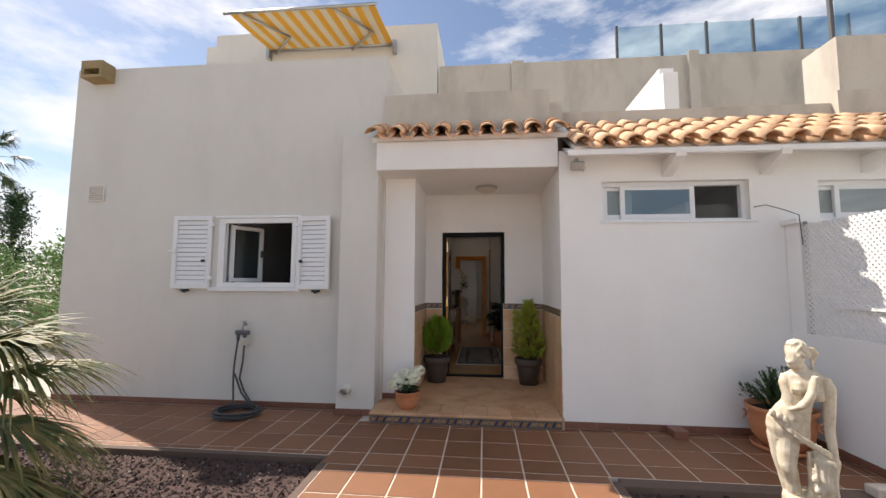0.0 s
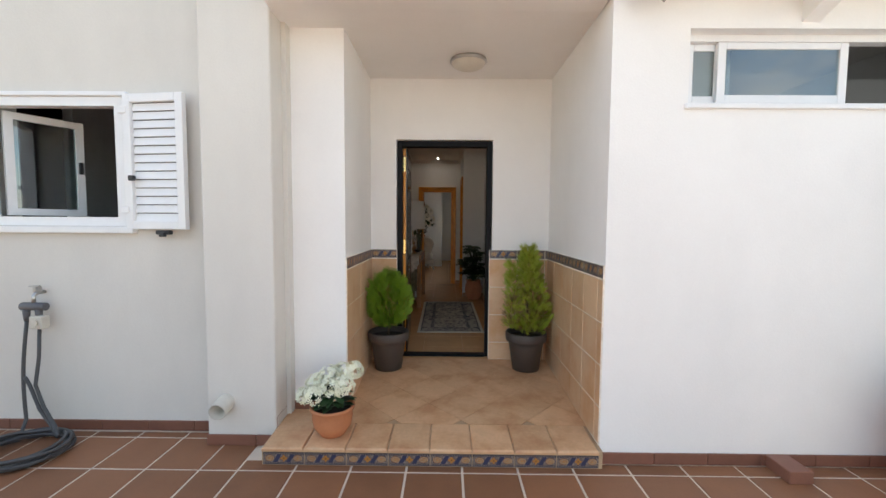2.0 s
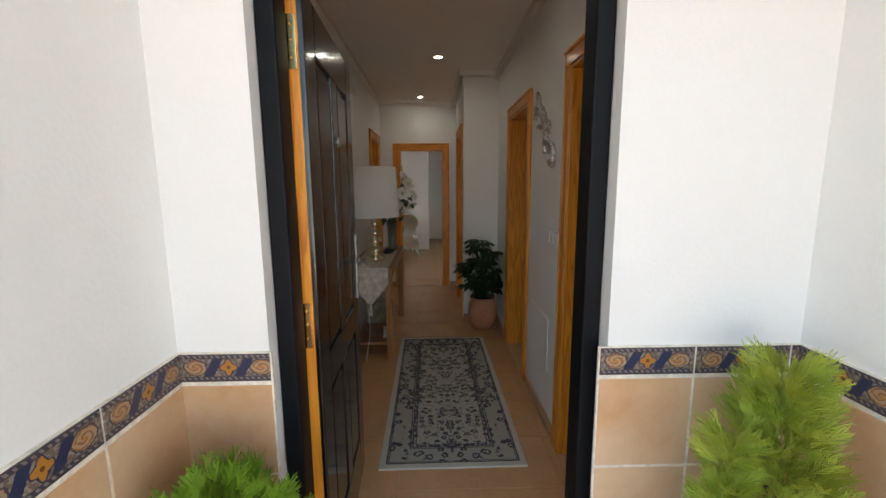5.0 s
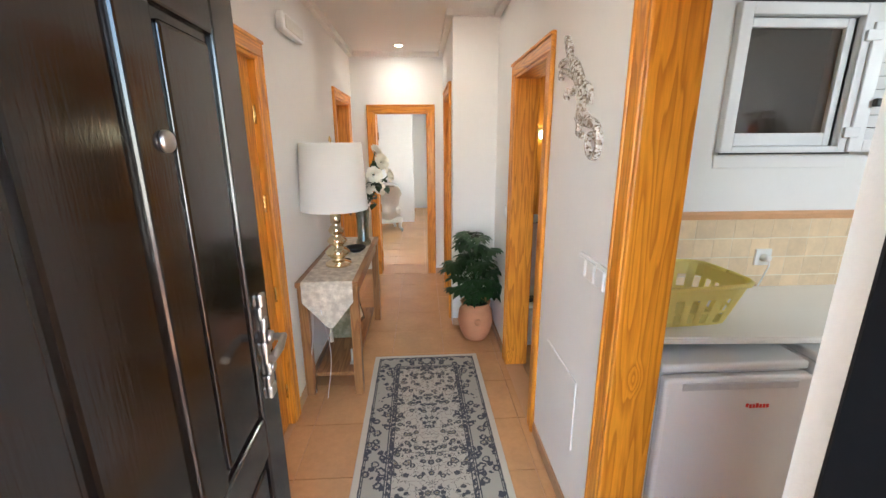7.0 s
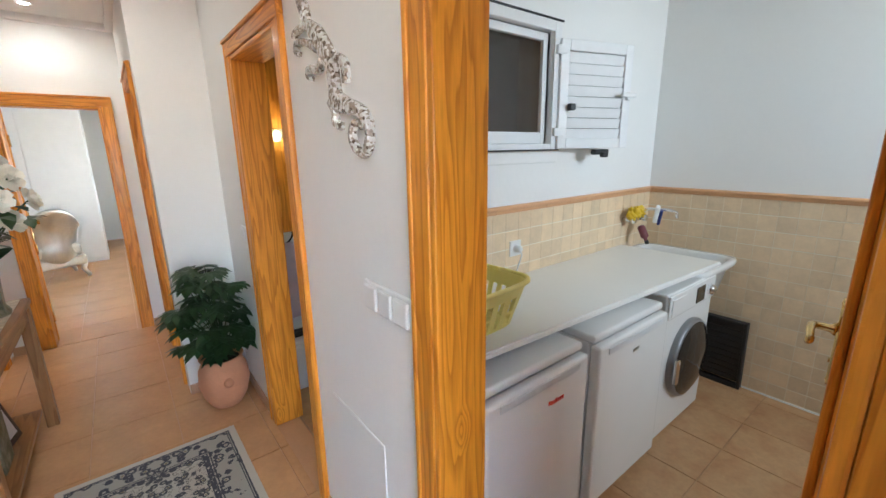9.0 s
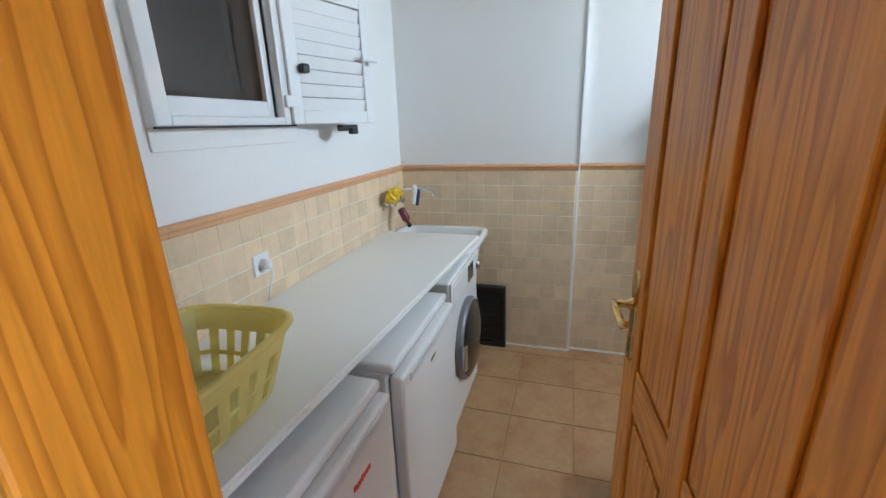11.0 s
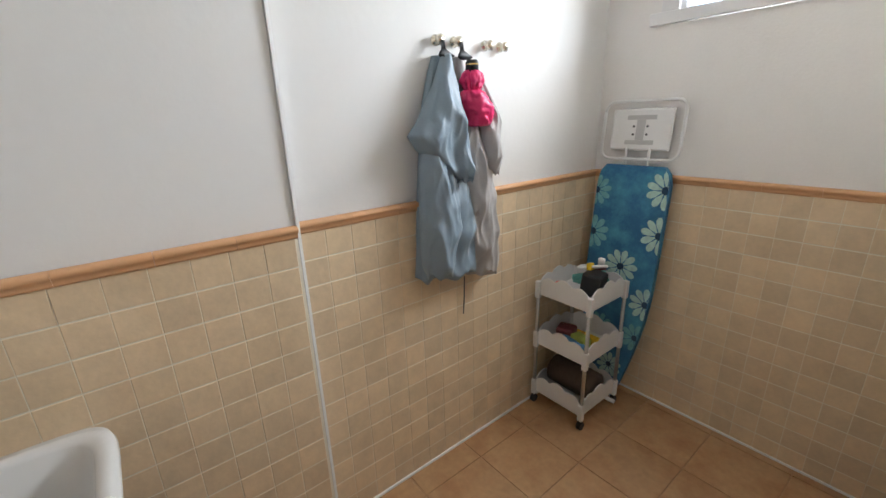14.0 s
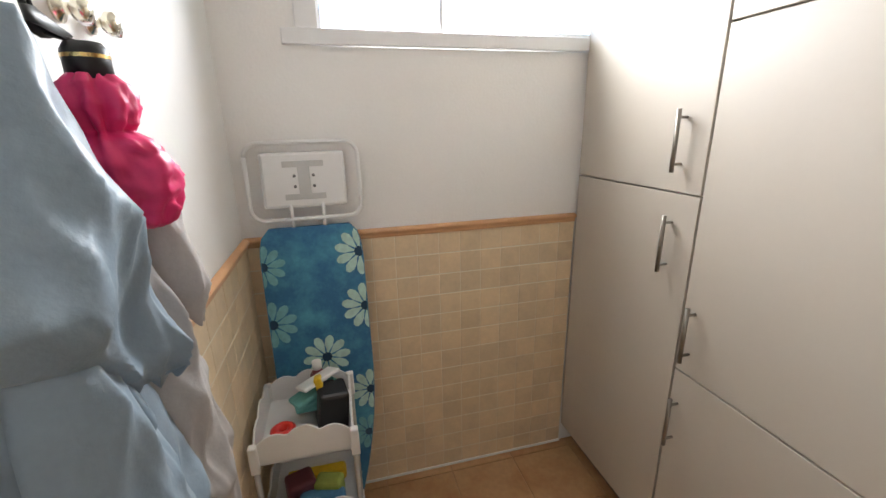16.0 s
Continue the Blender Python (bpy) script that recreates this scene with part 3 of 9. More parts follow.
def frieze_mat():
    """Hand-painted border tile: navy edges, ochre flower between two scrolls."""
    m, n, l, b = nodes_of("frieze_tile")
    co = n.new("ShaderNodeTexCoord").outputs["Object"]
    sp = n.new("ShaderNodeSeparateXYZ")
    l.new(co, sp.inputs[0])

    def op(o, a, v, c=None):
        k = n.new("ShaderNodeMath")
        k.operation = o
        for i, q in enumerate((a, v, c)):
            if q is None:
                continue
            if isinstance(q, (int, float)):
                k.inputs[i].default_value = q
            else:
                l.new(q, k.inputs[i])
        return k.outputs[0]

    def mix(f, a, c):
        k = n.new("ShaderNodeMixRGB")
        l.new(f, k.inputs[0])
        for i, q in ((1, a), (2, c)):
            if isinstance(q, tuple):
                k.inputs[i].default_value = (*q, 1)
            else:
                l.new(q, k.inputs[i])
        return k.outputs[0]
    x, y = sp.outputs[0], sp.outputs[1]
    v = op("SUBTRACT", y, 0.04)
    dy = op("ABSOLUTE", v, 0)
    nz = n.new("ShaderNodeTexNoise")
    nz.inputs["Scale"].default_value, nz.inputs["Detail"].default_value = 110, 3
    l.new(co, nz.inputs["Vector"])
    wob = op("MULTIPLY_ADD", nz.outputs["Fac"], 0.008, -0.004)
    col = mix(op("GREATER_THAN", nz.outputs["Fac"], 0.52), (0.16, 0.12, 0.095), (0.27, 0.23, 0.20))
    # blue swashes either side of the flower
    for cx, k in ((0.088, 0.55), (0.168, 0.55)):
        sw = op("ABSOLUTE", op("ADD", op("SUBTRACT", op("SUBTRACT", x, cx), op("MULTIPLY", v, k)), wob), 0)
        col = mix(op("LESS_THAN", sw, 0.0135), col, (0.032, 0.037, 0.085))
    # four-petalled flower
    fx = op("SUBTRACT", x, 0.128)
    fr = op("SQRT", op("ADD", op("POWER", fx, 2), op("POWER", v, 2)), 0)
    lobe = op("MULTIPLY", op("COSINE", op("MULTIPLY", op("ARCTAN2", v, fx), 4.0), 0), 0.0045)
    rim = op("ADD", op("SUBTRACT", fr, lobe), wob)
    col = mix(op("LESS_THAN", rim, 0.0215), col, (0.05, 0.045, 0.09))
    col = mix(op("LESS_THAN", rim, 0.0175), col, (0.43, 0.19, 0.035))
    col = mix(op("LESS_THAN", fr, 0.005), col, (0.16, 0.06, 0.02))
    # scrolls at both ends
    for cx in (0.042, 0.214):
        ex = op("DIVIDE", op("SUBTRACT", x, cx), 1.35)
        er = op("ADD", op("SQRT", op("ADD", op("POWER", ex, 2), op("POWER", v, 2)), 0), wob)
        th = op("MULTIPLY", op("ARCTAN2", v, ex), 0.0026)
        turn = op("SINE", op("MULTIPLY", op("ADD", er, th), 620.0), 0)
        inside = op("LESS_THAN", er, 0.0205)
        col = mix(op("LESS_THAN", er, 0.0235), col, (0.06, 0.05, 0.075))
        col = mix(inside, col, (0.40, 0.28, 0.17))
        col = mix(op("MULTIPLY", inside, op("GREATER_THAN", turn, 0.25)), col, (0.30, 0.13, 0.045))
        col = mix(op("LESS_THAN", er, 0.0045), col, (0.45, 0.20, 0.04))
    col = mix(op("GREATER_THAN", dy, 0.0245), col, (0.062, 0.050, 0.065))
    rope = op("LESS_THAN", op("ABSOLUTE", op("ADD", op("SUBTRACT", dy, 0.030), wob), 0), 0.0030)
    dash = op("GREATER_THAN", op("SINE", op("ADD", op("MULTIPLY", x, 420.0), op("MULTIPLY", v, 300.0)), 0), 0.1)
    col = mix(op("MULTIPLY", rope, dash), col, (0.24, 0.21, 0.19))
    l.new(col, b.inputs["Base Color"])
    b.inputs["Roughness"].default_value = 0.3
    return m


FRIEZE = frieze_mat()
LEAFG = mat("thuja_green", (0.125, 0.215, 0.008), 0.6, var=0.5, scale=26, bump=0.0, rnd=0.0)
LEAFY = mat("cypress_green", (0.33, 0.37, 0.04), 0.6, var=0.45, scale=9, bump=0.0, tint=(0.19, 0.28, 0.025))
LEAFB = mat("cypress_dry", (0.22, 0.16, 0.06), 0.7, var=0.4, scale=14, bump=0.0)
LEAFD = mat("dark_leaf", (0.018, 0.05, 0.014), 0.4, var=0.35, scale=30, bump=0.0)
PALML = mat("palm_leaf", (0.075, 0.10, 0.028), 0.6, var=0.45, scale=6, bump=0.0, tint=(0.24, 0.18, 0.065))
BARK = mat("bark", (0.12, 0.08, 0.05), 0.9, var=0.3, scale=20, bump=0.6, depth=0.01)
PETAL = mat("cream_petals", (0.80, 0.80, 0.62), 0.6, var=0.12, scale=50, bump=0.0)
SOIL = mat("potting_soil", (0.02, 0.014, 0.01), 0.95, var=0.4, scale=40, bump=0.6)
POTG = mat("grey_brown_pot", (0.075, 0.06, 0.052), 0.55, var=0.12, scale=20, bump=0.1, local=True)
STONE = mat("aged_cast_stone", (0.60, 0.53, 0.41), 0.85, var=0.3, scale=12, fine=60, bump=0.4, local=True, tint=(0.36, 0.29, 0.19))
RUBBER = mat("grey_hose", (0.06, 0.062, 0.065), 0.5, var=0.15, scale=30, bump=0.1)
GREYPL = mat("grey_plastic", (0.10, 0.10, 0.105), 0.5, var=0.1, bump=0.05)
PVC = mat("cream_pvc", (0.55, 0.52, 0.45), 0.5, var=0.15, scale=20, bump=0.05)
AWN = mat("awning_cloth", (0.8, 0.42, 0.05), 0.9, var=0.05, bump=0.05)
AWNW = mat("awning_cloth_pale", (0.75, 0.66, 0.5), 0.9, var=0.05, bump=0.05)
TRELLIS = mat("white_trellis", (0.74, 0.73, 0.71), 0.5, var=0.06, scale=20, bump=0.05)


def pot(name, m, prof, material, label, soil_r, soil_z, cat="plant pot"):
    """Hollow turned pot with a soil disc."""
    ob = thing(name, m, label, cat)
    b = bmesh.new()
    lathe(b, prof, 28)
    part("pot", b, material, ob)
    b = bmesh.new()
    lathe(b, [(0.001, soil_z + 0.012), (soil_r * 0.6, soil_z + 0.01), (soil_r, soil_z)], 18, caps=False)
    part("soil", b, SOIL, ob)
    return ob


def fan_spray(b, p, d, n, L, w, pairs, spread, rnd, curl=0.25, forks=2):
    """One flat spray of scale foliage: a stem along d in the plane across n, with forked side shoots."""
    side = d.cross(n).normalized()

    def blade(q, e, wide):
        t = (e - q).cross(n)
        t = t.normalized() * wide if t.length > 1e-6 else side * wide
        mid = q.lerp(e, 0.6)
        b.faces.new([b.verts.new(v) for v in (q - t * 0.5, q + t * 0.5, mid + t, e, mid - t)])
    bend = n * curl * L * rnd.uniform(-1, 1)
    blade(p, p + d * L + bend, w)
    for i in range(pairs):
        f = (i + 0.6) / pairs
        q = p + d * L * f * 0.9 + bend * f * f
        for k in (-1, 1):
            a = (d + side * spread * k * rnd.uniform(0.7, 1.2) + n * rnd.uniform(-0.25, 0.25)).normalized()
            l2 = L * (0.52 - 0.30 * f) * rnd.uniform(0.75, 1.25)
            e = q + a * l2
            blade(q, e, w * 0.9)
            for g in range(forks):
                q2 = q.lerp(e, 0.35 + 0.3 * g)
                a2 = (a * 0.8 + d * rnd.uniform(0.3, 0.9) + side * rnd.uniform(-0.5, 0.5)).normalized()
                blade(q2, q2 + a2 * l2 * 0.5, w * 0.8)


# potted conifers beside the entrance
PPROF = [(0.118, 0.0), (0.150, 0.23), (0.158, 0.255), (0.176, 0.262), (0.182, 0.275), (0.184, 0.33), (0.178, 0.34), (0.166, 0.338), (0.158, 0.28), (0.12, 0.02)]
for x, y, kind in ((0.685, 6.49, 0), (1.925, 6.50, 1)):
    z = porch_z(y) + 0.002
    ob = pot("potted_conifer", pose(x, y, z), PPROF, POTG, "bushy round green thuja in a grey-brown plastic pot" if kind == 0 else "tall yellow-green cypress in a grey-brown plastic pot", 0.165, 0.29, "potted plant")
    rnd = random.Random(17 + kind)
    b, old = bmesh.new(), bmesh.new()
    if kind == 0:
        for i in range(1250):
            u, a = rnd.uniform(-0.95, 1), rnd.uniform(0, 6.283)
            shell = rnd.random() ** 0.35
            lump = 0.97 + 0.07 * math.sin(3 * a + 1 + 2 * u) + 0.06 * math.sin(6 * a + 9 * u)
            k = math.sqrt(max(0, 1 - u * u)) * shell * lump
            p = Vector((0.185 * k * math.cos(a), 0.18 * k * math.sin(a), 0.60 + 0.235 * u * lump))
            out = Vector((math.cos(a), math.sin(a), 0)) * max(0.15, k)
            d = (out * 0.75 + Vector((rnd.uniform(-0.3, 0.3), rnd.uniform(-0.3, 0.3), 0.75 + 0.4 * u))).normalized()
            n = (Vector((-math.sin(a), math.cos(a), 0)) + Vector((rnd.uniform(-0.7, 0.7), rnd.uniform(-0.7, 0.7), rnd.uniform(-0.2, 0.2)))).normalized()
            fan_spray(b, p, d, n, rnd.uniform(0.040, 0.072), 0.0014, 6, 0.6, rnd, 0.25, 3)
        old.free()
        part("foliage", b, LEAFG, ob, "dense bright green fan foliage")
    else:
        for i in range(1500):
            f = rnd.random() ** 1.3
            a = rnd.uniform(0, 6.283)
            if i % 5 == 0:
                # lower second leader
                w = 0.07 * (1 - 0.85 * f ** 1.3) * rnd.uniform(0.2, 1.0)
                p = Vector((-0.125 - 0.02 * f + w * math.cos(a), -0.05 + w * math.sin(a), 0.38 + 0.58 * f))
            else:
                w = 0.165 * (1 - 0.80 * f ** 2.2) * (0.80 + 0.22 * math.sin(3 * a + 9 * f) + 0.14 * math.sin(5 * a - 17 * f)) * rnd.random() ** 0.5
                p = Vector((0.03 + w * math.cos(a) + 0.02 * math.sin(5 * f), w * math.sin(a), 0.34 + 0.74 * f))
            d = (Vector((math.cos(a), math.sin(a), 0)) * rnd.uniform(0.4, 1.0) + Vector((rnd.uniform(-0.3, 0.3), rnd.uniform(-0.3, 0.3), 0.75))).normalized()
            n = d.cross(Vector((rnd.uniform(-1, 1), rnd.uniform(-1, 1), rnd.uniform(-1, 1)))).normalized()
            dry = f < 0.5 and w < 0.075 and rnd.random() < 0.5
            fan_spray(old if dry else b, p, d, n, rnd.uniform(0.045, 0.08), 0.0011, 8, 0.5, rnd, 0.3, 3)
        # one stray low shoot
        for k in range(10):
            fan_spray(b, Vector((0.13 + 0.008 * k, -0.06, 0.37 + 0.012 * k)), Vector((0.6, -0.1, 0.8)).normalized(), Vector((0, 1, 0.1)).normalized(), 0.06, 0.0026, 6, 0.55, rnd)
        part("foliage", b, LEAFY, ob, "feathery yellow-green foliage")
        part("dry_foliage", old, LEAFB, ob, "browned inner foliage")
    b = bmesh.new()
    tube(b, [(0, 0, 0.28), (0.01, 0, 0.5), (0.0, 0.01, 0.8 if kind else 0.6)], 0.012, 7, 0.005)
    part("trunk", b, BARK, ob)

# hydrangea
HP = [(0.075, 0.0), (0.118, 0.06), (0.128, 0.12), (0.125, 0.165), (0.142, 0.172), (0.142, 0.19), (0.128, 0.19), (0.118, 0.15), (0.07, 0.015)]
ob = pot("potted_hydrangea", pose(0.475, 5.42, porch_z(5.42) + 0.002), HP, CLAY, "white hydrangea in a round terracotta pot on the step", 0.118, 0.16, "potted plant")
rnd = random.Random(4)
for i, (dx, dy, dz, r) in enumerate(((0.0, -0.03, 0.30, 0.075), (-0.10, -0.05, 0.27, 0.075), (0.09, -0.05, 0.33, 0.07), (0.13, 0.03, 0.40, 0.065), (-0.03, 0.05, 0.35, 0.075), (-0.12, 0.06, 0.30, 0.07), (0.04, 0.10, 0.36, 0.07), (-0.17, -0.01, 0.25, 0.06))):
    b = bmesh.new()
    for k in range(70):
        u, a = rnd.uniform(-0.6, 1), rnd.uniform(0, 6.283)
        s = math.sqrt(1 - u * u)
        nrm = Vector((s * math.cos(a), s * math.sin(a), u))
        c = Vector((dx, dy, dz)) + nrm * r * rnd.uniform(0.85, 1.05)
        t1 = nrm.orthogonal().normalized()
        t2 = nrm.cross(t1)
        sp = rnd.uniform(0, 1.5)
        for q in range(4):
            g = sp + q * 1.5708
            d = t1 * math.cos(g) + t2 * math.sin(g)
            e = t1 * math.cos(g + 1.57) + t2 * math.sin(g + 1.57)
            b.faces.new([b.verts.new(v) for v in (c, c + d * 0.011 + e * 0.007 + nrm * 0.003, c + d * 0.02 + nrm * 0.001, c + d * 0.011 - e * 0.007 + nrm * 0.003)])
    part("flower_head", b, PETAL, ob)


def leaf(b, p, d, L, w, droop=0.3, fold=0.12):
    """A pointed leaf blade with a folded midrib."""
    d = d.normalized()
    s = d.cross(Vector((0, 0, 1)))
    s = s.normalized() if s.length > 1e-3 else Vector((1, 0, 0))
    n = s.cross(d)
    mid = [p + d * L * t - Vector((0, 0, droop * L * t * t)) for t in (0, 0.35, 0.7, 1)]
    wid = (0.15, 1, 0.8, 0.02)
    rows = []
    for q, k in zip(mid, wid):
        rows.append([b.verts.new(q - s * w * k / 2 + n * fold * w * k), b.verts.new(q), b.verts.new(q + s * w * k / 2 + n * fold * w * k)])
    for r0, r1 in zip(rows, rows[1:]):
        for i in (0, 1):
            f = b.faces.new((r0[i], r0[i + 1], r1[i + 1], r1[i]))
            f.smooth = True


b = bmesh.new()
for k in range(46):
    a = rnd.uniform(0, 6.283)
    leaf(b, Vector((0.04 * math.cos(a), 0.04 * math.sin(a), rnd.uniform(0.17, 0.27))), Vector((math.cos(a), math.sin(a), rnd.uniform(0.1, 0.9))), rnd.uniform(0.09, 0.15), 0.06)
part("foliage", b, LEAFD, ob, "dark green leaves")

# big terracotta planter with a shrub
BP = [(0.17, 0.03), (0.24, 0.12), (0.27, 0.24), (0.26, 0.34), (0.285, 0.36), (0.29, 0.40), (0.27, 0.40), (0.25, 0.35), (0.2, 0.08)]
ob = pot("terracotta_planter", pose(4.08, 5.0, 0.002) @ Matrix.Diagonal((0.96, 0.96, 0.96, 1)), BP, CLAY, "large round terracotta planter with a green shrub on a saucer", 0.25, 0.35, "potted plant")
b = bmesh.new()
lathe(b, [(0.22, 0), (0.25, 0.012), (0.26, 0.045), (0.245, 0.045), (0.22, 0.02)], 24)
part("saucer", b, CLAY, ob)
for a in (0.3, 2.4, 4.0, 5.4):
    b = bmesh.new()
    tube(b, [Vector((math.cos(a + math.sin(t) * 0.12) * (0.275 + 0.03 * math.cos(t) ** 2), math.sin(a + math.sin(t) * 0.12) * (0.275 + 0.03 * math.cos(t) ** 2), 0.27 + 0.04 * math.cos(t))) for t in [i * 0.7 for i in range(10)]], 0.007, 6)
    part("ring_ornament", b, CLAY, ob)
b = bmesh.new()
rs = random.Random(8)
for k in range(95):
    a, u = rs.uniform(0, 6.283), rs.uniform(0.1, 1.0)
    tip = Vector((0.36 * math.cos(a) * u, 0.30 * math.sin(a) * u, 0.42 + rs.uniform(0.08, 0.36) * (1.15 - 0.5 * u)))
    base = Vector((0.1 * math.cos(a) * u, 0.1 * math.sin(a) * u, 0.36))
    tube(b, [base, (base + tip) / 2 + Vector((0, 0, 0.04)), tip], 0.004, 4, 0.0015)
    for q in range(26):
        t = rs.uniform(0.25, 1)
        p = base.lerp(tip, t) + Vector((0, 0, 0.04 * 4 * t * (1 - t)))
        leaf(b, p, (tip - base).normalized() + Vector((rs.uniform(-1, 1), rs.uniform(-1, 1), rs.uniform(-0.3, 0.9))), rs.uniform(0.035, 0.06), 0.016, 0.2)
part("shrub", b, mat("rosemary_green", (0.05, 0.09, 0.03), 0.6, var=0.4, scale=25, bump=0), ob, "narrow-leaved green shrub")
RPET = mat("red_petals", (0.5, 0.02, 0.01), 0.6)
for p in ((0.05, -0.25, 0.52), (0.09, -0.22, 0.55), (0.02, -0.2, 0.57)):
    b = bmesh.new()
    lathe(b, [(0.003, -0.012), (0.022, 0), (0.016, 0.012), (0.002, 0.016)], 8, Matrix.Translation(p))
    part("red_flower", b, RPET, ob, "small red flower")

# garden statue: one plain cast figure leaning on a draped stump
b = bmesh.new()


def blob(pts, seg=14):
    """Smooth limb through (x, y, z, rx, ry) rings."""
    rings = []
    fine = []
    for i in range(len(pts) - 1):
        for k in range(4):
            t = k / 4
            fine.append([p + (q - p) * (3 * t * t - 2 * t ** 3) if j > 2 else p + (q - p) * t for j, (p, q) in enumerate(zip(pts[i], pts[i + 1]))])
    fine.append(pts[-1])
    for x, y, z, rx, ry in fine:
        rings.append([b.verts.new((x + rx * math.cos(6.2832 * k / seg), y + ry * math.sin(6.2832 * k / seg), z)) for k in range(seg)])
    for r0, r1 in zip(rings, rings[1:]):
        for k in range(seg):
            f = b.faces.new((r0[k], r0[(k + 1) % seg], r1[(k + 1) % seg], r1[k]))
            f.smooth = True
    b.faces.new(rings[0][::-1])
    b.faces.new(rings[-1])


blob([(0.02, 0, -0.24, 0.24, 0.17), (0.02, 0, -0.19, 0.24, 0.17), (0.02, 0, -0.17, 0.21, 0.15), (0.02, 0, 0.02, 0.21, 0.15), (0.02, 0, 0.05, 0.2, 0.13)])
blob([(-0.09, -0.03, 0.03, 0.055, 0.055), (-0.10, -0.03, 0.12, 0.058, 0.06), (-0.12, -0.06, 0.21, 0.07, 0.07), (-0.13, -0.06, 0.24, 0.072, 0.07), (-0.12, -0.02, 0.36, 0.09, 0.09), (-0.11, 0, 0.48, 0.11, 0.10)])
blob([(-0.13, 0.03, 0.03, 0.05, 0.05), (-0.15, 0.03, 0.14, 0.06, 0.06), (-0.18, 0.02, 0.28, 0.075, 0.075), (-0.19, 0.02, 0.42, 0.09, 0.09), (-0.16, 0.02, 0.52, 0.10, 0.10)])
blob([(-0.10, 0, 0.40, 0.15, 0.10), (-0.115, 0, 0.48, 0.168, 0.115), (-0.105, 0, 0.54, 0.165, 0.11), (-0.075, 0, 0.60, 0.145, 0.10), (-0.03, 0, 0.67, 0.12, 0.085), (0.0, 0, 0.74, 0.135, 0.09), (0.03, 0, 0.80, 0.155, 0.09), (0.04, 0, 0.845, 0.165, 0.08), (0.035, 0, 0.875, 0.11, 0.065), (0.02, 0, 0.90, 0.05, 0.05), (0.005, -0.01, 0.93, 0.046, 0.046)])
blob([(-0.02, -0.03, 0.885, 0.03, 0.035), (-0.03, -0.03, 0.91, 0.055, 0.06), (-0.02, -0.02, 0.96, 0.072, 0.08), (-0.01, -0.01, 1.01, 0.085, 0.088), (-0.005, 0.0, 1.05, 0.075, 0.078), (0, 0, 1.075, 0.03, 0.03)])
blob([(-0.088, -0.07, 0.945, 0.012, 0.014), (-0.082, -0.06, 0.965, 0.014, 0.016), (-0.07, -0.055, 0.99, 0.01, 0.012)], 8)
blob([(0.10, 0.04, 0.96, 0.03, 0.03), (0.11, 0.045, 1.0, 0.045, 0.045), (0.10, 0.04, 1.04, 0.03, 0.03)])
blob([(0.205, -0.03, 0.33, 0.03, 0.04), (0.20, -0.02, 0.38, 0.036, 0.042), (0.185, -0.01, 0.50, 0.04, 0.045), (0.20, 0, 0.66, 0.046, 0.05), (0.20, 0, 0.78, 0.055, 0.058), (0.17, 0, 0.85, 0.05, 0.05)])
blob([(-0.07, -0.06, 0.635, 0.045, 0.045), (-0.085, -0.05, 0.70, 0.05, 0.052), (-0.11, -0.02, 0.79, 0.052, 0.055), (-0.095, 0, 0.85, 0.045, 0.045)])
blob([(-0.06, -0.10, 0.625, 0.045, 0.04), (0.0, -0.135, 0.655, 0.048, 0.042), (0.055, -0.13, 0.71, 0.042, 0.04), (0.095, -0.11, 0.78, 0.036, 0.036), (0.11, -0.095, 0.83, 0.032, 0.034), (0.115, -0.09, 0.865, 0.03, 0.03)])
blob([(-0.02, -0.07, 0.725, 0.045, 0.04), (-0.02, -0.10, 0.765, 0.05, 0.045), (-0.015, -0.07, 0.81, 0.035, 0.035)])
blob([(0.12, -0.06, 0.70, 0.045, 0.04), (0.125, -0.085, 0.745, 0.048, 0.045), (0.125, -0.06, 0.79, 0.035, 0.035)])
blob([(0.10, 0.0, 0.03, 0.13, 0.10), (0.11, -0.01, 0.12, 0.10, 0.09), (0.12, 0, 0.22, 0.11, 0.09), (0.13, -0.01, 0.31, 0.12, 0.085), (0.14, 0, 0.35, 0.09, 0.06)])
blob([(-0.062, -0.075, 0.925, 0.020, 0.020), (-0.066, -0.080, 0.94, 0.024, 0.022), (-0.06, -0.07, 0.955, 0.02, 0.02)], 8)
rs = random.Random(2)
# garland of carved leaves and roses across the hips, down to the stump
for k in range(15):
    t = k / 14
    x, z = -0.22 + 0.40 * t, 0.575 - 0.21 * t - 0.02 * math.sin(3.1 * t)
    y = -0.095 - 0.035 * math.sin(math.pi * min(1, t * 1.2))
    for sg in (-1, 1):
        lathe(b, [(0.002, -0.028), (0.010, -0.014), (0.013, 0.003), (0.008, 0.020), (0.001, 0.030)], 8, Matrix.Translation((x, y, z + sg * 0.012)) @ pose(0, 0, 0, rs.uniform(-15, 15), 120 + sg * (17 + rs.uniform(-8, 8)), 0) @ Matrix.Diagonal((1, 0.55, 1, 1)))
for x, z, r in ((-0.215, 0.585, 0.030), (-0.165, 0.570, 0.034), (-0.125, 0.550, 0.030), (0.065, 0.20, 0.032), (0.075, 0.13, 0.026)):
    for rr2, zz in ((r, 0.0), (r * 0.7, 0.012), (r * 0.4, 0.02)):
        lathe(b, [(rr2 * 0.6, -0.012), (rr2, 0), (rr2 * 0.85, 0.010), (rr2 * 0.55, 0.004)], 10, Matrix.Translation((x, -0.115 - zz, z)) @ Matrix.Rotation(radians(90), 4, "X"))
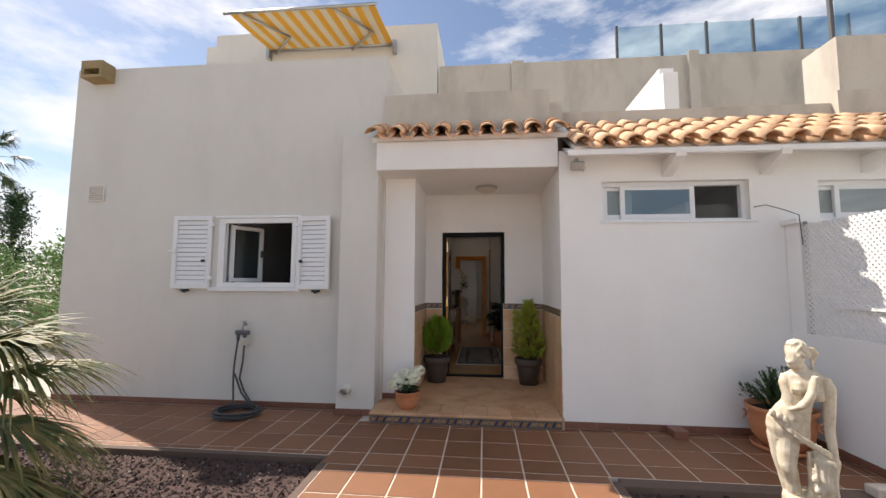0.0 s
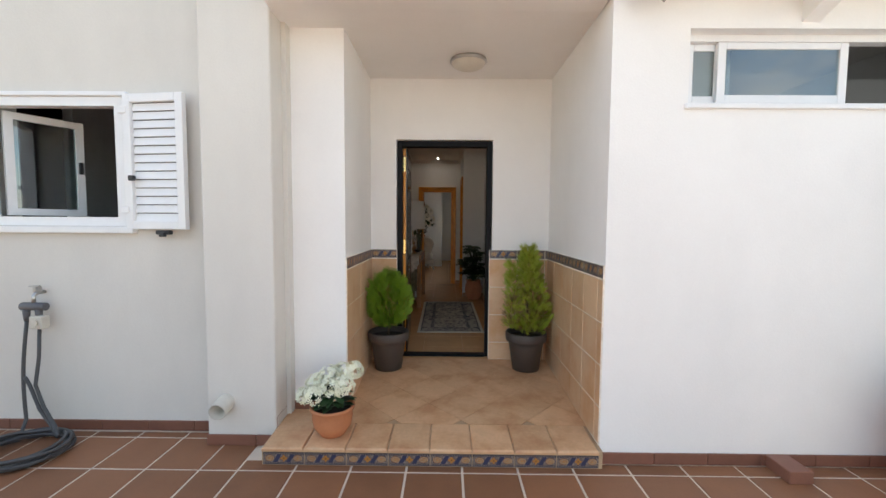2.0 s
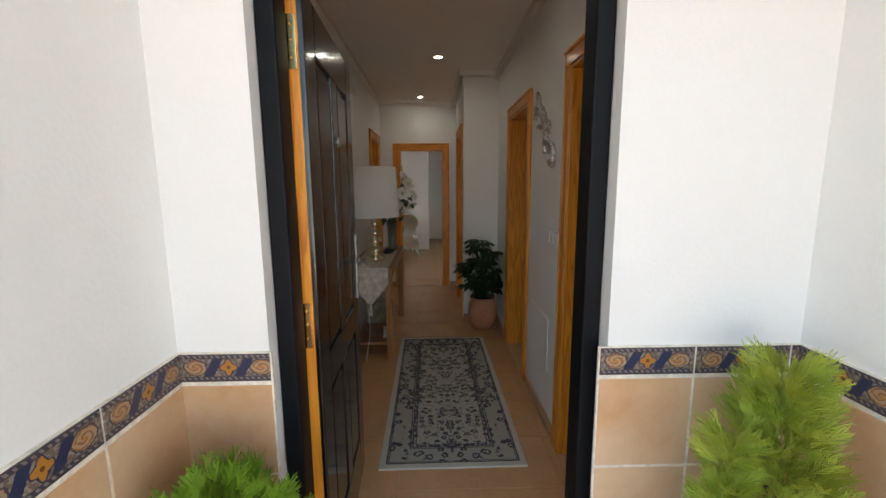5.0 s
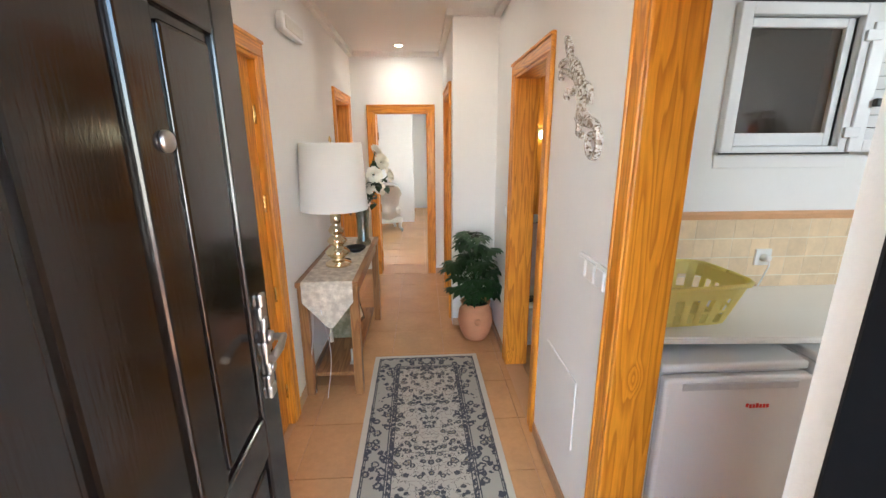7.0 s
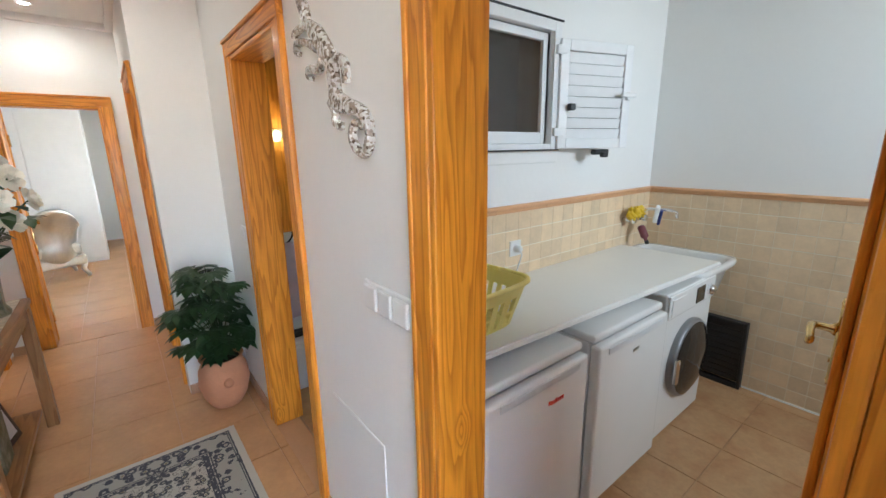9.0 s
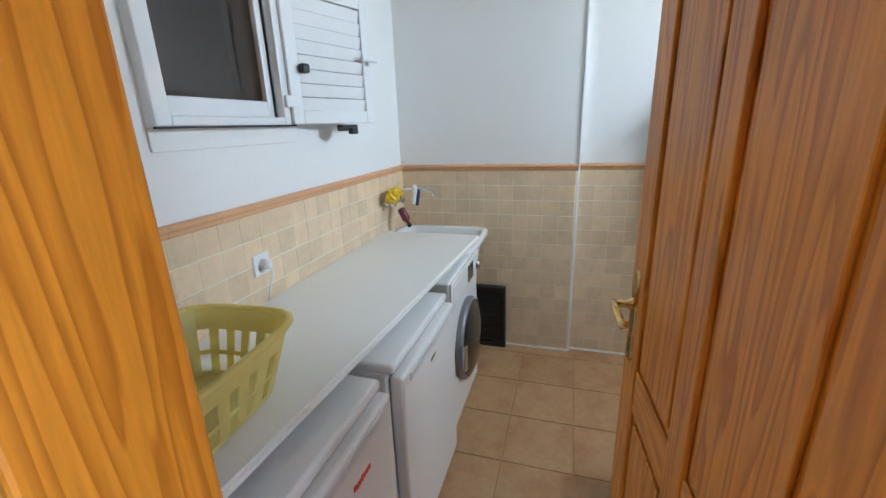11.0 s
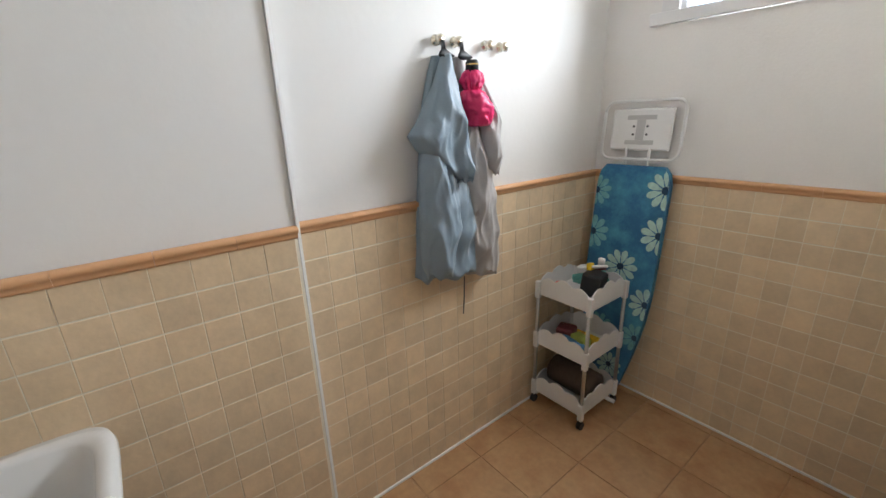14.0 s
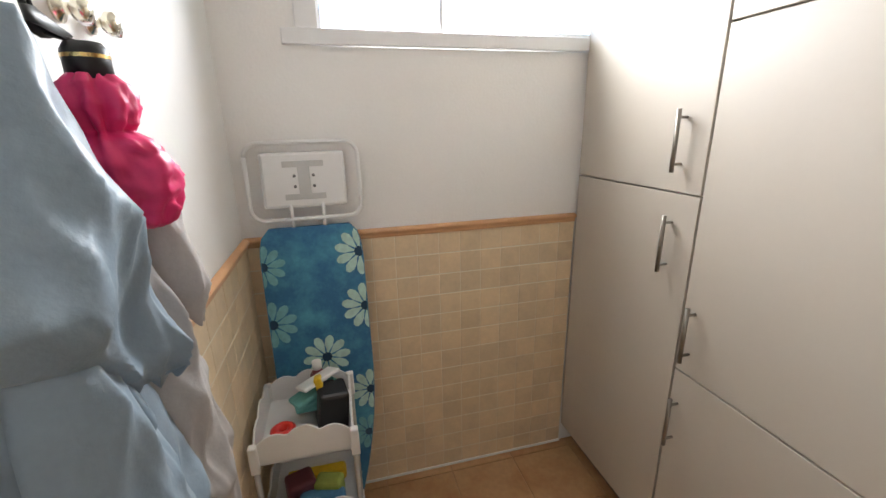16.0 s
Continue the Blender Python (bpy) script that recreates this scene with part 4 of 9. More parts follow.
for k in range(8):
    x = 0.03 + 0.024 * k
    top = 0.36 - 0.10 * abs(math.sin(1.7 * k))
    blob([(x + 0.02 * math.sin(2 * k), -0.055 - 0.02 * math.cos(0.9 * (k - 3.5)), 0.03, 0.020, 0.022), (x, -0.068 - 0.025 * math.cos(0.5 * (k - 3.5)), 0.5 * top, 0.016 + 0.006 * (k % 2), 0.022), (x + 0.012 * math.sin(3 * k), -0.075, top, 0.014, 0.018)], 8)
for k in range(24):
    a = 6.2832 * k / 24
    front = abs((a - 4.0 + math.pi) % 6.2832 - math.pi) < 0.95
    pts = []
    for t in range(7):
        h = 0.12 + (0.72 if front else 1.5) * t / 6
        r = 0.094 + 0.007 * math.sin(2.6 * t + 1.9 * k)
        az = a + 0.30 * math.sin(1.3 * t + 0.9 * k)
        pts.append((-0.008 + r * math.sin(h) * math.cos(az), r * math.sin(h) * math.sin(az), 0.985 + 0.105 * math.cos(h)))
    tube(b, pts, 0.009, 6, 0.015)
for k in range(5):
    tube(b, [(0.075 + 0.01 * k, 0.0 + 0.012 * k, 1.0 - 0.01 * k), (0.095, 0.02, 0.95 - 0.02 * k), (0.10 + 0.012 * math.sin(k), -0.02, 0.90 - 0.02 * k)], 0.012, 6, 0.007)
st = part("statue", b, STONE)
st.matrix_basis = pose(3.345, 3.68, 0.145, 0, 0, -35) @ Matrix.Diagonal((0.67, 0.75, 0.923, 1))
rm = st.modifiers.new("fuse", "REMESH")
rm.mode, rm.voxel_size, rm.use_smooth_shade = "VOXEL", 0.0045, True
sm = st.modifiers.new("soften", "SMOOTH")
sm.iterations, sm.factor = 9, 0.5
tagged(st, "aged cream cast-stone garden statue standing on the gravel", "statue")

# ---- window, shutters and fittings of the left wing ----
w1 = thing("window_1", Matrix(), "white aluminium window with an open inner sash", "window", kind="structure")
b = bmesh.new()
for x0, x1, z0, z1 in ((-2.02, -1.94, 1.45, 2.32), (-1.05, -0.99, 1.45, 2.32), (-1.94, -1.05, 1.45, 1.51), (-1.94, -1.05, 2.26, 2.32)):
    box(b, x0, x1, BY - 0.012, BY + 0.06, z0, z1)
part("window_frame", b, WHITE_AL, w1)
b = bmesh.new()
bbox(b, -2.12, -0.93, BY - 0.045, BY + 0.01, 1.40, 1.447, 0.006)
part("window_sill", b, WHITE_AL, w1)
b = bmesh.new()
bbox(b, -2.06, -0.95, BY - 0.03, BY, 2.322, 2.352, 0.006)
part("head_profile", b, WHITE_AL, w1)
ms = Matrix.Translation((-1.90, BY + 0.07, 1.52)) @ pose(0, 0, 0, 0, 0, 62)
b = bmesh.new()
for x0, x1, z0, z1 in ((0, 0.05, 0, 0.73), (0.40, 0.45, 0, 0.73), (0.05, 0.40, 0, 0.05), (0.05, 0.40, 0.68, 0.73)):
    box(b, x0, x1, 0, 0.035, z0, z1, ms)
part("sash", b, WHITE_AL, w1)
b = bmesh.new()
box(b, 0.05, 0.40, 0.014, 0.018, 0.05, 0.68, ms)
part("pane", b, GLASS, w1)
b = bmesh.new()
box(b, 0.41, 0.43, -0.03, 0, 0.33, 0.42, ms)
part("handle", b, BLACKP, w1)


def louvre_shutter(m, w, h, slats, label, hinge_left=True, handle=True, tilt=-15):
    """Aluminium shutter leaf: frame, slats, hinges and catches. Local x across, z up, y is depth, front at y 0."""
    ob = thing("window_shutter", m, label, "shutter", group="white louvred shutters")
    b = bmesh.new()
    f = 0.055
    for x0, x1, z0, z1 in ((0, f, 0, h), (w - f, w, 0, h), (f, w - f, 0, f), (f, w - f, h - f, h)):
        bbox(b, x0, x1, 0, 0.04, z0, z1, 0.004)
    part("shutter_frame", b, WHITE_AL, ob)
    p = (h - 2 * f) / slats
    shared = None
    for i in range(slats):
        if shared is None:
            b = bmesh.new()
            bbox(b, 0, w - 2 * f, -0.004, 0.004, 0, p * 0.96, 0.002, Matrix.Rotation(radians(tilt), 4, "X"), 1)
            shared = mesh_of("slat", b, WHITE_AL)
        s = new("slat", shared)
        s.parent = ob
        s.matrix_basis = Matrix.Translation((f, 0.02, f + i * p))
    # black sheet stands in for the shade in the slat gaps
    b = bmesh.new()
    box(b, f, w - f, 0.030, 0.033, f, h - f)
    part("gap_shade", b, BLACKP, ob, "black sheet in place of the shade between the slats")
    for z in (0.12 * h, 0.86 * h):
        b = bmesh.new()
        x0 = -0.03 if hinge_left else w - 0.03
        bbox(b, x0, x0 + 0.06, -0.008, 0.03, z, z + 0.045, 0.004)
        part("hinge", b, WHITE_AL, ob)
    b = bmesh.new()
    xb = w * 0.62 if hinge_left else w * 0.38
    bbox(b, xb - 0.05, xb + 0.05, -0.01, 0.03, -0.035, -0.006, 0.006)
    bbox(b, xb - 0.01, xb + 0.03, -0.03, 0.0, -0.05, -0.02, 0.006)
    part("catch", b, BLACKP, ob, "black shutter catch")
    b = bmesh.new()
    xk = 0.075 if hinge_left else w - 0.075
    bbox(b, xk - 0.025, xk + 0.012, -0.03, 0, h * 0.36, h * 0.36 + 0.035, 0.006)
    part("knob", b, BLACKP, ob, "small black knob")
    if handle:
        b = bmesh.new()
        xh = w - 0.03 if hinge_left else 0.03
        bbox(b, xh - 0.06, xh + 0.045, -0.035, -0.015, h * 0.50, h * 0.50 + 0.022, 0.006)
        bbox(b, xh - 0.01, xh + 0.015, -0.02, 0, h * 0.47, h * 0.55, 0.005)
        part("lever", b, WHITE_PL, ob)
    return ob


louvre_shutter(Matrix.Translation((-2.60, BY - 0.075, 1.43)) @ pose(0, 0, 0, 0, 0, 3), 0.50, 0.92, 14, "white louvred aluminium shutter folded open against the wall", False, True)
louvre_shutter(Matrix.Translation((-0.97, BY - 0.045, 1.43)) @ pose(0, 0, 0, 0, 0, -7), 0.44, 0.90, 14, "white louvred aluminium shutter standing a little off the wall", True, False)

ob = thing("wall_vent", pose(-3.90, BY - 0.02, 2.57), "cream louvred vent grille on the wall", "vent")
b = bmesh.new()
for x0, x1, z0, z1 in ((0, 0.02, 0, 0.22), (0.22, 0.24, 0, 0.22), (0.02, 0.22, 0, 0.02), (0.02, 0.22, 0.2, 0.22)):
    box(b, x0, x1, 0, 0.02, z0, z1)
part("frame", b, STUCCO, ob)
for i in range(6):
    b = bmesh.new()
    box(b, 0.02, 0.22, 0, 0.02, 0, 0.02, Matrix.Translation((0, 0, 0.024 + i * 0.03)) @ Matrix.Rotation(radians(25), 4, "X"))
    part("slat", b, STUCCO, ob)
ob = thing("roof_spout", pose(-3.80, BY, 4.19), "square masonry rain spout below the parapet", "spout")
b = bmesh.new()
for x0, x1, z0, z1 in ((-0.15, -0.11, 0, 0.23), (0.11, 0.15, 0, 0.23), (-0.11, 0.11, 0, 0.04), (-0.11, 0.11, 0.12, 0.23)):
    box(b, x0, x1, -0.2, 0.0, z0, z1)
part("spout", b, mat("old_brown_stucco", (0.30, 0.22, 0.11), 0.9, var=0.3, scale=9, bump=0.5), ob)

# garden tap, valve and coiled hose
ob = thing("garden_tap", pose(-1.60, BY, 0.0), "grey garden tap with a timer and splitter", "tap")
b = bmesh.new()
tube(b, [(0, 0, 0.99), (0, -0.06, 0.99), (0, -0.08, 0.97), (0, -0.08, 0.92)], 0.013, 8)
bbox(b, -0.012, 0.012, -0.075, -0.03, 1.0, 1.03, 0.004)
bbox(b, -0.045, 0.03, -0.07, -0.055, 1.03, 1.042, 0.004)
part("valve", b, STEEL, ob)
b = bmesh.new()
lathe(b, [(0.024, -0.085), (0.028, -0.08), (0.028, 0.08), (0.024, 0.085)], 12, Matrix.Translation((0, -0.08, 0.90)) @ Matrix.Rotation(radians(90), 4, "Y"))
for x in (-0.055, 0.03):
    lathe(b, [(0.016, -0.09), (0.02, -0.05), (0.022, 0)], 10, Matrix.Translation((x, -0.08, 0.89)))
part("splitter", b, GREYPL, ob)
b = bmesh.new()
bbox(b, -0.005, 0.085, -0.12, -0.055, 0.75, 0.84, 0.01)
lathe(b, [(0.024, 0), (0.022, 0.012)], 14, Matrix.Translation((0.04, -0.12, 0.795)) @ Matrix.Rotation(radians(90), 4, "X"))
part("timer", b, PVC, ob, "beige watering timer")
ob = thing("garden_hose", pose(0, 0, 0), "grey garden hose hanging from the tap and coiled on the tiles", "hose")
b = bmesh.new()
pts = [Vector((-1.655, BY - 0.08, 0.80))]
for i in range(1, 9):
    t = i / 9
    pts.append(Vector((-1.655 - 0.03 * math.sin(3 * t) + 0.02 * t, BY - 0.08 - 0.05 * t, 0.80 - 0.75 * t)))
rs = random.Random(6)
for i in range(150):
    a = i * 2 * math.pi / 22
    r = 0.235 + 0.02 * math.sin(i * 0.37) + rs.uniform(-0.004, 0.004)
    pts.append(Vector((-1.47 + r * math.cos(a + 2.4), 5.33 + r * 0.9 * math.sin(a + 2.4), 0.016 + 0.010 * (i // 22) + 0.004 * math.sin(i))))
tube(b, pts, 0.0115, 7)
part("coil", b, RUBBER, ob)
b = bmesh.new()
tube(b, [(-1.57, BY - 0.08, 0.76), (-1.575, BY - 0.09, 0.55), (-1.60, BY - 0.10, 0.36), (-1.52, BY - 0.13, 0.22), (-1.40, BY - 0.18, 0.11), (-1.33, BY - 0.24, 0.075)], 0.0115, 7)
tube(b, [(-1.66, BY - 0.11, 0.42), (-1.64, BY - 0.10, 0.36), (-1.56, BY - 0.12, 0.20), (-1.44, BY - 0.16, 0.10), (-1.38, BY - 0.2, 0.06)], 0.0115, 7)
part("loose_end", b, RUBBER, ob)
ob = thing("drain_pipe", pose(-0.245, 5.49, 0.295, 0, 0, 0), "short cream plastic drain pipe stub in the pier", "pipe")
b = bmesh.new()
lathe(b, [(0.055, 0), (0.055, 0.13), (0.048, 0.13), (0.048, 0.01)], 20, Matrix.Rotation(radians(98), 4, "X") @ Matrix.Rotation(radians(0), 4, "Y"), caps=False)
part("pipe", b, PVC, ob)
ob = thing("tile_block", pose(3.25, 5.22, 0.001), "small tiled masonry block against the wall foot", "block")
b = bmesh.new()
bbox(b, -0.07, 0.07, -0.09, 0.09, 0, 0.075, 0.006)
part("block", b, BASE, ob)

# ---- roofs of barrel tiles ----
def barrel(L, r0, r1, th=0.014, seg=8, flip=1):
    """Half-round clay tile along +y, wider at its lower end."""
    b = bmesh.new()
    rows = []
    for y, r in ((0, r0), (L, r1)):
        for off in (0, -th):
            rows.append([b.verts.new(((r + off) * math.cos(math.pi * k / seg), y, flip * (r + off) * math.sin(math.pi * k / seg) * 0.8)) for k in range(seg + 1)])
    o0, i0, o1, i1 = rows
    for p, q in ((o0, o1), (i1, i0), (i0, o0), (o1, i1)):
        for k in range(seg):
            f = b.faces.new((p[k], p[k + 1], q[k + 1], q[k]))
            f.smooth = p is o0 or p is i1
    return b


COVER = mesh_of("roof_tile", barrel(0.42, 0.095, 0.078), ROOF)
PAN = mesh_of("pan_tile", barrel(0.42, 0.085, 0.10, flip=-1), ROOF)


def tile_roof(name, x0, x1, y0, z0, y1, z1, pitch, label):
    ob = thing(name, Matrix(), label, "tiled roof", kind="structure")
    b = bmesh.new()
    yb, zb = y0 + 0.17, z0 - 0.07 + 0.17 * (z1 - z0) / (y1 - y0)
    v = [b.verts.new(p) for p in ((x0, yb, zb), (x1, yb, zb), (x1, y1, z1 - 0.06), (x0, y1, z1 - 0.06))]
    w = [b.verts.new(p.co - Vector((0, 0, 0.06))) for p in v]
    b.faces.new(v)
    b.faces.new(w[::-1])
    for i in range(4):
        b.faces.new((v[i], v[(i + 1) % 4], w[(i + 1) % 4], w[i]))
    part("roof_board", b, STUCCO_W, ob)
    slope = math.atan2(z1 - z0, y1 - y0)
    run = math.hypot(z1 - z0, y1 - y0)
    rows = max(1, round(run / 0.34))
    n = int((x1 - x0) / pitch) + 1
    rs = random.Random(11)
    for i in range(n):
        x = x0 + 0.05 + i * pitch
        for j in range(rows):
            s = j * run / rows
            m = Matrix.Translation((x + rs.uniform(-0.006, 0.006), y0 + s * math.cos(slope), z0 + s * math.sin(slope) + 0.004 * rs.random())) @ Matrix.Rotation(slope - 0.03, 4, "X") @ Matrix.Rotation(rs.uniform(-0.02, 0.02), 4, "Z")
            t = new("roof_tile", COVER)
            t.parent = ob
            t.matrix_basis = m
            if i < n - 1:
                t = new("pan_tile", PAN)
                t.parent = ob
                t.matrix_basis = Matrix.Translation((x + pitch / 2, y0 + 0.03 + s * math.cos(slope), z0 + 0.022 + s * math.sin(slope))) @ Matrix.Rotation(slope - 0.03, 4, "X")
    return ob


tile_roof("roof_porch", 0.05, 2.28, 5.13, 3.17, 5.60, 3.42, 0.255, "short eave of terracotta barrel tiles above the porch")
tile_roof("roof_eave", 2.30, 8.2, 4.93, 2.93, 6.12, 3.58, 0.255, "sloping roof of sunlit terracotta barrel tiles")
b = bmesh.new()
bbox(b, 2.20, 8.2, 4.985, 5.05, 2.825, 2.885, 0.008)
v = [b.verts.new(p) for p in ((2.20, 5.04, 2.84), (8.2, 5.04, 2.84), (8.2, 5.32, 2.98), (2.20, 5.32, 2.98))]
w = [b.verts.new(p.co + Vector((0, 0, 0.03))) for p in v]
b.faces.new(v)
b.faces.new(w)
struct("eave_beam", b, STUCCO_W, "white painted eave beam under the roof tiles", "beam")
for i in range(5):
    x = 3.30 + i * 0.98
    ob = thing("corbel", pose(x, 5.32, 2.70), "white painted corbel carrying the eave", "corbel", group="eave corbels", kind="structure")
    b = bmesh.new()
    pr = [(0, -0.04), (-0.10, 0.0), (-0.33, 0.09), (-0.36, 0.14), (0, 0.14)]
    va = [b.verts.new((-0.05, y, z)) for y, z in pr]
    vb = [b.verts.new((0.05, y, z)) for y, z in pr]
    b.faces.new(va)
    b.faces.new(vb[::-1])
    for k in range(5):
        b.faces.new((va[k], va[(k + 1) % 5], vb[(k + 1) % 5], vb[k]))
    part("bracket", b, STUCCO_W, ob)
ob = thing("flood_lamp", pose(2.33, 5.24, 2.78), "small weathered floodlight under the eave corner", "lamp")
b = bmesh.new()
bbox(b, -0.07, 0.07, -0.10, -0.03, -0.03, 0.06, 0.012, Matrix.Rotation(radians(25), 4, "X"))
bbox(b, -0.02, 0.02, -0.05, 0.08, 0.04, 0.08, 0.006)
tube(b, [(0.03, 0, 0), (0.07, -0.03, -0.06), (0.09, -0.03, -0.02)], 0.008, 6)
part("housing", b, STEEL, ob)

# ---- strip windows in the facade ----
for k, (x0, x1) in enumerate(((2.615, 4.12), (4.79, 6.30))):
    ob = thing("window_2" if k == 0 else "window_3", Matrix(), "white aluminium sliding strip window", "window", kind="structure")
    z0, z1, y0 = 2.185, 2.625 if k == 0 else 2.60, 5.40
    b = bmesh.new()
    for p, q, r, s in ((x0, x0 + 0.04, z0, z1), (x1 - 0.04, x1, z0, z1), (x0 + 0.04, x1 - 0.04, z0, z0 + 0.04), (x0 + 0.04, x1 - 0.04, z1 - 0.04, z1)):
        box(b, p, q, y0, y0 + 0.09, r, s)
    part("window_frame", b, WHITE_AL, ob)
    b = bmesh.new()
    bbox(b, x0 - 0.02, x1 + 0.06, 5.295, 5.42, z0 - 0.02, z0 + 0.008, 0.005)
    part("window_sill", b, WHITE_AL, ob)
    for a0, a1, yy, mt in ((x0 + 0.04, x0 + 0.27, y0 + 0.05, FROST), (x0 + 0.22, x0 + 1.0, y0 + 0.02, GLASS)):
        b = bmesh.new()
        f = 0.05
        for p, q, r, s in ((a0, a0 + f, z0 + 0.04, z1 - 0.04), (a1 - f, a1, z0 + 0.04, z1 - 0.04), (a0 + f, a1 - f, z0 + 0.04, z0 + 0.09), (a0 + f, a1 - f, z1 - 0.08, z1 - 0.04)):
            bbox(b, p, q, yy - 0.012, yy + 0.012, r, s, 0.004)
        sash = part("sash", b, WHITE_AL, ob)
        b = bmesh.new()
        box(b, a0 + f, a1 - f, yy - 0.003, yy + 0.003, z0 + 0.09, z1 - 0.08)
        pn = part("pane", b, mt, sash)
        pn.visible_shadow = False
    b = bmesh.new()
    box(b, x0 + 1.0, x1 - 0.04, y0 + 0.062, y0 + 0.065, z0 + 0.04, z1 - 0.04)
    scr = part("insect_screen", b, SCREEN, ob, "dark insect screen")
    scr.visible_shadow = False
    b = bmesh.new()
    bbox(b, x0 - 0.02, x1 + 0.10, 5.515, 5.545, z0 + 0.002, z0 + 0.055, 0.004)
    bbox(b, x0 - 0.02, x0 + 0.03, 5.522, 5.54, z0 + 0.055, z1 + 0.05, 0.004)
    bbox(b, x1 - 0.03, x1 + 0.05, 5.522, 5.54, z0 + 0.055, z1 + 0.05, 0.004)
    bbox(b, x0 - 0.02, x1 + 0.05, 5.522, 5.54, z1, z1 + 0.05, 0.004)
    part("inner_trim", b, WHITE_AL, ob)

# ---- awning, balustrade ----
ob = thing("awning", Matrix(), "open yellow and white striped folding-arm awning on the roof terrace", "awning")
A0, A1, WY, FYY, WZ, FZ = -3.30, -0.57, 8.96, 7.45, 6.60, 6.42
n = 21
for i in range(n):
    b = bmesh.new()
    xa, xb = A0 + (A1 - A0) * i / n, A0 + (A1 - A0) * (i + 1) / n
    vs = []
    for t in (0, 0.5, 1):
        y, z = WY + (FYY - WY) * t, WZ + (FZ - WZ) * t - 0.05 * t * (1 - t)
        vs.append([b.verts.new((xa, y, z)), b.verts.new((xb, y, z)), b.verts.new((xb, y, z + 0.004)), b.verts.new((xa, y, z + 0.004))])
    for p, q in zip(vs, vs[1:]):
        for k in range(4):
            b.faces.new((p[k], p[(k + 1) % 4], q[(k + 1) % 4], q[k]))
    part("stripe", b, AWN if i % 2 == 0 else AWNW, ob, "yellow stripe" if i % 2 == 0 else "cream stripe")
b = bmesh.new()
tube(b, [(A0 - 0.1, FYY, FZ + 0.01), (A1 + 0.03, FYY, FZ + 0.01)], 0.03, 8)
part("front_bar", b, STEEL, ob)
b = bmesh.new()
tube(b, [(A0 - 0.05, WY - 0.02, WZ), (A1 + 0.05, WY - 0.02, WZ)], 0.045, 10)
part("roller", b, STEEL, ob)
for x, s in ((A0 + 0.12, 1), (A1 - 0.9, 1)):
    b = bmesh.new()
    tube(b, [(x, WY - 0.02, WZ - 0.08), (x + 0.65 * s, WY - 0.7, WZ - 0.16)], 0.025, 6)
    tube(b, [(x + 0.65 * s, WY - 0.7, WZ - 0.16), (x + 0.15 * s, FYY + 0.02, FZ - 0.03)], 0.025, 6)
    part("folding_arm", b, STEEL, ob)
for x in (A0 - 0.03, A1 + 0.03):
    b = bmesh.new()
    bbox(b, x - 0.04, x + 0.04, WY - 0.10, WY + 0.04, WZ - 0.22, WZ + 0.06, 0.01)
    part("wall_bracket", b, STEEL, ob)
ob = thing("glass_balustrade", Matrix(), "clear glass balustrade with dark posts on the roof edge", "balustrade")
for i in range(6):
    x = 4.06 + i * 0.87
    b = bmesh.new()
    bbox(b, x - 0.025, x + 0.025, 9.05, 9.1, 6.07, 6.80, 0.004)
    part("post", b, GREYPL, ob)
    if i < 5:
        b = bmesh.new()
        box(b, x + 0.03, x + 0.84, 9.07, 9.08, 6.09, 6.78)
        part("pane", b, GLASS_B, ob)
b = bmesh.new()
bbox(b, 6.0, 6.05, 6.5, 6.55, 4.8, 5.6, 0.004)
part("post", b, GREYPL, ob)
b = bmesh.new()
box(b, 6.08, 7.6, 6.52, 6.53, 4.82, 5.5)
part("pane", b, GLASS_B, ob)

# ---- trellis on the boundary wall ----
ob = thing("trellis", Matrix(), "white plastic diamond trellis fixed above the boundary wall", "trellis")
b = bmesh.new()
y0, y1, z0, z1, p, w = 2.2, 5.10, 1.05, 2.10, 0.052, 0.019
for sgn, x in ((1, 4.452), (-1, 4.459)):
    k = -(z1 - z0)
    while k < y1 - y0:
        s0, s1 = max(0, -k), min(z1 - z0, (y1 - y0) - k)
        if s1 - s0 > 0.02:
            pts = []
            for s in (s0, s1):
                yy = y0 + k + s if sgn > 0 else y1 - (k + s)
                pts.append((yy, z0 + s))
            (ya, za), (yb, zb) = pts
            d = w * 0.7
            vs = [b.verts.new(q) for q in ((x, ya - sgn * d, za), (x, ya + sgn * d, za), (x, yb + sgn * d, zb), (x, yb - sgn * d, zb))]
            vs2 = [b.verts.new(v.co + Vector((0.005, 0, 0))) for v in vs]
            b.faces.new(vs)
            b.faces.new(vs2[::-1])
            for i in range(4):
                b.faces.new((vs[i], vs[(i + 1) % 4], vs2[(i + 1) % 4], vs2[i]))
        k += p
lat = part("lattice", b, TRELLIS, ob)
lat["kind"] = "stuff"
b = bmesh.new()
bbox(b, 4.42, 4.452, 2.2, 4.75, 1.30, 1.325, 0.003)
part("rail", b, TRELLIS, ob)
for y in (5.09, 3.6, 2.2):
    b = bmesh.new()
    tube(b, [(4.475, y, 1.03), (4.475, y, 2.13)], 0.016, 8)
    part("post", b, STEEL, ob)
b = bmesh.new()
bbox(b, 4.40, 4.66, 5.10, 5.318, 2.12, 2.17, 0.006)
struct("pier_cap", b, STUCCO_W, "flat cap on the boundary pier", "pier cap")
ob = thing("wire", Matrix(), "thin cable hanging along the wall to the fence", "cable")
b = bmesh.new()
tube(b, [(4.14, 5.30, 2.32), (4.25, 5.29, 2.34), (4.36, 5.22, 2.28), (4.43, 5.10, 2.20), (4.44, 5.09, 1.9)], 0.005, 5)
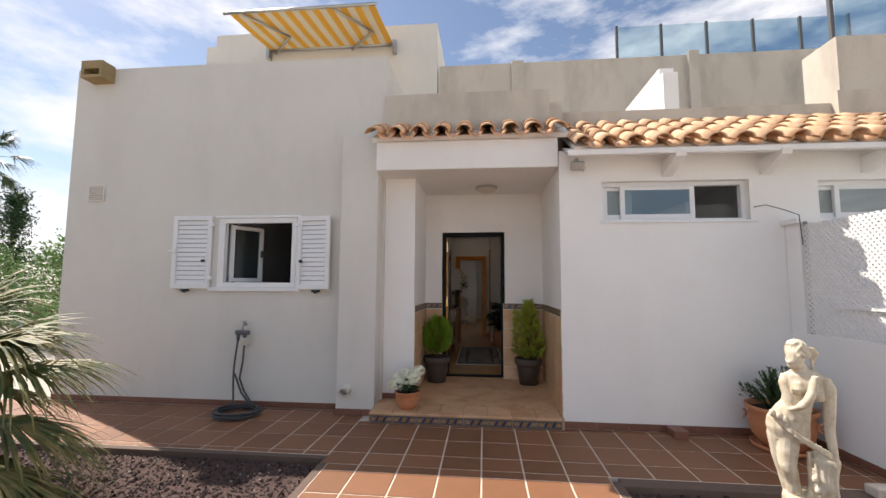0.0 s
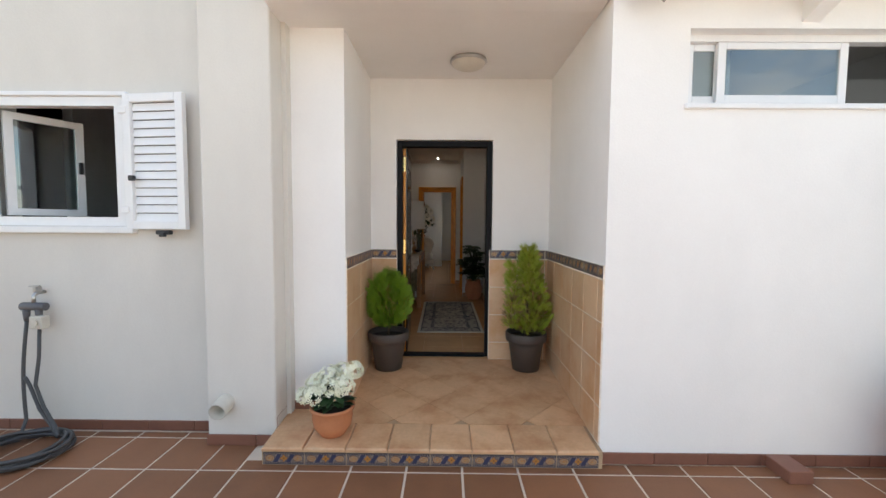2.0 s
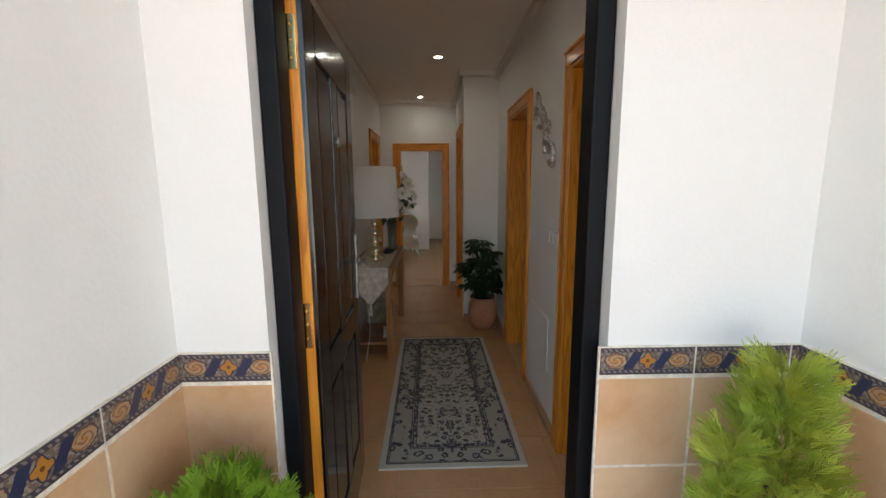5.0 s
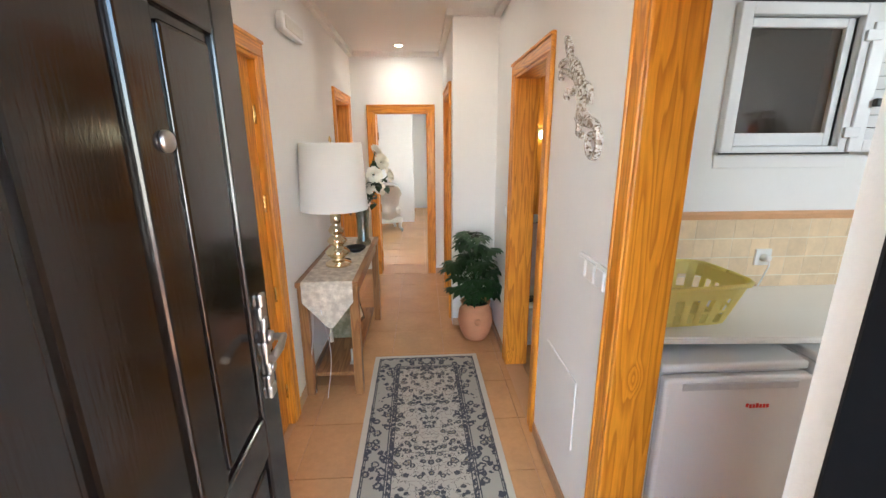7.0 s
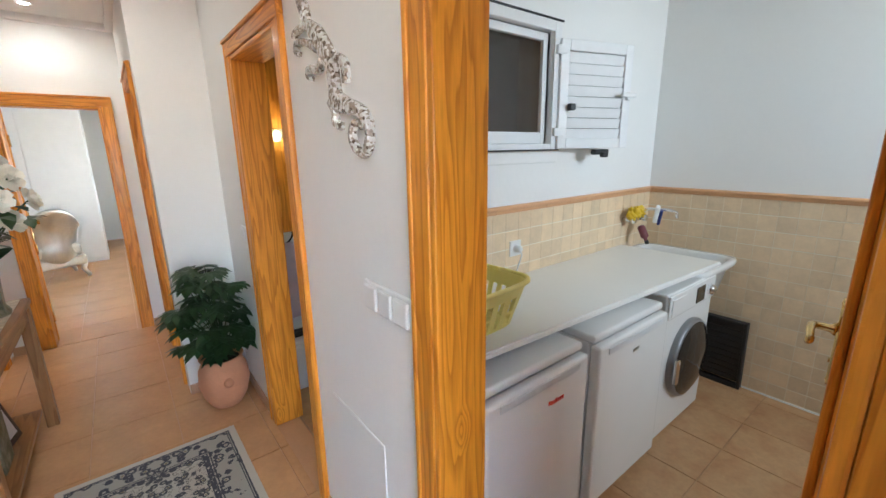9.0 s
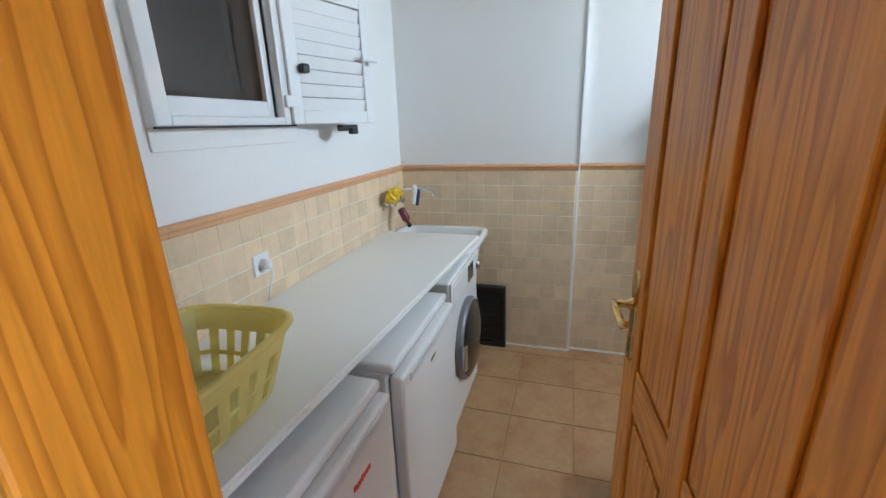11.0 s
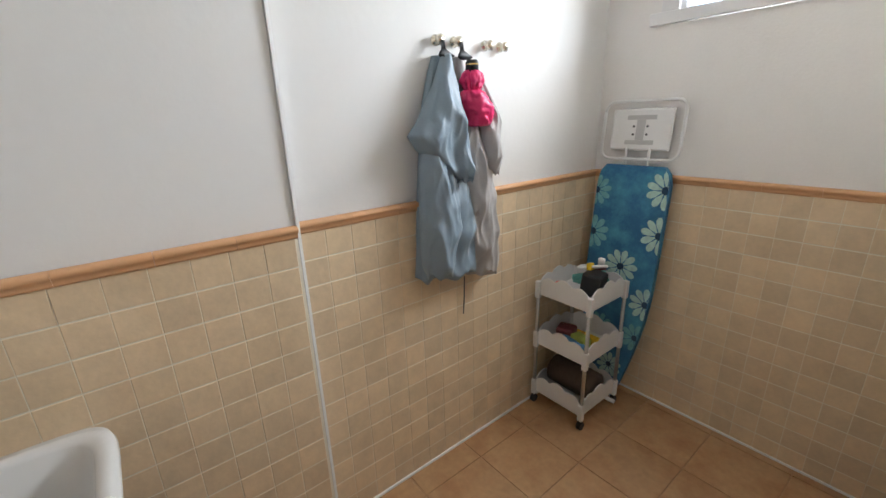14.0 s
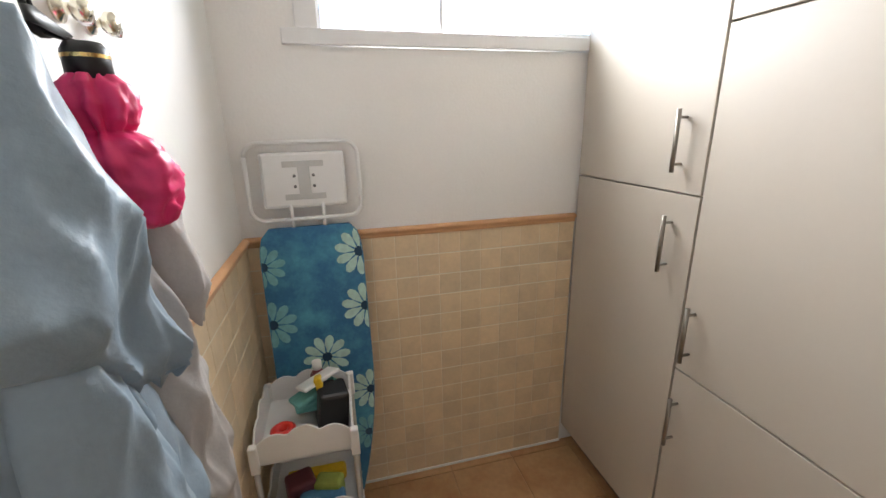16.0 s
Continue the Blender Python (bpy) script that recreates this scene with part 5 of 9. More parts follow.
part("cable", b, GREYPL, ob)

# ---- entrance: black frame and dark panelled door ----
ob = thing("door_frame_entrance", Matrix(), "black painted metal entrance door frame", "door frame", kind="structure")
for nm, x0, x1, z0, z1 in (("jamb", 0.729, 0.779, F, 2.259), ("jamb", 1.580, 1.630, F, 2.259), ("head", 0.779, 1.580, 2.205, 2.259), ("threshold", 0.779, 1.580, F - 0.005, F + 0.018)):
    b = bmesh.new()
    bbox(b, x0, x1, 6.77, 6.86, z0, z1, 0.006)
    part(nm, b, BLACK, ob)
ob = thing("door_1", Matrix.Translation((0.803, 6.868, F + 0.012)) @ pose(0, 0, 0, 0, 0, 92.5), "dark brown panelled entrance door standing open inwards", "door")
W, H, T = 0.82, 2.0, 0.052
b = bmesh.new()
bbox(b, 0.003, W, 0.0, T - 0.006, 0, H, 0.003)
part("leaf", b, PINE, ob, "orange pine edge")
b = bmesh.new()
box(b, 0.004, W, -0.005, -0.0005, 0, H)
for x0, x1, z0, z1 in ((0.004, 0.13, 0, H), (W - 0.13, W, 0, H), (0.13, W - 0.13, 0, 0.22), (0.13, W - 0.13, H - 0.15, H), (0.13, W - 0.13, 0.78, 0.90), (W / 2 - 0.05, W / 2 + 0.05, 0.22, 0.78), (W / 2 - 0.05, W / 2 + 0.05, 0.90, H - 0.15)):
    bbox(b, x0, x1, -0.016, 0.0, z0, z1, 0.006)
part("panel_frame", b, DARK, ob)
for x0, x1 in ((0.15, W / 2 - 0.07), (W / 2 + 0.07, W - 0.15)):
    for z0, z1 in ((0.24, 0.76), (0.92, H - 0.17)):
        b = bmesh.new()
        bbox(b, x0, x1, -0.013, 0.0, z0, z1, 0.009)
        part("panel", b, DARK, ob)
for z in (0.20, 0.98, 1.78):
    b = bmesh.new()
    bbox(b, -0.003, 0.003, 0.004, 0.036, z, z + 0.14, 0.001)
    for q in (0.03, 0.075, 0.115):
        lathe(b, [(0.005, 0), (0.005, 0.003), (0.002, 0.005)], 8, Matrix.Translation((-0.003, 0.02, z + q)) @ Matrix.Rotation(radians(-90), 4, "Y"))
    tube(b, [(-0.004, 0.045, z - 0.005), (-0.004, 0.045, z + 0.145)], 0.007, 8)
    part("hinge", b, BRASS, ob, "brass butt hinge")
b = bmesh.new()
for k in range(9):
    zz = 0.93 + k * 0.034
    hw = 0.017 + 0.007 * math.sin(k * 1.9 + 0.6)
    bbox(b, W - 0.065 - hw, W - 0.065 + hw, -0.03 + 0.003 * (k % 2), -0.015, zz - 0.002, zz + 0.036, 0.006)
lathe(b, [(0.02, 0), (0.018, 0.01), (0.012, 0.014)], 14, Matrix.Translation((W - 0.065, -0.03, 1.11)) @ Matrix.Rotation(radians(90), 4, "X"))
tube(b, [(W - 0.065, -0.025, 1.11), (W - 0.065, -0.07, 1.11), (W - 0.12, -0.075, 1.105), (W - 0.17, -0.07, 1.10)], 0.011, 8)
lathe(b, [(0.014, 0), (0.014, 0.008)], 12, Matrix.Translation((W - 0.065, -0.03, 1.02)) @ Matrix.Rotation(radians(90), 4, "X"))
part("handle", b, STEEL, ob, "ornate satin metal handle on a long plate")
b = bmesh.new()
lathe(b, [(0.019, 0), (0.019, 0.005), (0.015, 0.011), (0.001, 0.013)], 16, Matrix.Translation((W * 0.53, -0.016, 1.63)) @ Matrix.Rotation(radians(90), 4, "X"))
part("peephole", b, STEEL, ob)
ob = thing("porch_lamp", pose(1.37, 6.28, 2.815), "round frosted glass ceiling lamp in the porch", "lamp")
b = bmesh.new()
lathe(b, [(0.145, 0.0), (0.15, -0.02), (0.14, -0.03)], 28)
part("base", b, STEEL, ob)
b = bmesh.new()
lathe(b, [(0.138, -0.03), (0.125, -0.05), (0.08, -0.072), (0.03, -0.082), (0.001, -0.084)], 28, caps=False)
part("shade", b, mat("frosted_shade", (0.62, 0.58, 0.50), 0.4, var=0.1, scale=20), ob)
ob = thing("edging_stone", pose(4.26, 4.17, -0.004, 0, 0, 4), "pale loose edging stone beside the boundary wall", "stone")
b = bmesh.new()
bbox(b, -0.16, 0.16, -0.05, 0.05, 0, 0.07, 0.012)
part("stone", b, STUCCO_OLD, ob)


# ---- indoor materials ----
def rug_mat():
    """Cream rug with navy and olive motifs and a double border."""
    m, n, l, b = nodes_of("rug_pile")
    co = n.new("ShaderNodeTexCoord").outputs["Object"]
    sp = n.new("ShaderNodeSeparateXYZ")
    l.new(co, sp.inputs[0])

    def op(o, a, v=0.0, c=None):
        k = n.new("ShaderNodeMath")
        k.operation = o
        for i, q in enumerate((a, v, c)):
            if q is None:
                continue
            if isinstance(q, (int, float)):
                k.inputs[i].default_value = q
            else:
                l.new(q, k.inputs[i])
        return k.outputs[0]

    def mix(f, a, c):
        k = n.new("ShaderNodeMixRGB")
        l.new(f, k.inputs[0])
        for i, q in ((1, a), (2, c)):
            if isinstance(q, tuple):
                k.inputs[i].default_value = (*q, 1)
            else:
                l.new(q, k.inputs[i])
        return k.outputs[0]
    ax = op("ABSOLUTE", sp.outputs[0])
    ay = op("ABSOLUTE", sp.outputs[1])
    mir = n.new("ShaderNodeCombineXYZ")
    l.new(ax, mir.inputs[0])
    l.new(sp.outputs[1], mir.inputs[1])
    v = n.new("ShaderNodeTexVoronoi")
    v.inputs["Scale"].default_value = 25
    l.new(mir.outputs[0], v.inputs["Vector"])
    nz = n.new("ShaderNodeTexNoise")
    nz.inputs["Scale"].default_value, nz.inputs["Detail"].default_value = 55, 3
    l.new(mir.outputs[0], nz.inputs["Vector"])
    fl = op("ADD", v.outputs["Distance"], op("MULTIPLY_ADD", nz.outputs["Fac"], 0.5, -0.25))
    col = mix(op("LESS_THAN", op("ABSOLUTE", op("SUBTRACT", fl, 0.30)), 0.115), (0.52, 0.49, 0.41), (0.075, 0.08, 0.09))
    col = mix(op("LESS_THAN", fl, 0.12), col, (0.20, 0.17, 0.10))
    n2 = n.new("ShaderNodeTexNoise")
    n2.inputs["Scale"].default_value = 26
    l.new(mir.outputs[0], n2.inputs["Vector"])
    vine = op("LESS_THAN", op("ABSOLUTE", op("SUBTRACT", n2.outputs["Fac"], 0.5)), 0.014)
    col = mix(vine, col, (0.12, 0.12, 0.12))
    edge = op("MINIMUM", op("SUBTRACT", 0.395, ax), op("SUBTRACT", 0.93, ay))
    ink = (0.07, 0.075, 0.09)
    # border on a greyer ground with denser scrolls
    inb = op("LESS_THAN", op("ABSOLUTE", op("SUBTRACT", edge, 0.105)), 0.062)
    v2 = n.new("ShaderNodeTexVoronoi")
    v2.inputs["Scale"].default_value = 19
    l.new(mir.outputs[0], v2.inputs["Vector"])
    f2 = op("ADD", v2.outputs["Distance"], op("MULTIPLY_ADD", nz.outputs["Fac"], 0.55, -0.27))
    bcol = mix(op("LESS_THAN", op("ABSOLUTE", op("SUBTRACT", f2, 0.33)), 0.11), (0.42, 0.40, 0.34), ink)
    bcol = mix(op("LESS_THAN", f2, 0.10), bcol, (0.24, 0.20, 0.12))
    col = mix(inb, col, bcol)
    for a, w in ((0.040, 0.0035), (0.050, 0.0025), (0.160, 0.003), (0.172, 0.003), (0.192, 0.003)):
        col = mix(op("LESS_THAN", op("ABSOLUTE", op("SUBTRACT", edge, a)), w), col, ink)
    fill = op("LESS_THAN", op("ABSOLUTE", op("SUBTRACT", edge, 0.182)), 0.009)
    col = mix(op("MULTIPLY", fill, op("GREATER_THAN", nz.outputs["Fac"], 0.47)), col, ink)
    col = mix(op("LESS_THAN", edge, 0.034), col, (0.62, 0.58, 0.48))
    l.new(col, b.inputs["Base Color"])
    b.inputs["Roughness"].default_value = 0.95
    k = n.new("ShaderNodeBump")
    k.inputs["Strength"].default_value, k.inputs["Distance"].default_value = 0.5, 0.002
    pz = n.new("ShaderNodeTexNoise")
    pz.inputs["Scale"].default_value = 500
    l.new(co, pz.inputs["Vector"])
    l.new(pz.outputs["Fac"], k.inputs["Height"])
    l.new(k.outputs[0], b.inputs["Normal"])
    return m


def mosaic_mat():
    m, n, l, b = nodes_of("mirror_mosaic")
    co = n.new("ShaderNodeTexCoord").outputs["Object"]
    v = n.new("ShaderNodeTexVoronoi")
    v.inputs["Scale"].default_value, v.inputs["Randomness"].default_value = 120, 0.8
    l.new(co, v.inputs["Vector"])
    rp = n.new("ShaderNodeValToRGB")
    rp.color_ramp.interpolation = "CONSTANT"
    rp.color_ramp.elements[0].color = (0.75, 0.73, 0.70, 1)
    rp.color_ramp.elements[1].position, rp.color_ramp.elements[1].color = 0.45, (0.42, 0.36, 0.30, 1)
    e = rp.color_ramp.elements.new(0.7)
    e.color = (0.16, 0.12, 0.09, 1)
    e = rp.color_ramp.elements.new(0.82)
    e.color = (0.85, 0.84, 0.82, 1)
    l.new(v.outputs["Color"], rp.inputs["Fac"])
    l.new(rp.outputs[0], b.inputs["Base Color"])
    b.inputs["Metallic"].default_value, b.inputs["Roughness"].default_value = 0.3, 0.2
    k = n.new("ShaderNodeBump")
    k.inputs["Strength"].default_value, k.inputs["Distance"].default_value = 0.6, 0.004
    l.new(v.outputs["Distance"], k.inputs["Height"])
    k.invert = True
    l.new(k.outputs[0], b.inputs["Normal"])
    return m


RUG = rug_mat()
MOSAIC = mosaic_mat()
SHADE = mat("lamp_shade_cloth", (0.78, 0.76, 0.72), 0.9, var=0.03, scale=6, fine=200, bump=0.1)
LINEN = mat("runner_brocade", (0.52, 0.45, 0.36), 0.75, var=0.3, scale=22, fine=120, bump=0.15, tint=(0.66, 0.60, 0.50))
TOWEL = mat("pink_towel", (0.62, 0.50, 0.53), 0.95, var=0.1, scale=20, fine=200, bump=0.4)
DENIM = mat("jacket_blue_grey", (0.225, 0.29, 0.345), 0.46, var=0.12, scale=9, fine=120, bump=0.2)
GREYJ = mat("jacket_light_grey", (0.42, 0.40, 0.39), 0.55, var=0.1, scale=9, fine=120, bump=0.2)
PINK = mat("pink_nylon", (0.75, 0.035, 0.16), 0.42, var=0.15, scale=18, bump=0.1)
IRONB = mat("ironing_cover_blue", (0.035, 0.15, 0.30), 0.8, var=0.35, scale=9, fine=80, bump=0.15, local=True, tint=(0.06, 0.25, 0.36))
PETALT = mat("printed_daisy", (0.42, 0.62, 0.56), 0.8, var=0.25, scale=30, bump=0.0)
YELLOW = mat("yellow_plastic", (0.93, 0.83, 0.33), 0.35, var=0.05, bump=0.0)
yn, yl = YELLOW.node_tree.nodes, YELLOW.node_tree.links
ytr, ymx = yn.new("ShaderNodeBsdfTranslucent"), yn.new("ShaderNodeMixShader")
ytr.inputs["Color"].default_value = (0.95, 0.84, 0.30, 1)
ymx.inputs[0].default_value = 0.45
yl.new(yn["Principled BSDF"].outputs[0], ymx.inputs[1])
yl.new(ytr.outputs[0], ymx.inputs[2])
yl.new(ymx.outputs[0], yn["Material Output"].inputs["Surface"])
YCLOTH = mat("yellow_rubber", (0.75, 0.50, 0.02), 0.5, var=0.15, scale=30, bump=0.1)
NAVY = mat("navy_plastic", (0.02, 0.03, 0.14), 0.4)
MAROON = mat("maroon_bottle", (0.16, 0.04, 0.05), 0.4)
REDP = mat("red_plastic", (0.62, 0.03, 0.02), 0.35)
TEALC = mat("teal_cloth", (0.12, 0.36, 0.34), 0.85, var=0.2, scale=30, bump=0.2)
BLUEC = mat("blue_cloth", (0.10, 0.28, 0.50), 0.85, var=0.2, scale=30, bump=0.2)
LIME = mat("lime_cloth", (0.36, 0.45, 0.10), 0.85, var=0.2, scale=30, bump=0.2)
BROWNF = mat("brown_fabric", (0.085, 0.06, 0.045), 0.9, var=0.3, scale=40, bump=0.3)
GREENB = mat("green_bag", (0.10, 0.16, 0.13), 0.7, var=0.2, scale=20, bump=0.15)
BOXG = mat("tapestry_box", (0.20, 0.19, 0.11), 0.85, var=0.4, scale=14, fine=80, bump=0.1, tint=(0.34, 0.29, 0.20))
SILVER = mat("silver_leaf", (0.55, 0.55, 0.53), 0.3, 0.9, var=0.15, scale=20, bump=0.15)
PLUG = glow("spot_glow", (1.0, 0.93, 0.82), 18.0)
BULB = glow("bulb_glow", (1.0, 0.80, 0.52), 1.6)
MIRROR = mat("mirror", (0.8, 0.8, 0.8), 0.02, 1.0, var=0.0, bump=0.0)
DRUMG = mat("drum_glass", (0.03, 0.025, 0.022), 0.08, var=0.1, bump=0.0)
CAULK = mat("white_caulk", (0.9, 0.9, 0.89), 0.6, var=0.05)
CLAYL = mat("pale_terracotta", (0.55, 0.25, 0.13), 0.75, var=0.15, scale=9, fine=60, bump=0.15, local=True)
LGT = mat("emergency_lens", (0.66, 0.64, 0.58), 0.3)

# ---- hall ----
b = bmesh.new()
bbox(b, -0.395, 0.395, -0.93, 0.93, 0.0, 0.012, 0.004)
ob = part("rug", b, RUG)
ob.matrix_basis = pose(1.248, 8.555, F + 0.001, 0, 0, 0.6)
tagged(ob, "cream and navy patterned oriental runner rug on the hall tiles", "rug")

con = thing("console_table", pose(0.62, 9.63, F), "brown wooden console table with a low shelf against the wall", "console table")
b = bmesh.new()
bbox(b, -0.19, 0.20, -0.63, 0.63, 0.765, 0.80, 0.006)
part("tabletop", b, OAK, con)
for x in (-0.155, 0.165):
    for y in (-0.59, 0.59):
        b = bmesh.new()
        bbox(b, x - 0.028, x + 0.028, y - 0.028, y + 0.028, 0, 0.765, 0.004)
        part("leg", b, OAK_Z, con)
for x in (-0.155, 0.165):
    b = bmesh.new()
    bbox(b, x - 0.014, x + 0.014, -0.56, 0.56, 0.68, 0.765, 0.003)
    part("apron", b, OAK, con)
for y in (-0.59, 0.59):
    b = bmesh.new()
    bbox(b, -0.127, 0.137, y - 0.014, y + 0.014, 0.68, 0.765, 0.003)
    part("apron", b, OAK, con)
b = bmesh.new()
bbox(b, -0.127, 0.137, -0.56, 0.56, 0.11, 0.135, 0.004)
part("shelf", b, OAK, con)
ob = thing("table_runner", pose(0.62, 9.63, F + 0.801), "cream brocade runner with a pointed tasselled end over the console", "table runner")
b = bmesh.new()
bbox(b, -0.15, 0.165, -0.625, 0.60, 0, 0.004, 0.001)
vs = [(-0.15, -0.634, 0.004), (0.165, -0.634, 0.004), (0.165, -0.638, -0.13), (0.03, -0.642, -0.30), (0.0, -0.642, -0.30), (-0.15, -0.638, -0.13)]
va = [b.verts.new(v) for v in vs]
vb = [b.verts.new((v[0], v[1] - 0.004, v[2])) for v in vs]
b.faces.new(va)
b.faces.new(vb[::-1])
for i in range(6):
    b.faces.new((va[i], va[(i + 1) % 6], vb[(i + 1) % 6], vb[i]))
part("cloth", b, LINEN, ob)
b = bmesh.new()
lathe(b, [(0.004, 0.0), (0.010, -0.02), (0.006, -0.03), (0.012, -0.04), (0.014, -0.10), (0.003, -0.10)], 10, Matrix.Translation((0.015, -0.642, -0.295)))
part("tassel", b, LINEN, ob)
ob = thing("table_lamp", pose(0.635, 9.36, F + 0.806), "brass table lamp with a white drum shade", "lamp")
b = bmesh.new()
lathe(b, [(0.085, 0), (0.09, 0.012), (0.085, 0.03), (0.05, 0.04), (0.04, 0.055), (0.075, 0.075), (0.085, 0.10), (0.06, 0.125), (0.035, 0.14), (0.055, 0.155), (0.068, 0.175), (0.05, 0.20), (0.03, 0.215), (0.045, 0.23), (0.055, 0.25), (0.04, 0.275), (0.024, 0.29), (0.036, 0.305), (0.036, 0.36), (0.012, 0.38), (0.012, 0.46)], 32)
part("base", b, mat("champagne_metal", (0.80, 0.69, 0.47), 0.10, 1.0, var=0.06, scale=20, bump=0.0), ob, "polished champagne-gold base")
b = bmesh.new()
lathe(b, [(0.225, 0.395), (0.20, 0.83), (0.197, 0.83), (0.222, 0.395)], 36, caps=False)
part("shade", b, SHADE, ob)
b = bmesh.new()
lathe(b, [(0.003, 0.83), (0.012, 0.845), (0.004, 0.87)], 10)
tube(b, [(-0.198, 0, 0.82), (0, 0, 0.825), (0.198, 0, 0.82)], 0.003, 5)
part("finial", b, BRASS, ob)
ob = thing("flower_vase", pose(0.73, 9.95, F + 0.806) @ Matrix.Diagonal((1.15, 1.15, 1.05, 1)), "clear glass vase of white roses on the console", "vase")
b = bmesh.new()
lathe(b, [(0.05, 0), (0.055, 0.02), (0.04, 0.05), (0.045, 0.2), (0.055, 0.3), (0.05, 0.3), (0.04, 0.2), (0.03, 0.03)], 16)
part("vase", b, glass_mat("vase_glass", (0.72, 0.78, 0.74), 0.02, 0.14), ob, "clear glass vase")
rr = random.Random(12)
stems = bmesh.new()
greens = bmesh.new()
ROSE = mat("rose_white", (0.84, 0.80, 0.70), 0.6, var=0.08)
for i in range(13):
    a, e = 2.399 * i, 0.055 + 0.12 * math.sqrt((i + 0.5) / 13)
    c = Vector((e * math.cos(a) + 0.05, e * math.sin(a) * 0.9 - 0.03, 0.45 + 0.27 * ((i * 7) % 13) / 12))
    tube(stems, [(0.01 * math.cos(a), 0.01 * math.sin(a), 0.03), (0.02 * math.cos(a), 0.02 * math.sin(a), 0.28), c * 0.7 + Vector((0, 0, 0.1)), c], 0.004, 5)
    b = bmesh.new()
    face = (Vector((c.x, c.y - 0.05, 0.06))).normalized()
    t1 = face.orthogonal().normalized()
    t2 = face.cross(t1)
    # cupped petals in four whorls
    for w, (cnt, rad, size, tip) in enumerate(((4, 0.008, 0.020, 0.95), (5, 0.020, 0.027, 0.7), (6, 0.033, 0.033, 0.35), (7, 0.042, 0.036, 0.0))):
        for k in range(cnt):
            g = 6.2832 * k / cnt + 0.7 * w + rr.uniform(-0.15, 0.15)
            o = t1 * math.cos(g) + t2 * math.sin(g)
            v = face.cross(o)
            base = c + o * rad * 0.4 + face * (0.012 - 0.006 * w)
            dr = (o * (1 - tip) + face * (tip + 0.35)).normalized()
            pts = [base - v * size * 0.25, base + dr * size * 0.6 - v * size * 0.75, base + dr * size * 1.15 - v * size * 0.4 + o * 0.005, base + dr * size * 1.15 + v * size * 0.4 + o * 0.005, base + dr * size * 0.6 + v * size * 0.75, base + v * size * 0.25]
            b.faces.new([b.verts.new(p) for p in pts])
    part("flower", b, ROSE, ob)
    for k in range(4):
        leaf(greens, c * rr.uniform(0.75, 0.95) + Vector((0, 0, -0.02)), Vector((rr.uniform(-1, 1), rr.uniform(-1, 1), rr.uniform(-0.3, 0.5))), 0.095, 0.05)
part("stalk", stems, LEAFD, ob)
part("foliage", greens, LEAFD, ob, "dark green leaves")
ob = thing("storage_box", pose(0.60, 9.66, F + 0.136), "green tapestry-covered box on the console shelf", "box")
b = bmesh.new()
bbox(b, -0.10, 0.10, -0.09, 0.09, 0, 0.33, 0.008)
part("body", b, BOXG, ob)
b = bmesh.new()
bbox(b, -0.104, 0.104, -0.094, 0.094, 0.33, 0.38, 0.008)
part("lid", b, BOXG, ob)
ob = thing("picture_frame", pose(0.68, 9.86, F + 0.137, -14, 0, 78), "dark framed photo stand on the console shelf", "picture frame")
b = bmesh.new()
bbox(b, -0.09, 0.09, -0.008, 0.008, 0, 0.25, 0.004)
part("frame", b, BROWNF, ob)
b = bmesh.new()
box(b, -0.06, 0.06, -0.0105, -0.0085, 0.035, 0.215)
part("mat", b, WHITE_PL, ob)
ob = thing("phone_charger", pose(0.72, 9.2, F + 0.137), "small white gadget with a cable on the shelf", "gadget")
b = bmesh.new()
bbox(b, -0.015, 0.015, -0.04, 0.04, 0, 0.012, 0.004)
bbox(b, -0.012, 0.012, -0.01, 0.006, 0.012, 0.10, 0.004)
part("body", b, WHITE_PL, ob)
ob = thing("lamp_cable", Matrix(), "white electric cables hanging behind the console", "cable")
for x, y, s in ((0.50, 9.03, 1), (0.60, 8.985, -1)):
    b = bmesh.new()
    tube(b, [(x + 0.02 * math.sin(5 * t + s), y - 0.015 * s * math.sin(4 * t), F + 0.62 * (1 - t) + 0.005) for t in [i / 14 for i in range(15)]], 0.003, 5)
    part("cable", b, WHITE_PL, ob)
ob = thing("dish", pose(0.70, 9.72, F + 0.806), "small black dish on the console", "dish")
b = bmesh.new()
lathe(b, [(0.04, 0), (0.075, 0.025), (0.08, 0.04), (0.07, 0.03), (0.03, 0.008)], 18)
part("dish", b, BLACKP, ob)

# potted castor plant in the corner
ob = pot("potted_plant", pose(1.665, 9.80, F + 0.001), [(0.09, 0), (0.125, 0.06), (0.15, 0.16), (0.14, 0.25), (0.115, 0.30), (0.13, 0.33), (0.115, 0.33), (0.10, 0.28)], CLAYL, "glossy dark green leafy plant in a round terracotta pot", 0.11, 0.30, "potted plant")
b = bmesh.new()
lathe(b, [(0.012, -0.01), (0.03, 0), (0.03, 0.012), (0.012, 0.02)], 12, Matrix.Translation((0, -0.148, 0.2)) @ Matrix.Rotation(radians(90), 4, "X"))
part("medallion", b, CLAYL, ob)
b = bmesh.new()
g = bmesh.new()
rr = random.Random(21)
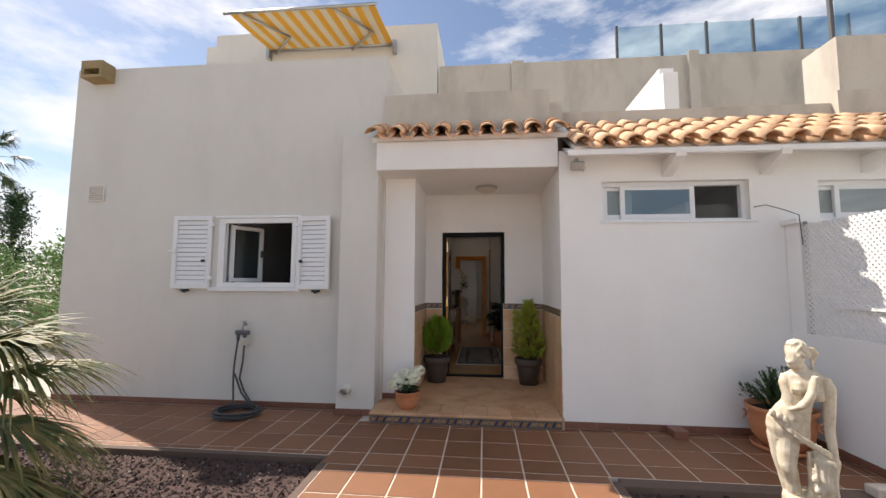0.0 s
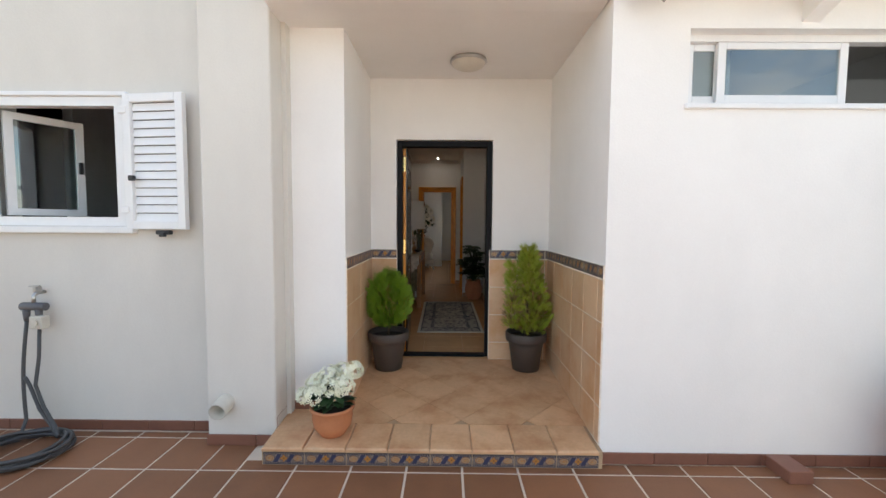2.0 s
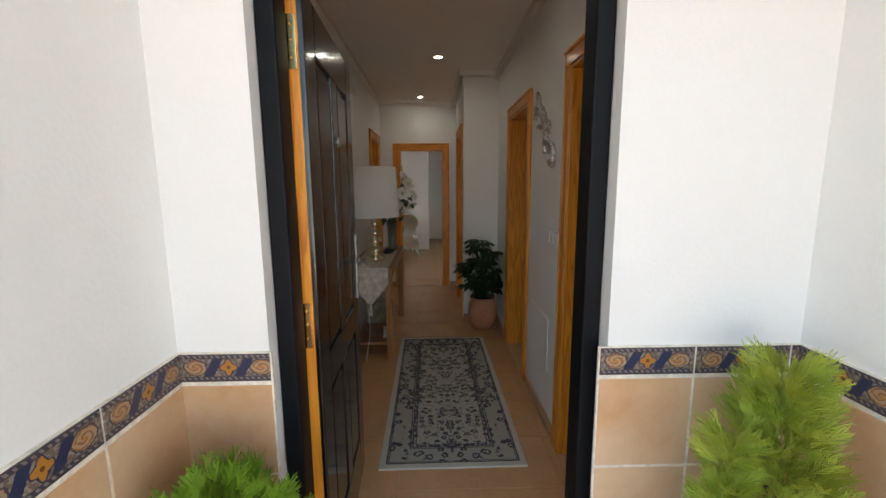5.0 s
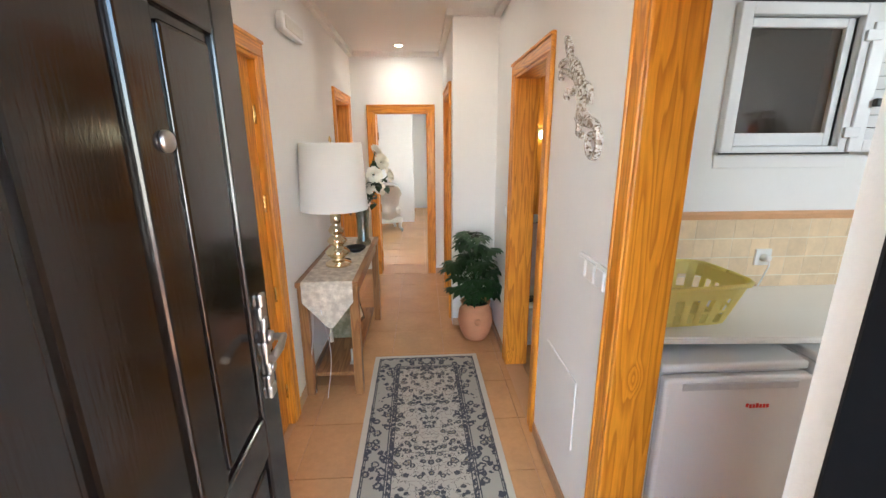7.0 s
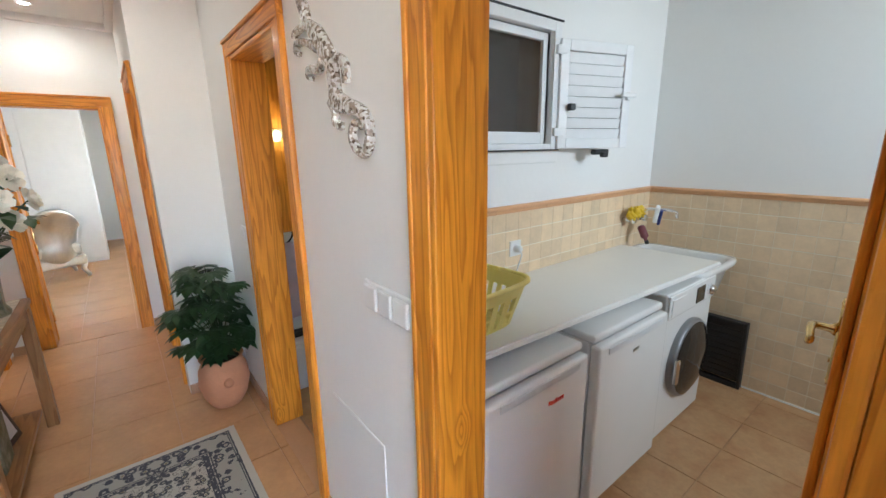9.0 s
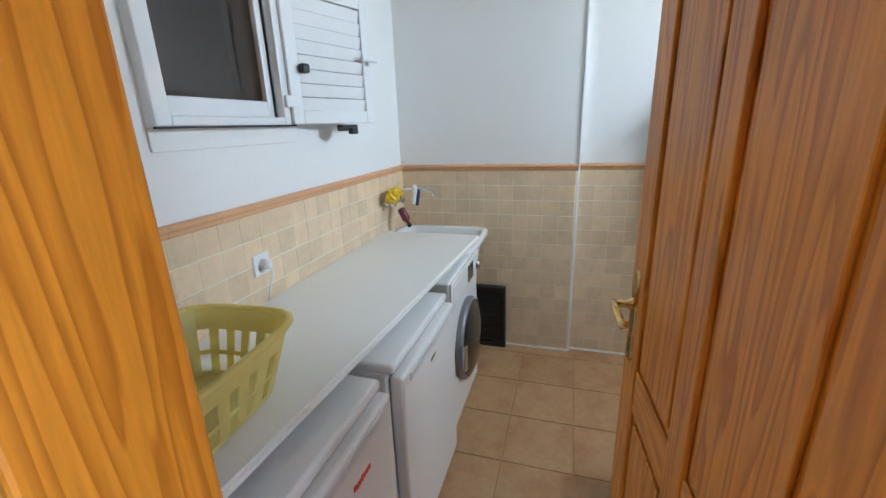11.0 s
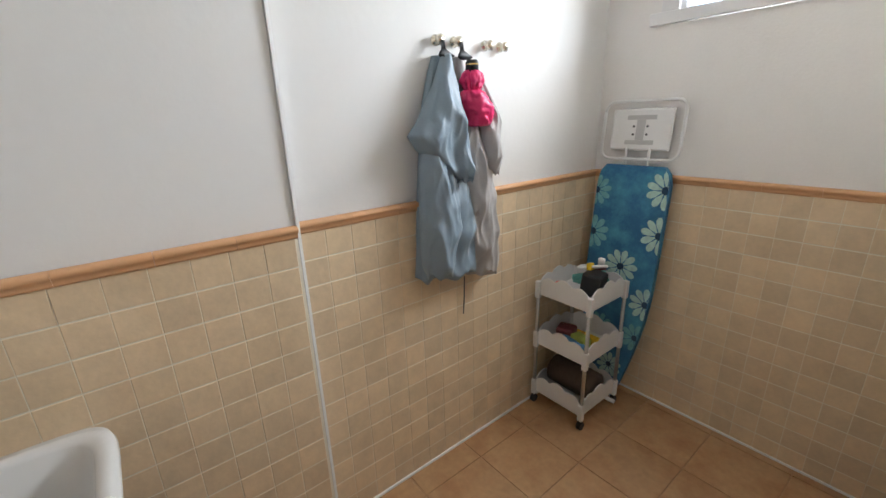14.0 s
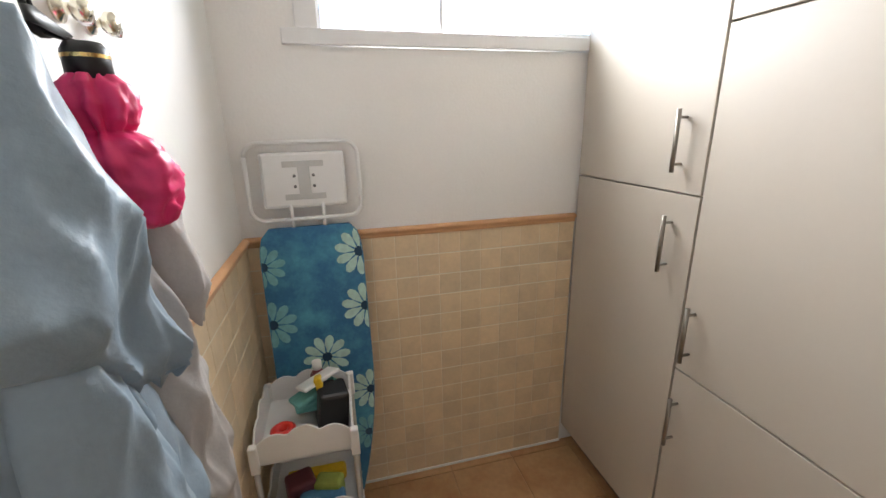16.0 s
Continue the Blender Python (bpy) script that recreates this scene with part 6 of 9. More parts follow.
for i in range(64):
    a, h = rr.uniform(0, 6.283), rr.uniform(0.40, 0.92)
    R = 0.19 * (1.15 - abs(h - 0.6) * 1.2) * rr.uniform(0.6, 1.05)
    c = Vector((R * math.cos(a), R * math.sin(a) * 0.85 - 0.02, h))
    tube(g, [(0, 0, 0.28), (c.x * 0.3, c.y * 0.3, h * 0.75), c], 0.004, 4)
    base = math.atan2(c.y, c.x)
    for k in range(8):
        t = base + (k - 3.5) * 0.55
        leaf(b, c, Vector((math.cos(t), math.sin(t), -0.1 + 0.25 * rr.random())), rr.uniform(0.085, 0.125), 0.046, 0.35)
part("foliage", b, LEAFD, ob, "hand-shaped dark green leaves")
part("stalk", g, LEAFD, ob)

ob = thing("emergency_light", pose(HX0 + 0.001, 9.33, 2.44), "white emergency light box on the hall wall", "light")
b = bmesh.new()
bbox(b, 0, 0.045, -0.20, 0.20, 0, 0.10, 0.012)
part("housing", b, WHITE_PL, ob)
b = bmesh.new()
bbox(b, 0.045, 0.055, -0.17, 0.17, 0.015, 0.085, 0.006)
part("lens", b, LGT, ob)
ob = thing("light_switch", pose(HX1 - 0.001, 7.955, 1.37), "ivory three-gang light switch on the hall wall", "switch")
b = bmesh.new()
bbox(b, -0.012, 0, -0.125, 0.125, -0.045, 0.045, 0.005)
part("plate", b, WHITE_PL, ob)
for i in range(3):
    b = bmesh.new()
    y = -0.08 + 0.08 * i
    bbox(b, -0.022, -0.010, y - 0.034, y + 0.034, -0.036, 0.036, 0.006)
    part("rocker", b, WHITE_PL, ob)
ob = thing("light_switch", pose(HX1 - 0.001, 9.55, 1.33), "white light switch beside the bathroom door", "switch")
b = bmesh.new()
bbox(b, -0.012, 0, -0.042, 0.042, -0.042, 0.042, 0.005)
part("plate", b, WHITE_PL, ob)
b = bmesh.new()
bbox(b, -0.018, -0.010, -0.03, 0.03, -0.03, 0.03, 0.004)
part("rocker", b, WHITE_PL, ob)
ob = thing("wall_hatch", pose(HX1, 8.225, 0.70), "white painted access cover flush in the hall wall", "hatch")
b = bmesh.new()
bbox(b, -0.006, 0.0, -0.195, 0.195, -0.165, 0.165, 0.002)
part("cover", b, PLASTER, ob)

# mosaic lizard ornament
def ribbon(b, pts, x0=-0.022, x1=0.0):
    """Flat rounded band on the wall through (y, z, half width)."""
    fine = []
    for i in range(len(pts) - 1):
        for k in range(6):
            t = k / 6
            p0, p1, p2, p3 = pts[max(0, i - 1)], pts[i], pts[i + 1], pts[min(len(pts) - 1, i + 2)]
            fine.append([0.5 * (2 * b1 + (c1 - a1) * t + (2 * a1 - 5 * b1 + 4 * c1 - d1) * t * t + (3 * b1 - a1 - 3 * c1 + d1) * t ** 3) for a1, b1, c1, d1 in zip(p0, p1, p2, p3)])
    fine.append(pts[-1])
    rows = []
    for i, (y, z, w) in enumerate(fine):
        q0, q1 = fine[max(0, i - 1)], fine[min(len(fine) - 1, i + 1)]
        dy, dz = q1[0] - q0[0], q1[1] - q0[1]
        L = math.hypot(dy, dz) or 1
        ny, nz = -dz / L, dy / L
        w = max(w, 0.003)
        rows.append([b.verts.new(p) for p in ((x1, y + ny * w, z + nz * w), (x0 * 0.6, y + ny * w, z + nz * w), (x0, y + ny * w * 0.6, z + nz * w * 0.6), (x0, y - ny * w * 0.6, z - nz * w * 0.6), (x0 * 0.6, y - ny * w, z - nz * w), (x1, y - ny * w, z - nz * w))])
    for r0, r1 in zip(rows, rows[1:]):
        for k in range(5):
            b.faces.new((r0[k], r0[k + 1], r1[k + 1], r1[k]))
    b.faces.new(rows[0])
    b.faces.new(rows[-1][::-1])


ob = thing("lizard_ornament", pose(HX1 - 0.001, 0, 0), "silver and white mirror-mosaic lizard hung on the hall wall", "wall ornament")
b = bmesh.new()
ribbon(b, [(8.395, 2.245, 0.006), (8.385, 2.222, 0.014), (8.362, 2.190, 0.022), (8.346, 2.154, 0.016), (8.290, 2.112, 0.030), (8.242, 2.066, 0.034), (8.204, 2.024, 0.032), (8.194, 1.989, 0.027), (8.190, 1.953, 0.029), (8.180, 1.920, 0.032), (8.117, 1.900, 0.022), (8.048, 1.882, 0.018), (8.008, 1.855, 0.015), (7.998, 1.823, 0.013), (8.008, 1.790, 0.012), (8.038, 1.771, 0.011), (8.075, 1.786, 0.010), (8.095, 1.816, 0.009), (8.083, 1.846, 0.008), (8.052, 1.856, 0.007), (8.026, 1.835, 0.004)])
part("body", b, MOSAIC, ob)
for pts in ([(8.345, 2.146, 0.012), (8.40, 2.156, 0.010), (8.455, 2.150, 0.012), (8.465, 2.135, 0.007)], [(8.300, 2.078, 0.014), (8.375, 2.108, 0.011), (8.445, 2.118, 0.011), (8.455, 2.095, 0.012), (8.435, 2.085, 0.006)], [(8.262, 2.036, 0.014), (8.300, 2.016, 0.012), (8.360, 2.030, 0.012), (8.372, 2.010, 0.010), (8.350, 1.998, 0.006)], [(8.190, 2.034, 0.016), (8.145, 2.024, 0.012), (8.117, 2.000, 0.015), (8.116, 1.958, 0.013)], [(8.225, 1.922, 0.015), (8.200, 1.890, 0.012), (8.200, 1.860, 0.012), (8.160, 1.848, 0.012)]):
    b = bmesh.new()
    ribbon(b, pts, -0.018)
    part("leg", b, MOSAIC, ob)

for x, y in ((1.22, 9.56), (1.01, 11.25), (1.14, 7.9)):
    ob = thing("ceiling_spot", pose(x, y, CZ), "small recessed ceiling spotlight, lit", "ceiling light", group="hall ceiling spots")
    b = bmesh.new()
    lathe(b, [(0.045, 0.0), (0.045, -0.006), (0.032, -0.008), (0.03, -0.002)], 18, caps=False)
    part("ring", b, CHROME, ob)
    b = bmesh.new()
    lathe(b, [(0.001, -0.004), (0.03, -0.003)], 16, caps=False)
    part("bulb", b, PLUG, ob)
    lamp = new("spot_light", bpy.data.lights.new("spot_light", "SPOT"))
    lamp.data.energy, lamp.data.spot_size, lamp.data.spot_blend, lamp.data.color, lamp.data.shadow_soft_size = SPOT_W, radians(120), 0.8, (1.0, 0.86, 0.68), 0.03
    lamp.matrix_basis = pose(x, y, CZ - 0.015)

# skirting tiles in the hall
b = bmesh.new()
for x0, x1, y0, y1 in ((HX1 - 0.009, HX1, 7.827, 8.573), (HX1 - 0.009, HX1, 9.427, JY), (JX, HX1 - 0.009, JY - 0.009, JY), (HX0, HX0 + 0.009, 8.832, 10.538), (HX0, HX0 + 0.009, 6.93, 7.898), (HX0 + 0.009, 0.598, FY - 0.009, FY), (1.392, JX, FY - 0.009, FY)):
    box(b, x0, x1, y0, y1, F, F + 0.07)
struct("baseboard", b, mat("skirting_tile", (0.46, 0.27, 0.15), 0.4, var=0.1), "tan ceramic skirting along the hall walls", "skirting")


def panel_door(m, w, h, label, hz=1.0, handle=True, knuckle=-0.006):
    """Panelled pine leaf: hinge edge at the origin, along +x, faces at y 0 and y 0.036."""
    ob = thing("door", m, label, "door")
    b = bmesh.new()
    bbox(b, 0.0, w, 0.008, 0.028, 0, h, 0.003)
    part("core", b, PINE, ob)
    s, mid = 0.11, 0.82
    for y0, y1 in ((0.0, 0.008), (0.028, 0.036)):
        for nm, x0, x1, z0, z1, mm in (("stile", 0, s, 0, h, PINE), ("stile", w - s, w, 0, h, PINE), ("stile", w / 2 - 0.04, w / 2 + 0.04, 0.2, h - 0.12, PINE), ("rail", s, w - s, 0, 0.2, PINE_X), ("rail", s, w - s, h - 0.12, h, PINE_X), ("rail", s, w - s, mid, mid + 0.12, PINE_X)):
            if nm == "rail" and z0 == mid:
                for xa, xb in ((s, w / 2 - 0.04), (w / 2 + 0.04, w - s)):
                    b = bmesh.new()
                    bbox(b, xa, xb, y0 - (0.002 if y0 == 0 else -0.002), y1, z0, z1, 0.003)
                    part(nm, b, mm, ob)
                continue
            b = bmesh.new()
            bbox(b, x0, x1, min(y0, y1) - (0.004 if y0 == 0 else 0), max(y0, y1) + (0.004 if y0 else 0), z0, z1, 0.004)
            part(nm, b, mm, ob)
        for xa, xb in ((s + 0.02, w / 2 - 0.06), (w / 2 + 0.06, w - s - 0.02)):
            for za, zb in ((0.22, mid - 0.02), (mid + 0.14, h - 0.14)):
                b = bmesh.new()
                bbox(b, xa, xb, y0, y1, za, zb, 0.0035)
                part("panel", b, PINE, ob)
    if handle:
        for sy, y in ((-1, -0.004), (1, 0.040)):
            f = y + sy * 0.006
            b = bmesh.new()
            # plate with waisted outline and a domed centre
            out = []
            for k in range(33):
                t = k / 32
                out.append((0.017 + 0.007 * abs(math.cos(math.pi * 2 * t)) ** 1.5 - 0.016 * (abs(2 * t - 1) ** 14), hz - 0.16 + 0.25 * t))
            ring_o = [(w - 0.055 + p, z) for p, z in out] + [(w - 0.055 - p, z) for p, z in out[::-1]]
            va = [b.verts.new((x, y, z)) for x, z in ring_o]
            vb = [b.verts.new((w - 0.055 + (x - w + 0.055) * 0.86, f, hz - 0.035 + (z - hz + 0.035) * 0.98)) for x, z in ring_o]
            for k in range(len(ring_o)):
                b.faces.new((va[k], va[(k + 1) % len(va)], vb[(k + 1) % len(va)], vb[k])).smooth = True
            b.faces.new(vb)
            lathe(b, [(0.019, 0), (0.017, 0.006), (0.011, 0.012), (0.009, 0.045)], 14, Matrix.Translation((w - 0.055, f, hz)) @ Matrix.Rotation(radians(-90 * sy), 4, "X"))
            tube(b, [(w - 0.050, y + sy * 0.050, hz), (w - 0.075, y + sy * 0.056, hz + 0.004), (w - 0.105, y + sy * 0.055, hz + 0.002), (w - 0.135, y + sy * 0.052, hz - 0.008), (w - 0.158, y + sy * 0.052, hz - 0.012), (w - 0.170, y + sy * 0.050, hz - 0.004), (w - 0.166, y + sy * 0.050, hz + 0.004)], 0.0095, 10)
            lathe(b, [(0.006, 0), (0.007, 0.004)], 8, Matrix.Translation((w - 0.055, f, hz - 0.09)) @ Matrix.Rotation(radians(-90 * sy), 4, "X"))
            for z in (hz - 0.145, hz + 0.075):
                lathe(b, [(0.004, 0), (0.002, 0.002)], 8, Matrix.Translation((w - 0.055, f, z)) @ Matrix.Rotation(radians(-90 * sy), 4, "X"))
            part("handle", b, BRASS, ob, "polished brass lever handle on a waisted plate")
        b = bmesh.new()
        bbox(b, w - 0.001, w + 0.0015, 0.008, 0.028, hz - 0.11, hz + 0.05, 0.001)
        part("lock_plate", b, BRASS, ob)
        for z in (0.18, 0.78, 1.28, h - 0.3):
            b = bmesh.new()
            tube(b, [(-0.004, knuckle, z), (-0.004, knuckle, z + 0.09)], 0.007, 8)
            bbox(b, 0.001, 0.012, knuckle - 0.0015, knuckle + 0.0015, z + 0.004, z + 0.086, 0.001)
            part("hinge", b, BRASS, ob)
    return ob


panel_door(Matrix.Translation((2.012, 7.058, F + 0.008)) @ pose(0, 0, 0, 0, 0, 5.4), 0.805, 2.02, "varnished orange pine panelled door standing open into the laundry", 1.10)
panel_door(Matrix.Translation((HX0 - 0.06, 8.722, F + 0.008)) @ pose(0, 0, 0, 0, 0, -90), 0.722, 2.02, "varnished pine panelled door, closed, beside the entrance", knuckle=0.046)
panel_door(Matrix.Translation((HX0 - 0.15, 11.3, F + 0.008)) @ pose(0, 0, 0, 0, 0, -125), 0.66, 2.02, "varnished pine panelled door standing ajar off the corridor")
panel_door(Matrix.Translation((JX + 0.06, 10.96, F + 0.008)) @ pose(0, 0, 0, 0, 0, -90), 0.66, 2.02, "varnished pine panelled door, closed, in the corridor")
panel_door(Matrix.Translation((0.705, FY + 0.13, F + 0.008)) @ pose(0, 0, 0, 0, 0, 97), 0.58, 1.95, "varnished pine panelled door standing open into the far room")

# bathroom seen through the doorway
ob = thing("mirror_cabinet", pose(2.48, 9.818, 1.37), "pine bathroom cabinet with a mirror", "cabinet")
b = bmesh.new()
bbox(b, -0.43, 0.40, -0.10, 0, -0.10, 1.2, 0.005)
part("body", b, PINE, ob)
b = bmesh.new()
box(b, -0.22, 0.22, -0.106, -0.101, 0.08, 0.72)
part("mirror", b, MIRROR, ob)
ob = thing("wall_lamp", pose(2.115, 9.706, 1.86), "small lit bathroom wall lamp with glass shades", "lamp")
b = bmesh.new()
bbox(b, -0.06, 0.14, 0, 0.012, 0.02, 0.06, 0.005)
part("bracket", b, BRASS, ob)
for x in (0.0, 0.09):
    b = bmesh.new()
    lathe(b, [(0.018, -0.02), (0.032, 0.0), (0.038, 0.05)], 14, Matrix.Translation((x, -0.05, 0.0)), caps=False)
    part("shade", b, FROST, ob)
    b = bmesh.new()
    lathe(b, [(0.004, -0.015), (0.02, 0.01), (0.015, 0.035), (0.003, 0.045)], 12, Matrix.Translation((x, -0.05, 0.0)))
    part("bulb", b, BULB, ob)
lamp = new("bath_light", bpy.data.lights.new("bath_light", "POINT"))
lamp.data.energy, lamp.data.color, lamp.data.shadow_soft_size = BATH_W, (1.0, 0.78, 0.50), 0.05
lamp.matrix_basis = pose(2.20, 9.56, 1.90)
ob = thing("towel_ring", pose(2.115, 9.818, 1.33), "dark metal towel ring with a pink hand towel", "towel ring")
b = bmesh.new()
tube(b, [(0.075 * math.sin(a), -0.035, -0.075 + 0.075 * math.cos(a)) for a in [i * 0.3491 for i in range(19)]], 0.006, 6)
bbox(b, -0.018, 0.018, -0.04, 0, -0.012, 0.03, 0.004)
part("ring", b, BLACK, ob)
ob = thing("hand_towel", pose(2.130, 9.775, 1.19), "soft pink hand towel hanging from a ring", "towel")
b = bmesh.new()
rows = []
for j in range(9):
    z = -0.53 * j / 8
    w = 0.05 + 0.055 * min(1, j / 3)
    rows.append([b.verts.new((w * math.sin(a) + 0.006 * math.sin(5 * a + j), 0.018 * math.cos(a) * (1 + 0.5 * math.sin(4 * a)), z)) for a in [k * 6.2832 / 18 for k in range(18)]])
for r0, r1 in zip(rows, rows[1:]):
    for k in range(18):
        f = b.faces.new((r0[k], r0[(k + 1) % 18], r1[(k + 1) % 18], r1[k]))
        f.smooth = True
b.faces.new(rows[0])
b.faces.new(rows[-1][::-1])
part("cloth", b, TOWEL, ob)
ob = thing("waste_bin", pose(2.12, 9.69, F), "white plastic bathroom bin with a lid", "bin")
b = bmesh.new()
bbox(b, -0.085, 0.085, -0.085, 0.085, 0, 0.33, 0.02)
part("body", b, WHITE_PL, ob)
b = bmesh.new()
bbox(b, -0.095, 0.095, -0.095, 0.095, 0.33, 0.37, 0.015)
part("lid", b, WHITE_PL, ob)
b = bmesh.new()
bbox(b, -0.06, 0.07, -0.05, 0.03, 0.37, 0.405, 0.01)
part("black_box", b, BLACKP, ob)

# far room
ob = thing("wardrobe", pose(0.42, 15.1, F), "tall plain white wardrobe in the far room", "wardrobe")
b = bmesh.new()
bbox(b, -0.7, 0.63, 0, 0.6, 0, 2.4, 0.004)
part("body", b, WHITE_AL, ob)
for x in (-0.7, -0.035):
    b = bmesh.new()
    bbox(b, x + 0.005, x + 0.66, -0.022, -0.002, 0.06, 2.38, 0.004)
    part("door", b, WHITE_AL, ob)
ob = thing("armchair", pose(0.52, 14.3, F, 0, 0, 200), "silver-leafed baroque tub armchair by the wardrobe", "chair")
b = bmesh.new()
bbox(b, -0.25, 0.25, -0.26, 0.22, 0.30, 0.46, 0.04, None, 3)
part("seat", b, SILVER, ob)
b = bmesh.new()
bbox(b, -0.27, 0.27, -0.27, 0.25, 0.17, 0.30, 0.025, None, 2)
part("seat_frame", b, SILVER, ob)
b = bmesh.new()
rows = []
for k in range(25):
    a = math.pi * k / 24
    top = 0.64 + 0.28 * math.sin(a) ** 2
    x, y = 0.30 * math.cos(a), -0.20 + 0.50 * math.sin(a) ** 0.8
    rows.append([b.verts.new((x * f, -0.2 + (y + 0.2) * f, z)) for f, z in ((0.86, 0.20), (1.0, 0.30), (0.94, 0.45), (1.04, top - 0.06), (1.14, top - 0.01), (1.10, top + 0.03), (0.96, top + 0.02), (0.86, top - 0.06), (0.82, 0.45))])
for r0, r1 in zip(rows, rows[1:]):
    for k in range(8):
        b.faces.new((r0[k], r0[k + 1], r1[k + 1], r1[k])).smooth = True
b.faces.new(rows[0])
b.faces.new(rows[-1][::-1])
part("backrest", b, SILVER, ob)
for x in (-0.30, 0.30):
    b = bmesh.new()
    lathe(b, [(0.012, -0.055), (0.05, -0.05), (0.055, 0.0), (0.05, 0.05), (0.012, 0.055)], 16, Matrix.Translation((x, -0.22, 0.64)) @ Matrix.Rotation(radians(90), 4, "X"))
    part("arm_scroll", b, SILVER, ob)
for x in (-0.23, 0.23):
    for y in (-0.22, 0.20):
        b = bmesh.new()
        tube(b, [(x * 1.12, y * 1.1, 0.0), (x * 1.14, y * 1.12, 0.03), (x * 0.98, y * 0.98, 0.10), (x * 1.05, y * 1.05, 0.18)], 0.018, 10, 0.034)
        part("leg", b, SILVER, ob)


# ---- laundry ----
ob = thing("worktop", Matrix(), "plain white worktop laid over the laundry appliances", "worktop")
b = bmesh.new()
v = [(1.99, 7.945), (4.06, 7.845), (4.06, LY1 - 0.008), (1.99, LY1 - 0.008)]
lo = [b.verts.new((x, y, 1.077)) for x, y in v]
hi = [b.verts.new((x, y, 1.105)) for x, y in v]
b.faces.new(lo[::-1])
b.faces.new(hi)
for i in range(4):
    b.faces.new((lo[i], lo[(i + 1) % 4], hi[(i + 1) % 4], hi[i]))
bmesh.ops.bevel(b, geom=b.edges[:], offset=0.007, segments=3, affect="EDGES")
part("board", b, COUNTER, ob)

ob = thing("laundry_sink", pose(4.085, 8.16, 0), "white ceramic laundry sink partly covered by the worktop", "sink")
b = bmesh.new()
def ring(hx, hy, z):
    return [b.verts.new((0.01 + hx * math.copysign(abs(math.cos(a)) ** 0.28, math.cos(a)), -0.005 + hy * math.copysign(abs(math.sin(a)) ** 0.28, math.sin(a)), z)) for a in [(k + 0.5) * 6.2832 / 40 for k in range(40)]]


rims = [ring(0.16, 0.18, 0.80), ring(0.23, 0.25, 0.86), ring(0.26, 0.275, 1.00), ring(0.30, 0.31, 1.035), ring(0.31, 0.315, 1.055), ring(0.305, 0.31, 1.072), ring(0.275, 0.28, 1.072), ring(0.262, 0.268, 1.06), ring(0.22, 0.235, 0.88), ring(0.15, 0.17, 0.83)]
for r0, r1 in zip(rims, rims[1:]):
    for k in range(40):
        b.faces.new((r0[k], r0[(k + 1) % 40], r1[(k + 1) % 40], r1[k])).smooth = True
b.faces.new(rims[0][::-1])
b.faces.new(rims[-1])
part("basin", b, APPL, ob)
b = bmesh.new()
for x in (-0.20, 0.22):
    bbox(b, x * 0.5 - 0.03, x * 0.5 + 0.03, -0.1, 0.2, F, 0.81, 0.005)
part("support", b, PLASTER, ob)
ob = thing("sink_tap", pose(4.12, LY1 - 0.008, 1.29), "chrome wall tap with a swivel spout, cloths hung on it", "tap")
b = bmesh.new()
tube(b, [(-0.08, -0.05, 0), (0.08, -0.05, 0)], 0.02, 10)
for x in (-0.075, 0.075):
    tube(b, [(x, 0, 0), (x, -0.05, 0)], 0.014, 8)
    lathe(b, [(0.024, 0), (0.026, 0.02), (0.02, 0.035)], 12, Matrix.Translation((x, -0.06, 0)) @ Matrix.Rotation(radians(90), 4, "X"))
tube(b, [(0, -0.05, 0), (0.0, -0.07, 0.05), (0.01, -0.14, 0.075), (0.02, -0.27, 0.078), (0.022, -0.31, 0.065), (0.022, -0.315, 0.03)], 0.010, 10)
part("tap", b, CHROME, ob)
ob = thing("rubber_gloves", pose(4.12, LY1 - 0.008, 1.29), "crumpled yellow rubber gloves hung over the tap", "gloves")
for q, c in enumerate(((-0.08, -0.075, 0.045), (-0.02, -0.08, 0.05))):
    b = bmesh.new()
    bmesh.ops.create_icosphere(b, subdivisions=4, radius=0.042)
    for v in b.verts:
        d = v.co.normalized()
        k = 1 + 0.22 * math.sin(5 * d.x + 4 * d.z + q) + 0.16 * math.sin(9 * d.y - 7 * d.z + 2 * q) + 0.10 * math.sin(17 * d.x + 13 * d.y)
        v.co = Vector(c) + Vector((v.co.x * k, v.co.y * k * 0.8, v.co.z * k * 0.95))
    for f in b.faces:
        f.smooth = True
    part("glove", b, YCLOTH, ob)
ob = thing("scrubbing_brush", pose(4.13, LY1 - 0.20, 1.30, 12, 8, -65), "white and navy scrubbing brush on the tap spout", "brush")
b = bmesh.new()
bbox(b, -0.022, 0.005, -0.035, 0.035, -0.02, 0.09, 0.008)
part("bristles", b, WHITE_PL, ob)
b = bmesh.new()
bbox(b, 0.006, 0.026, -0.032, 0.032, -0.03, 0.075, 0.008)
part("back", b, NAVY, ob)
ob = thing("soap_bottle", pose(4.11, LY1 - 0.13, 1.20, 150, 10, 0), "small maroon bottle hanging at the tap", "bottle")
b = bmesh.new()
lathe(b, [(0.02, -0.05), (0.026, -0.04), (0.026, 0.03), (0.012, 0.045), (0.012, 0.06)], 12)
part("bottle", b, MAROON, ob)
b = bmesh.new()
lathe(b, [(0.014, 0.06), (0.014, 0.08), (0.006, 0.085)], 10)
part("cap", b, BLACKP, ob)


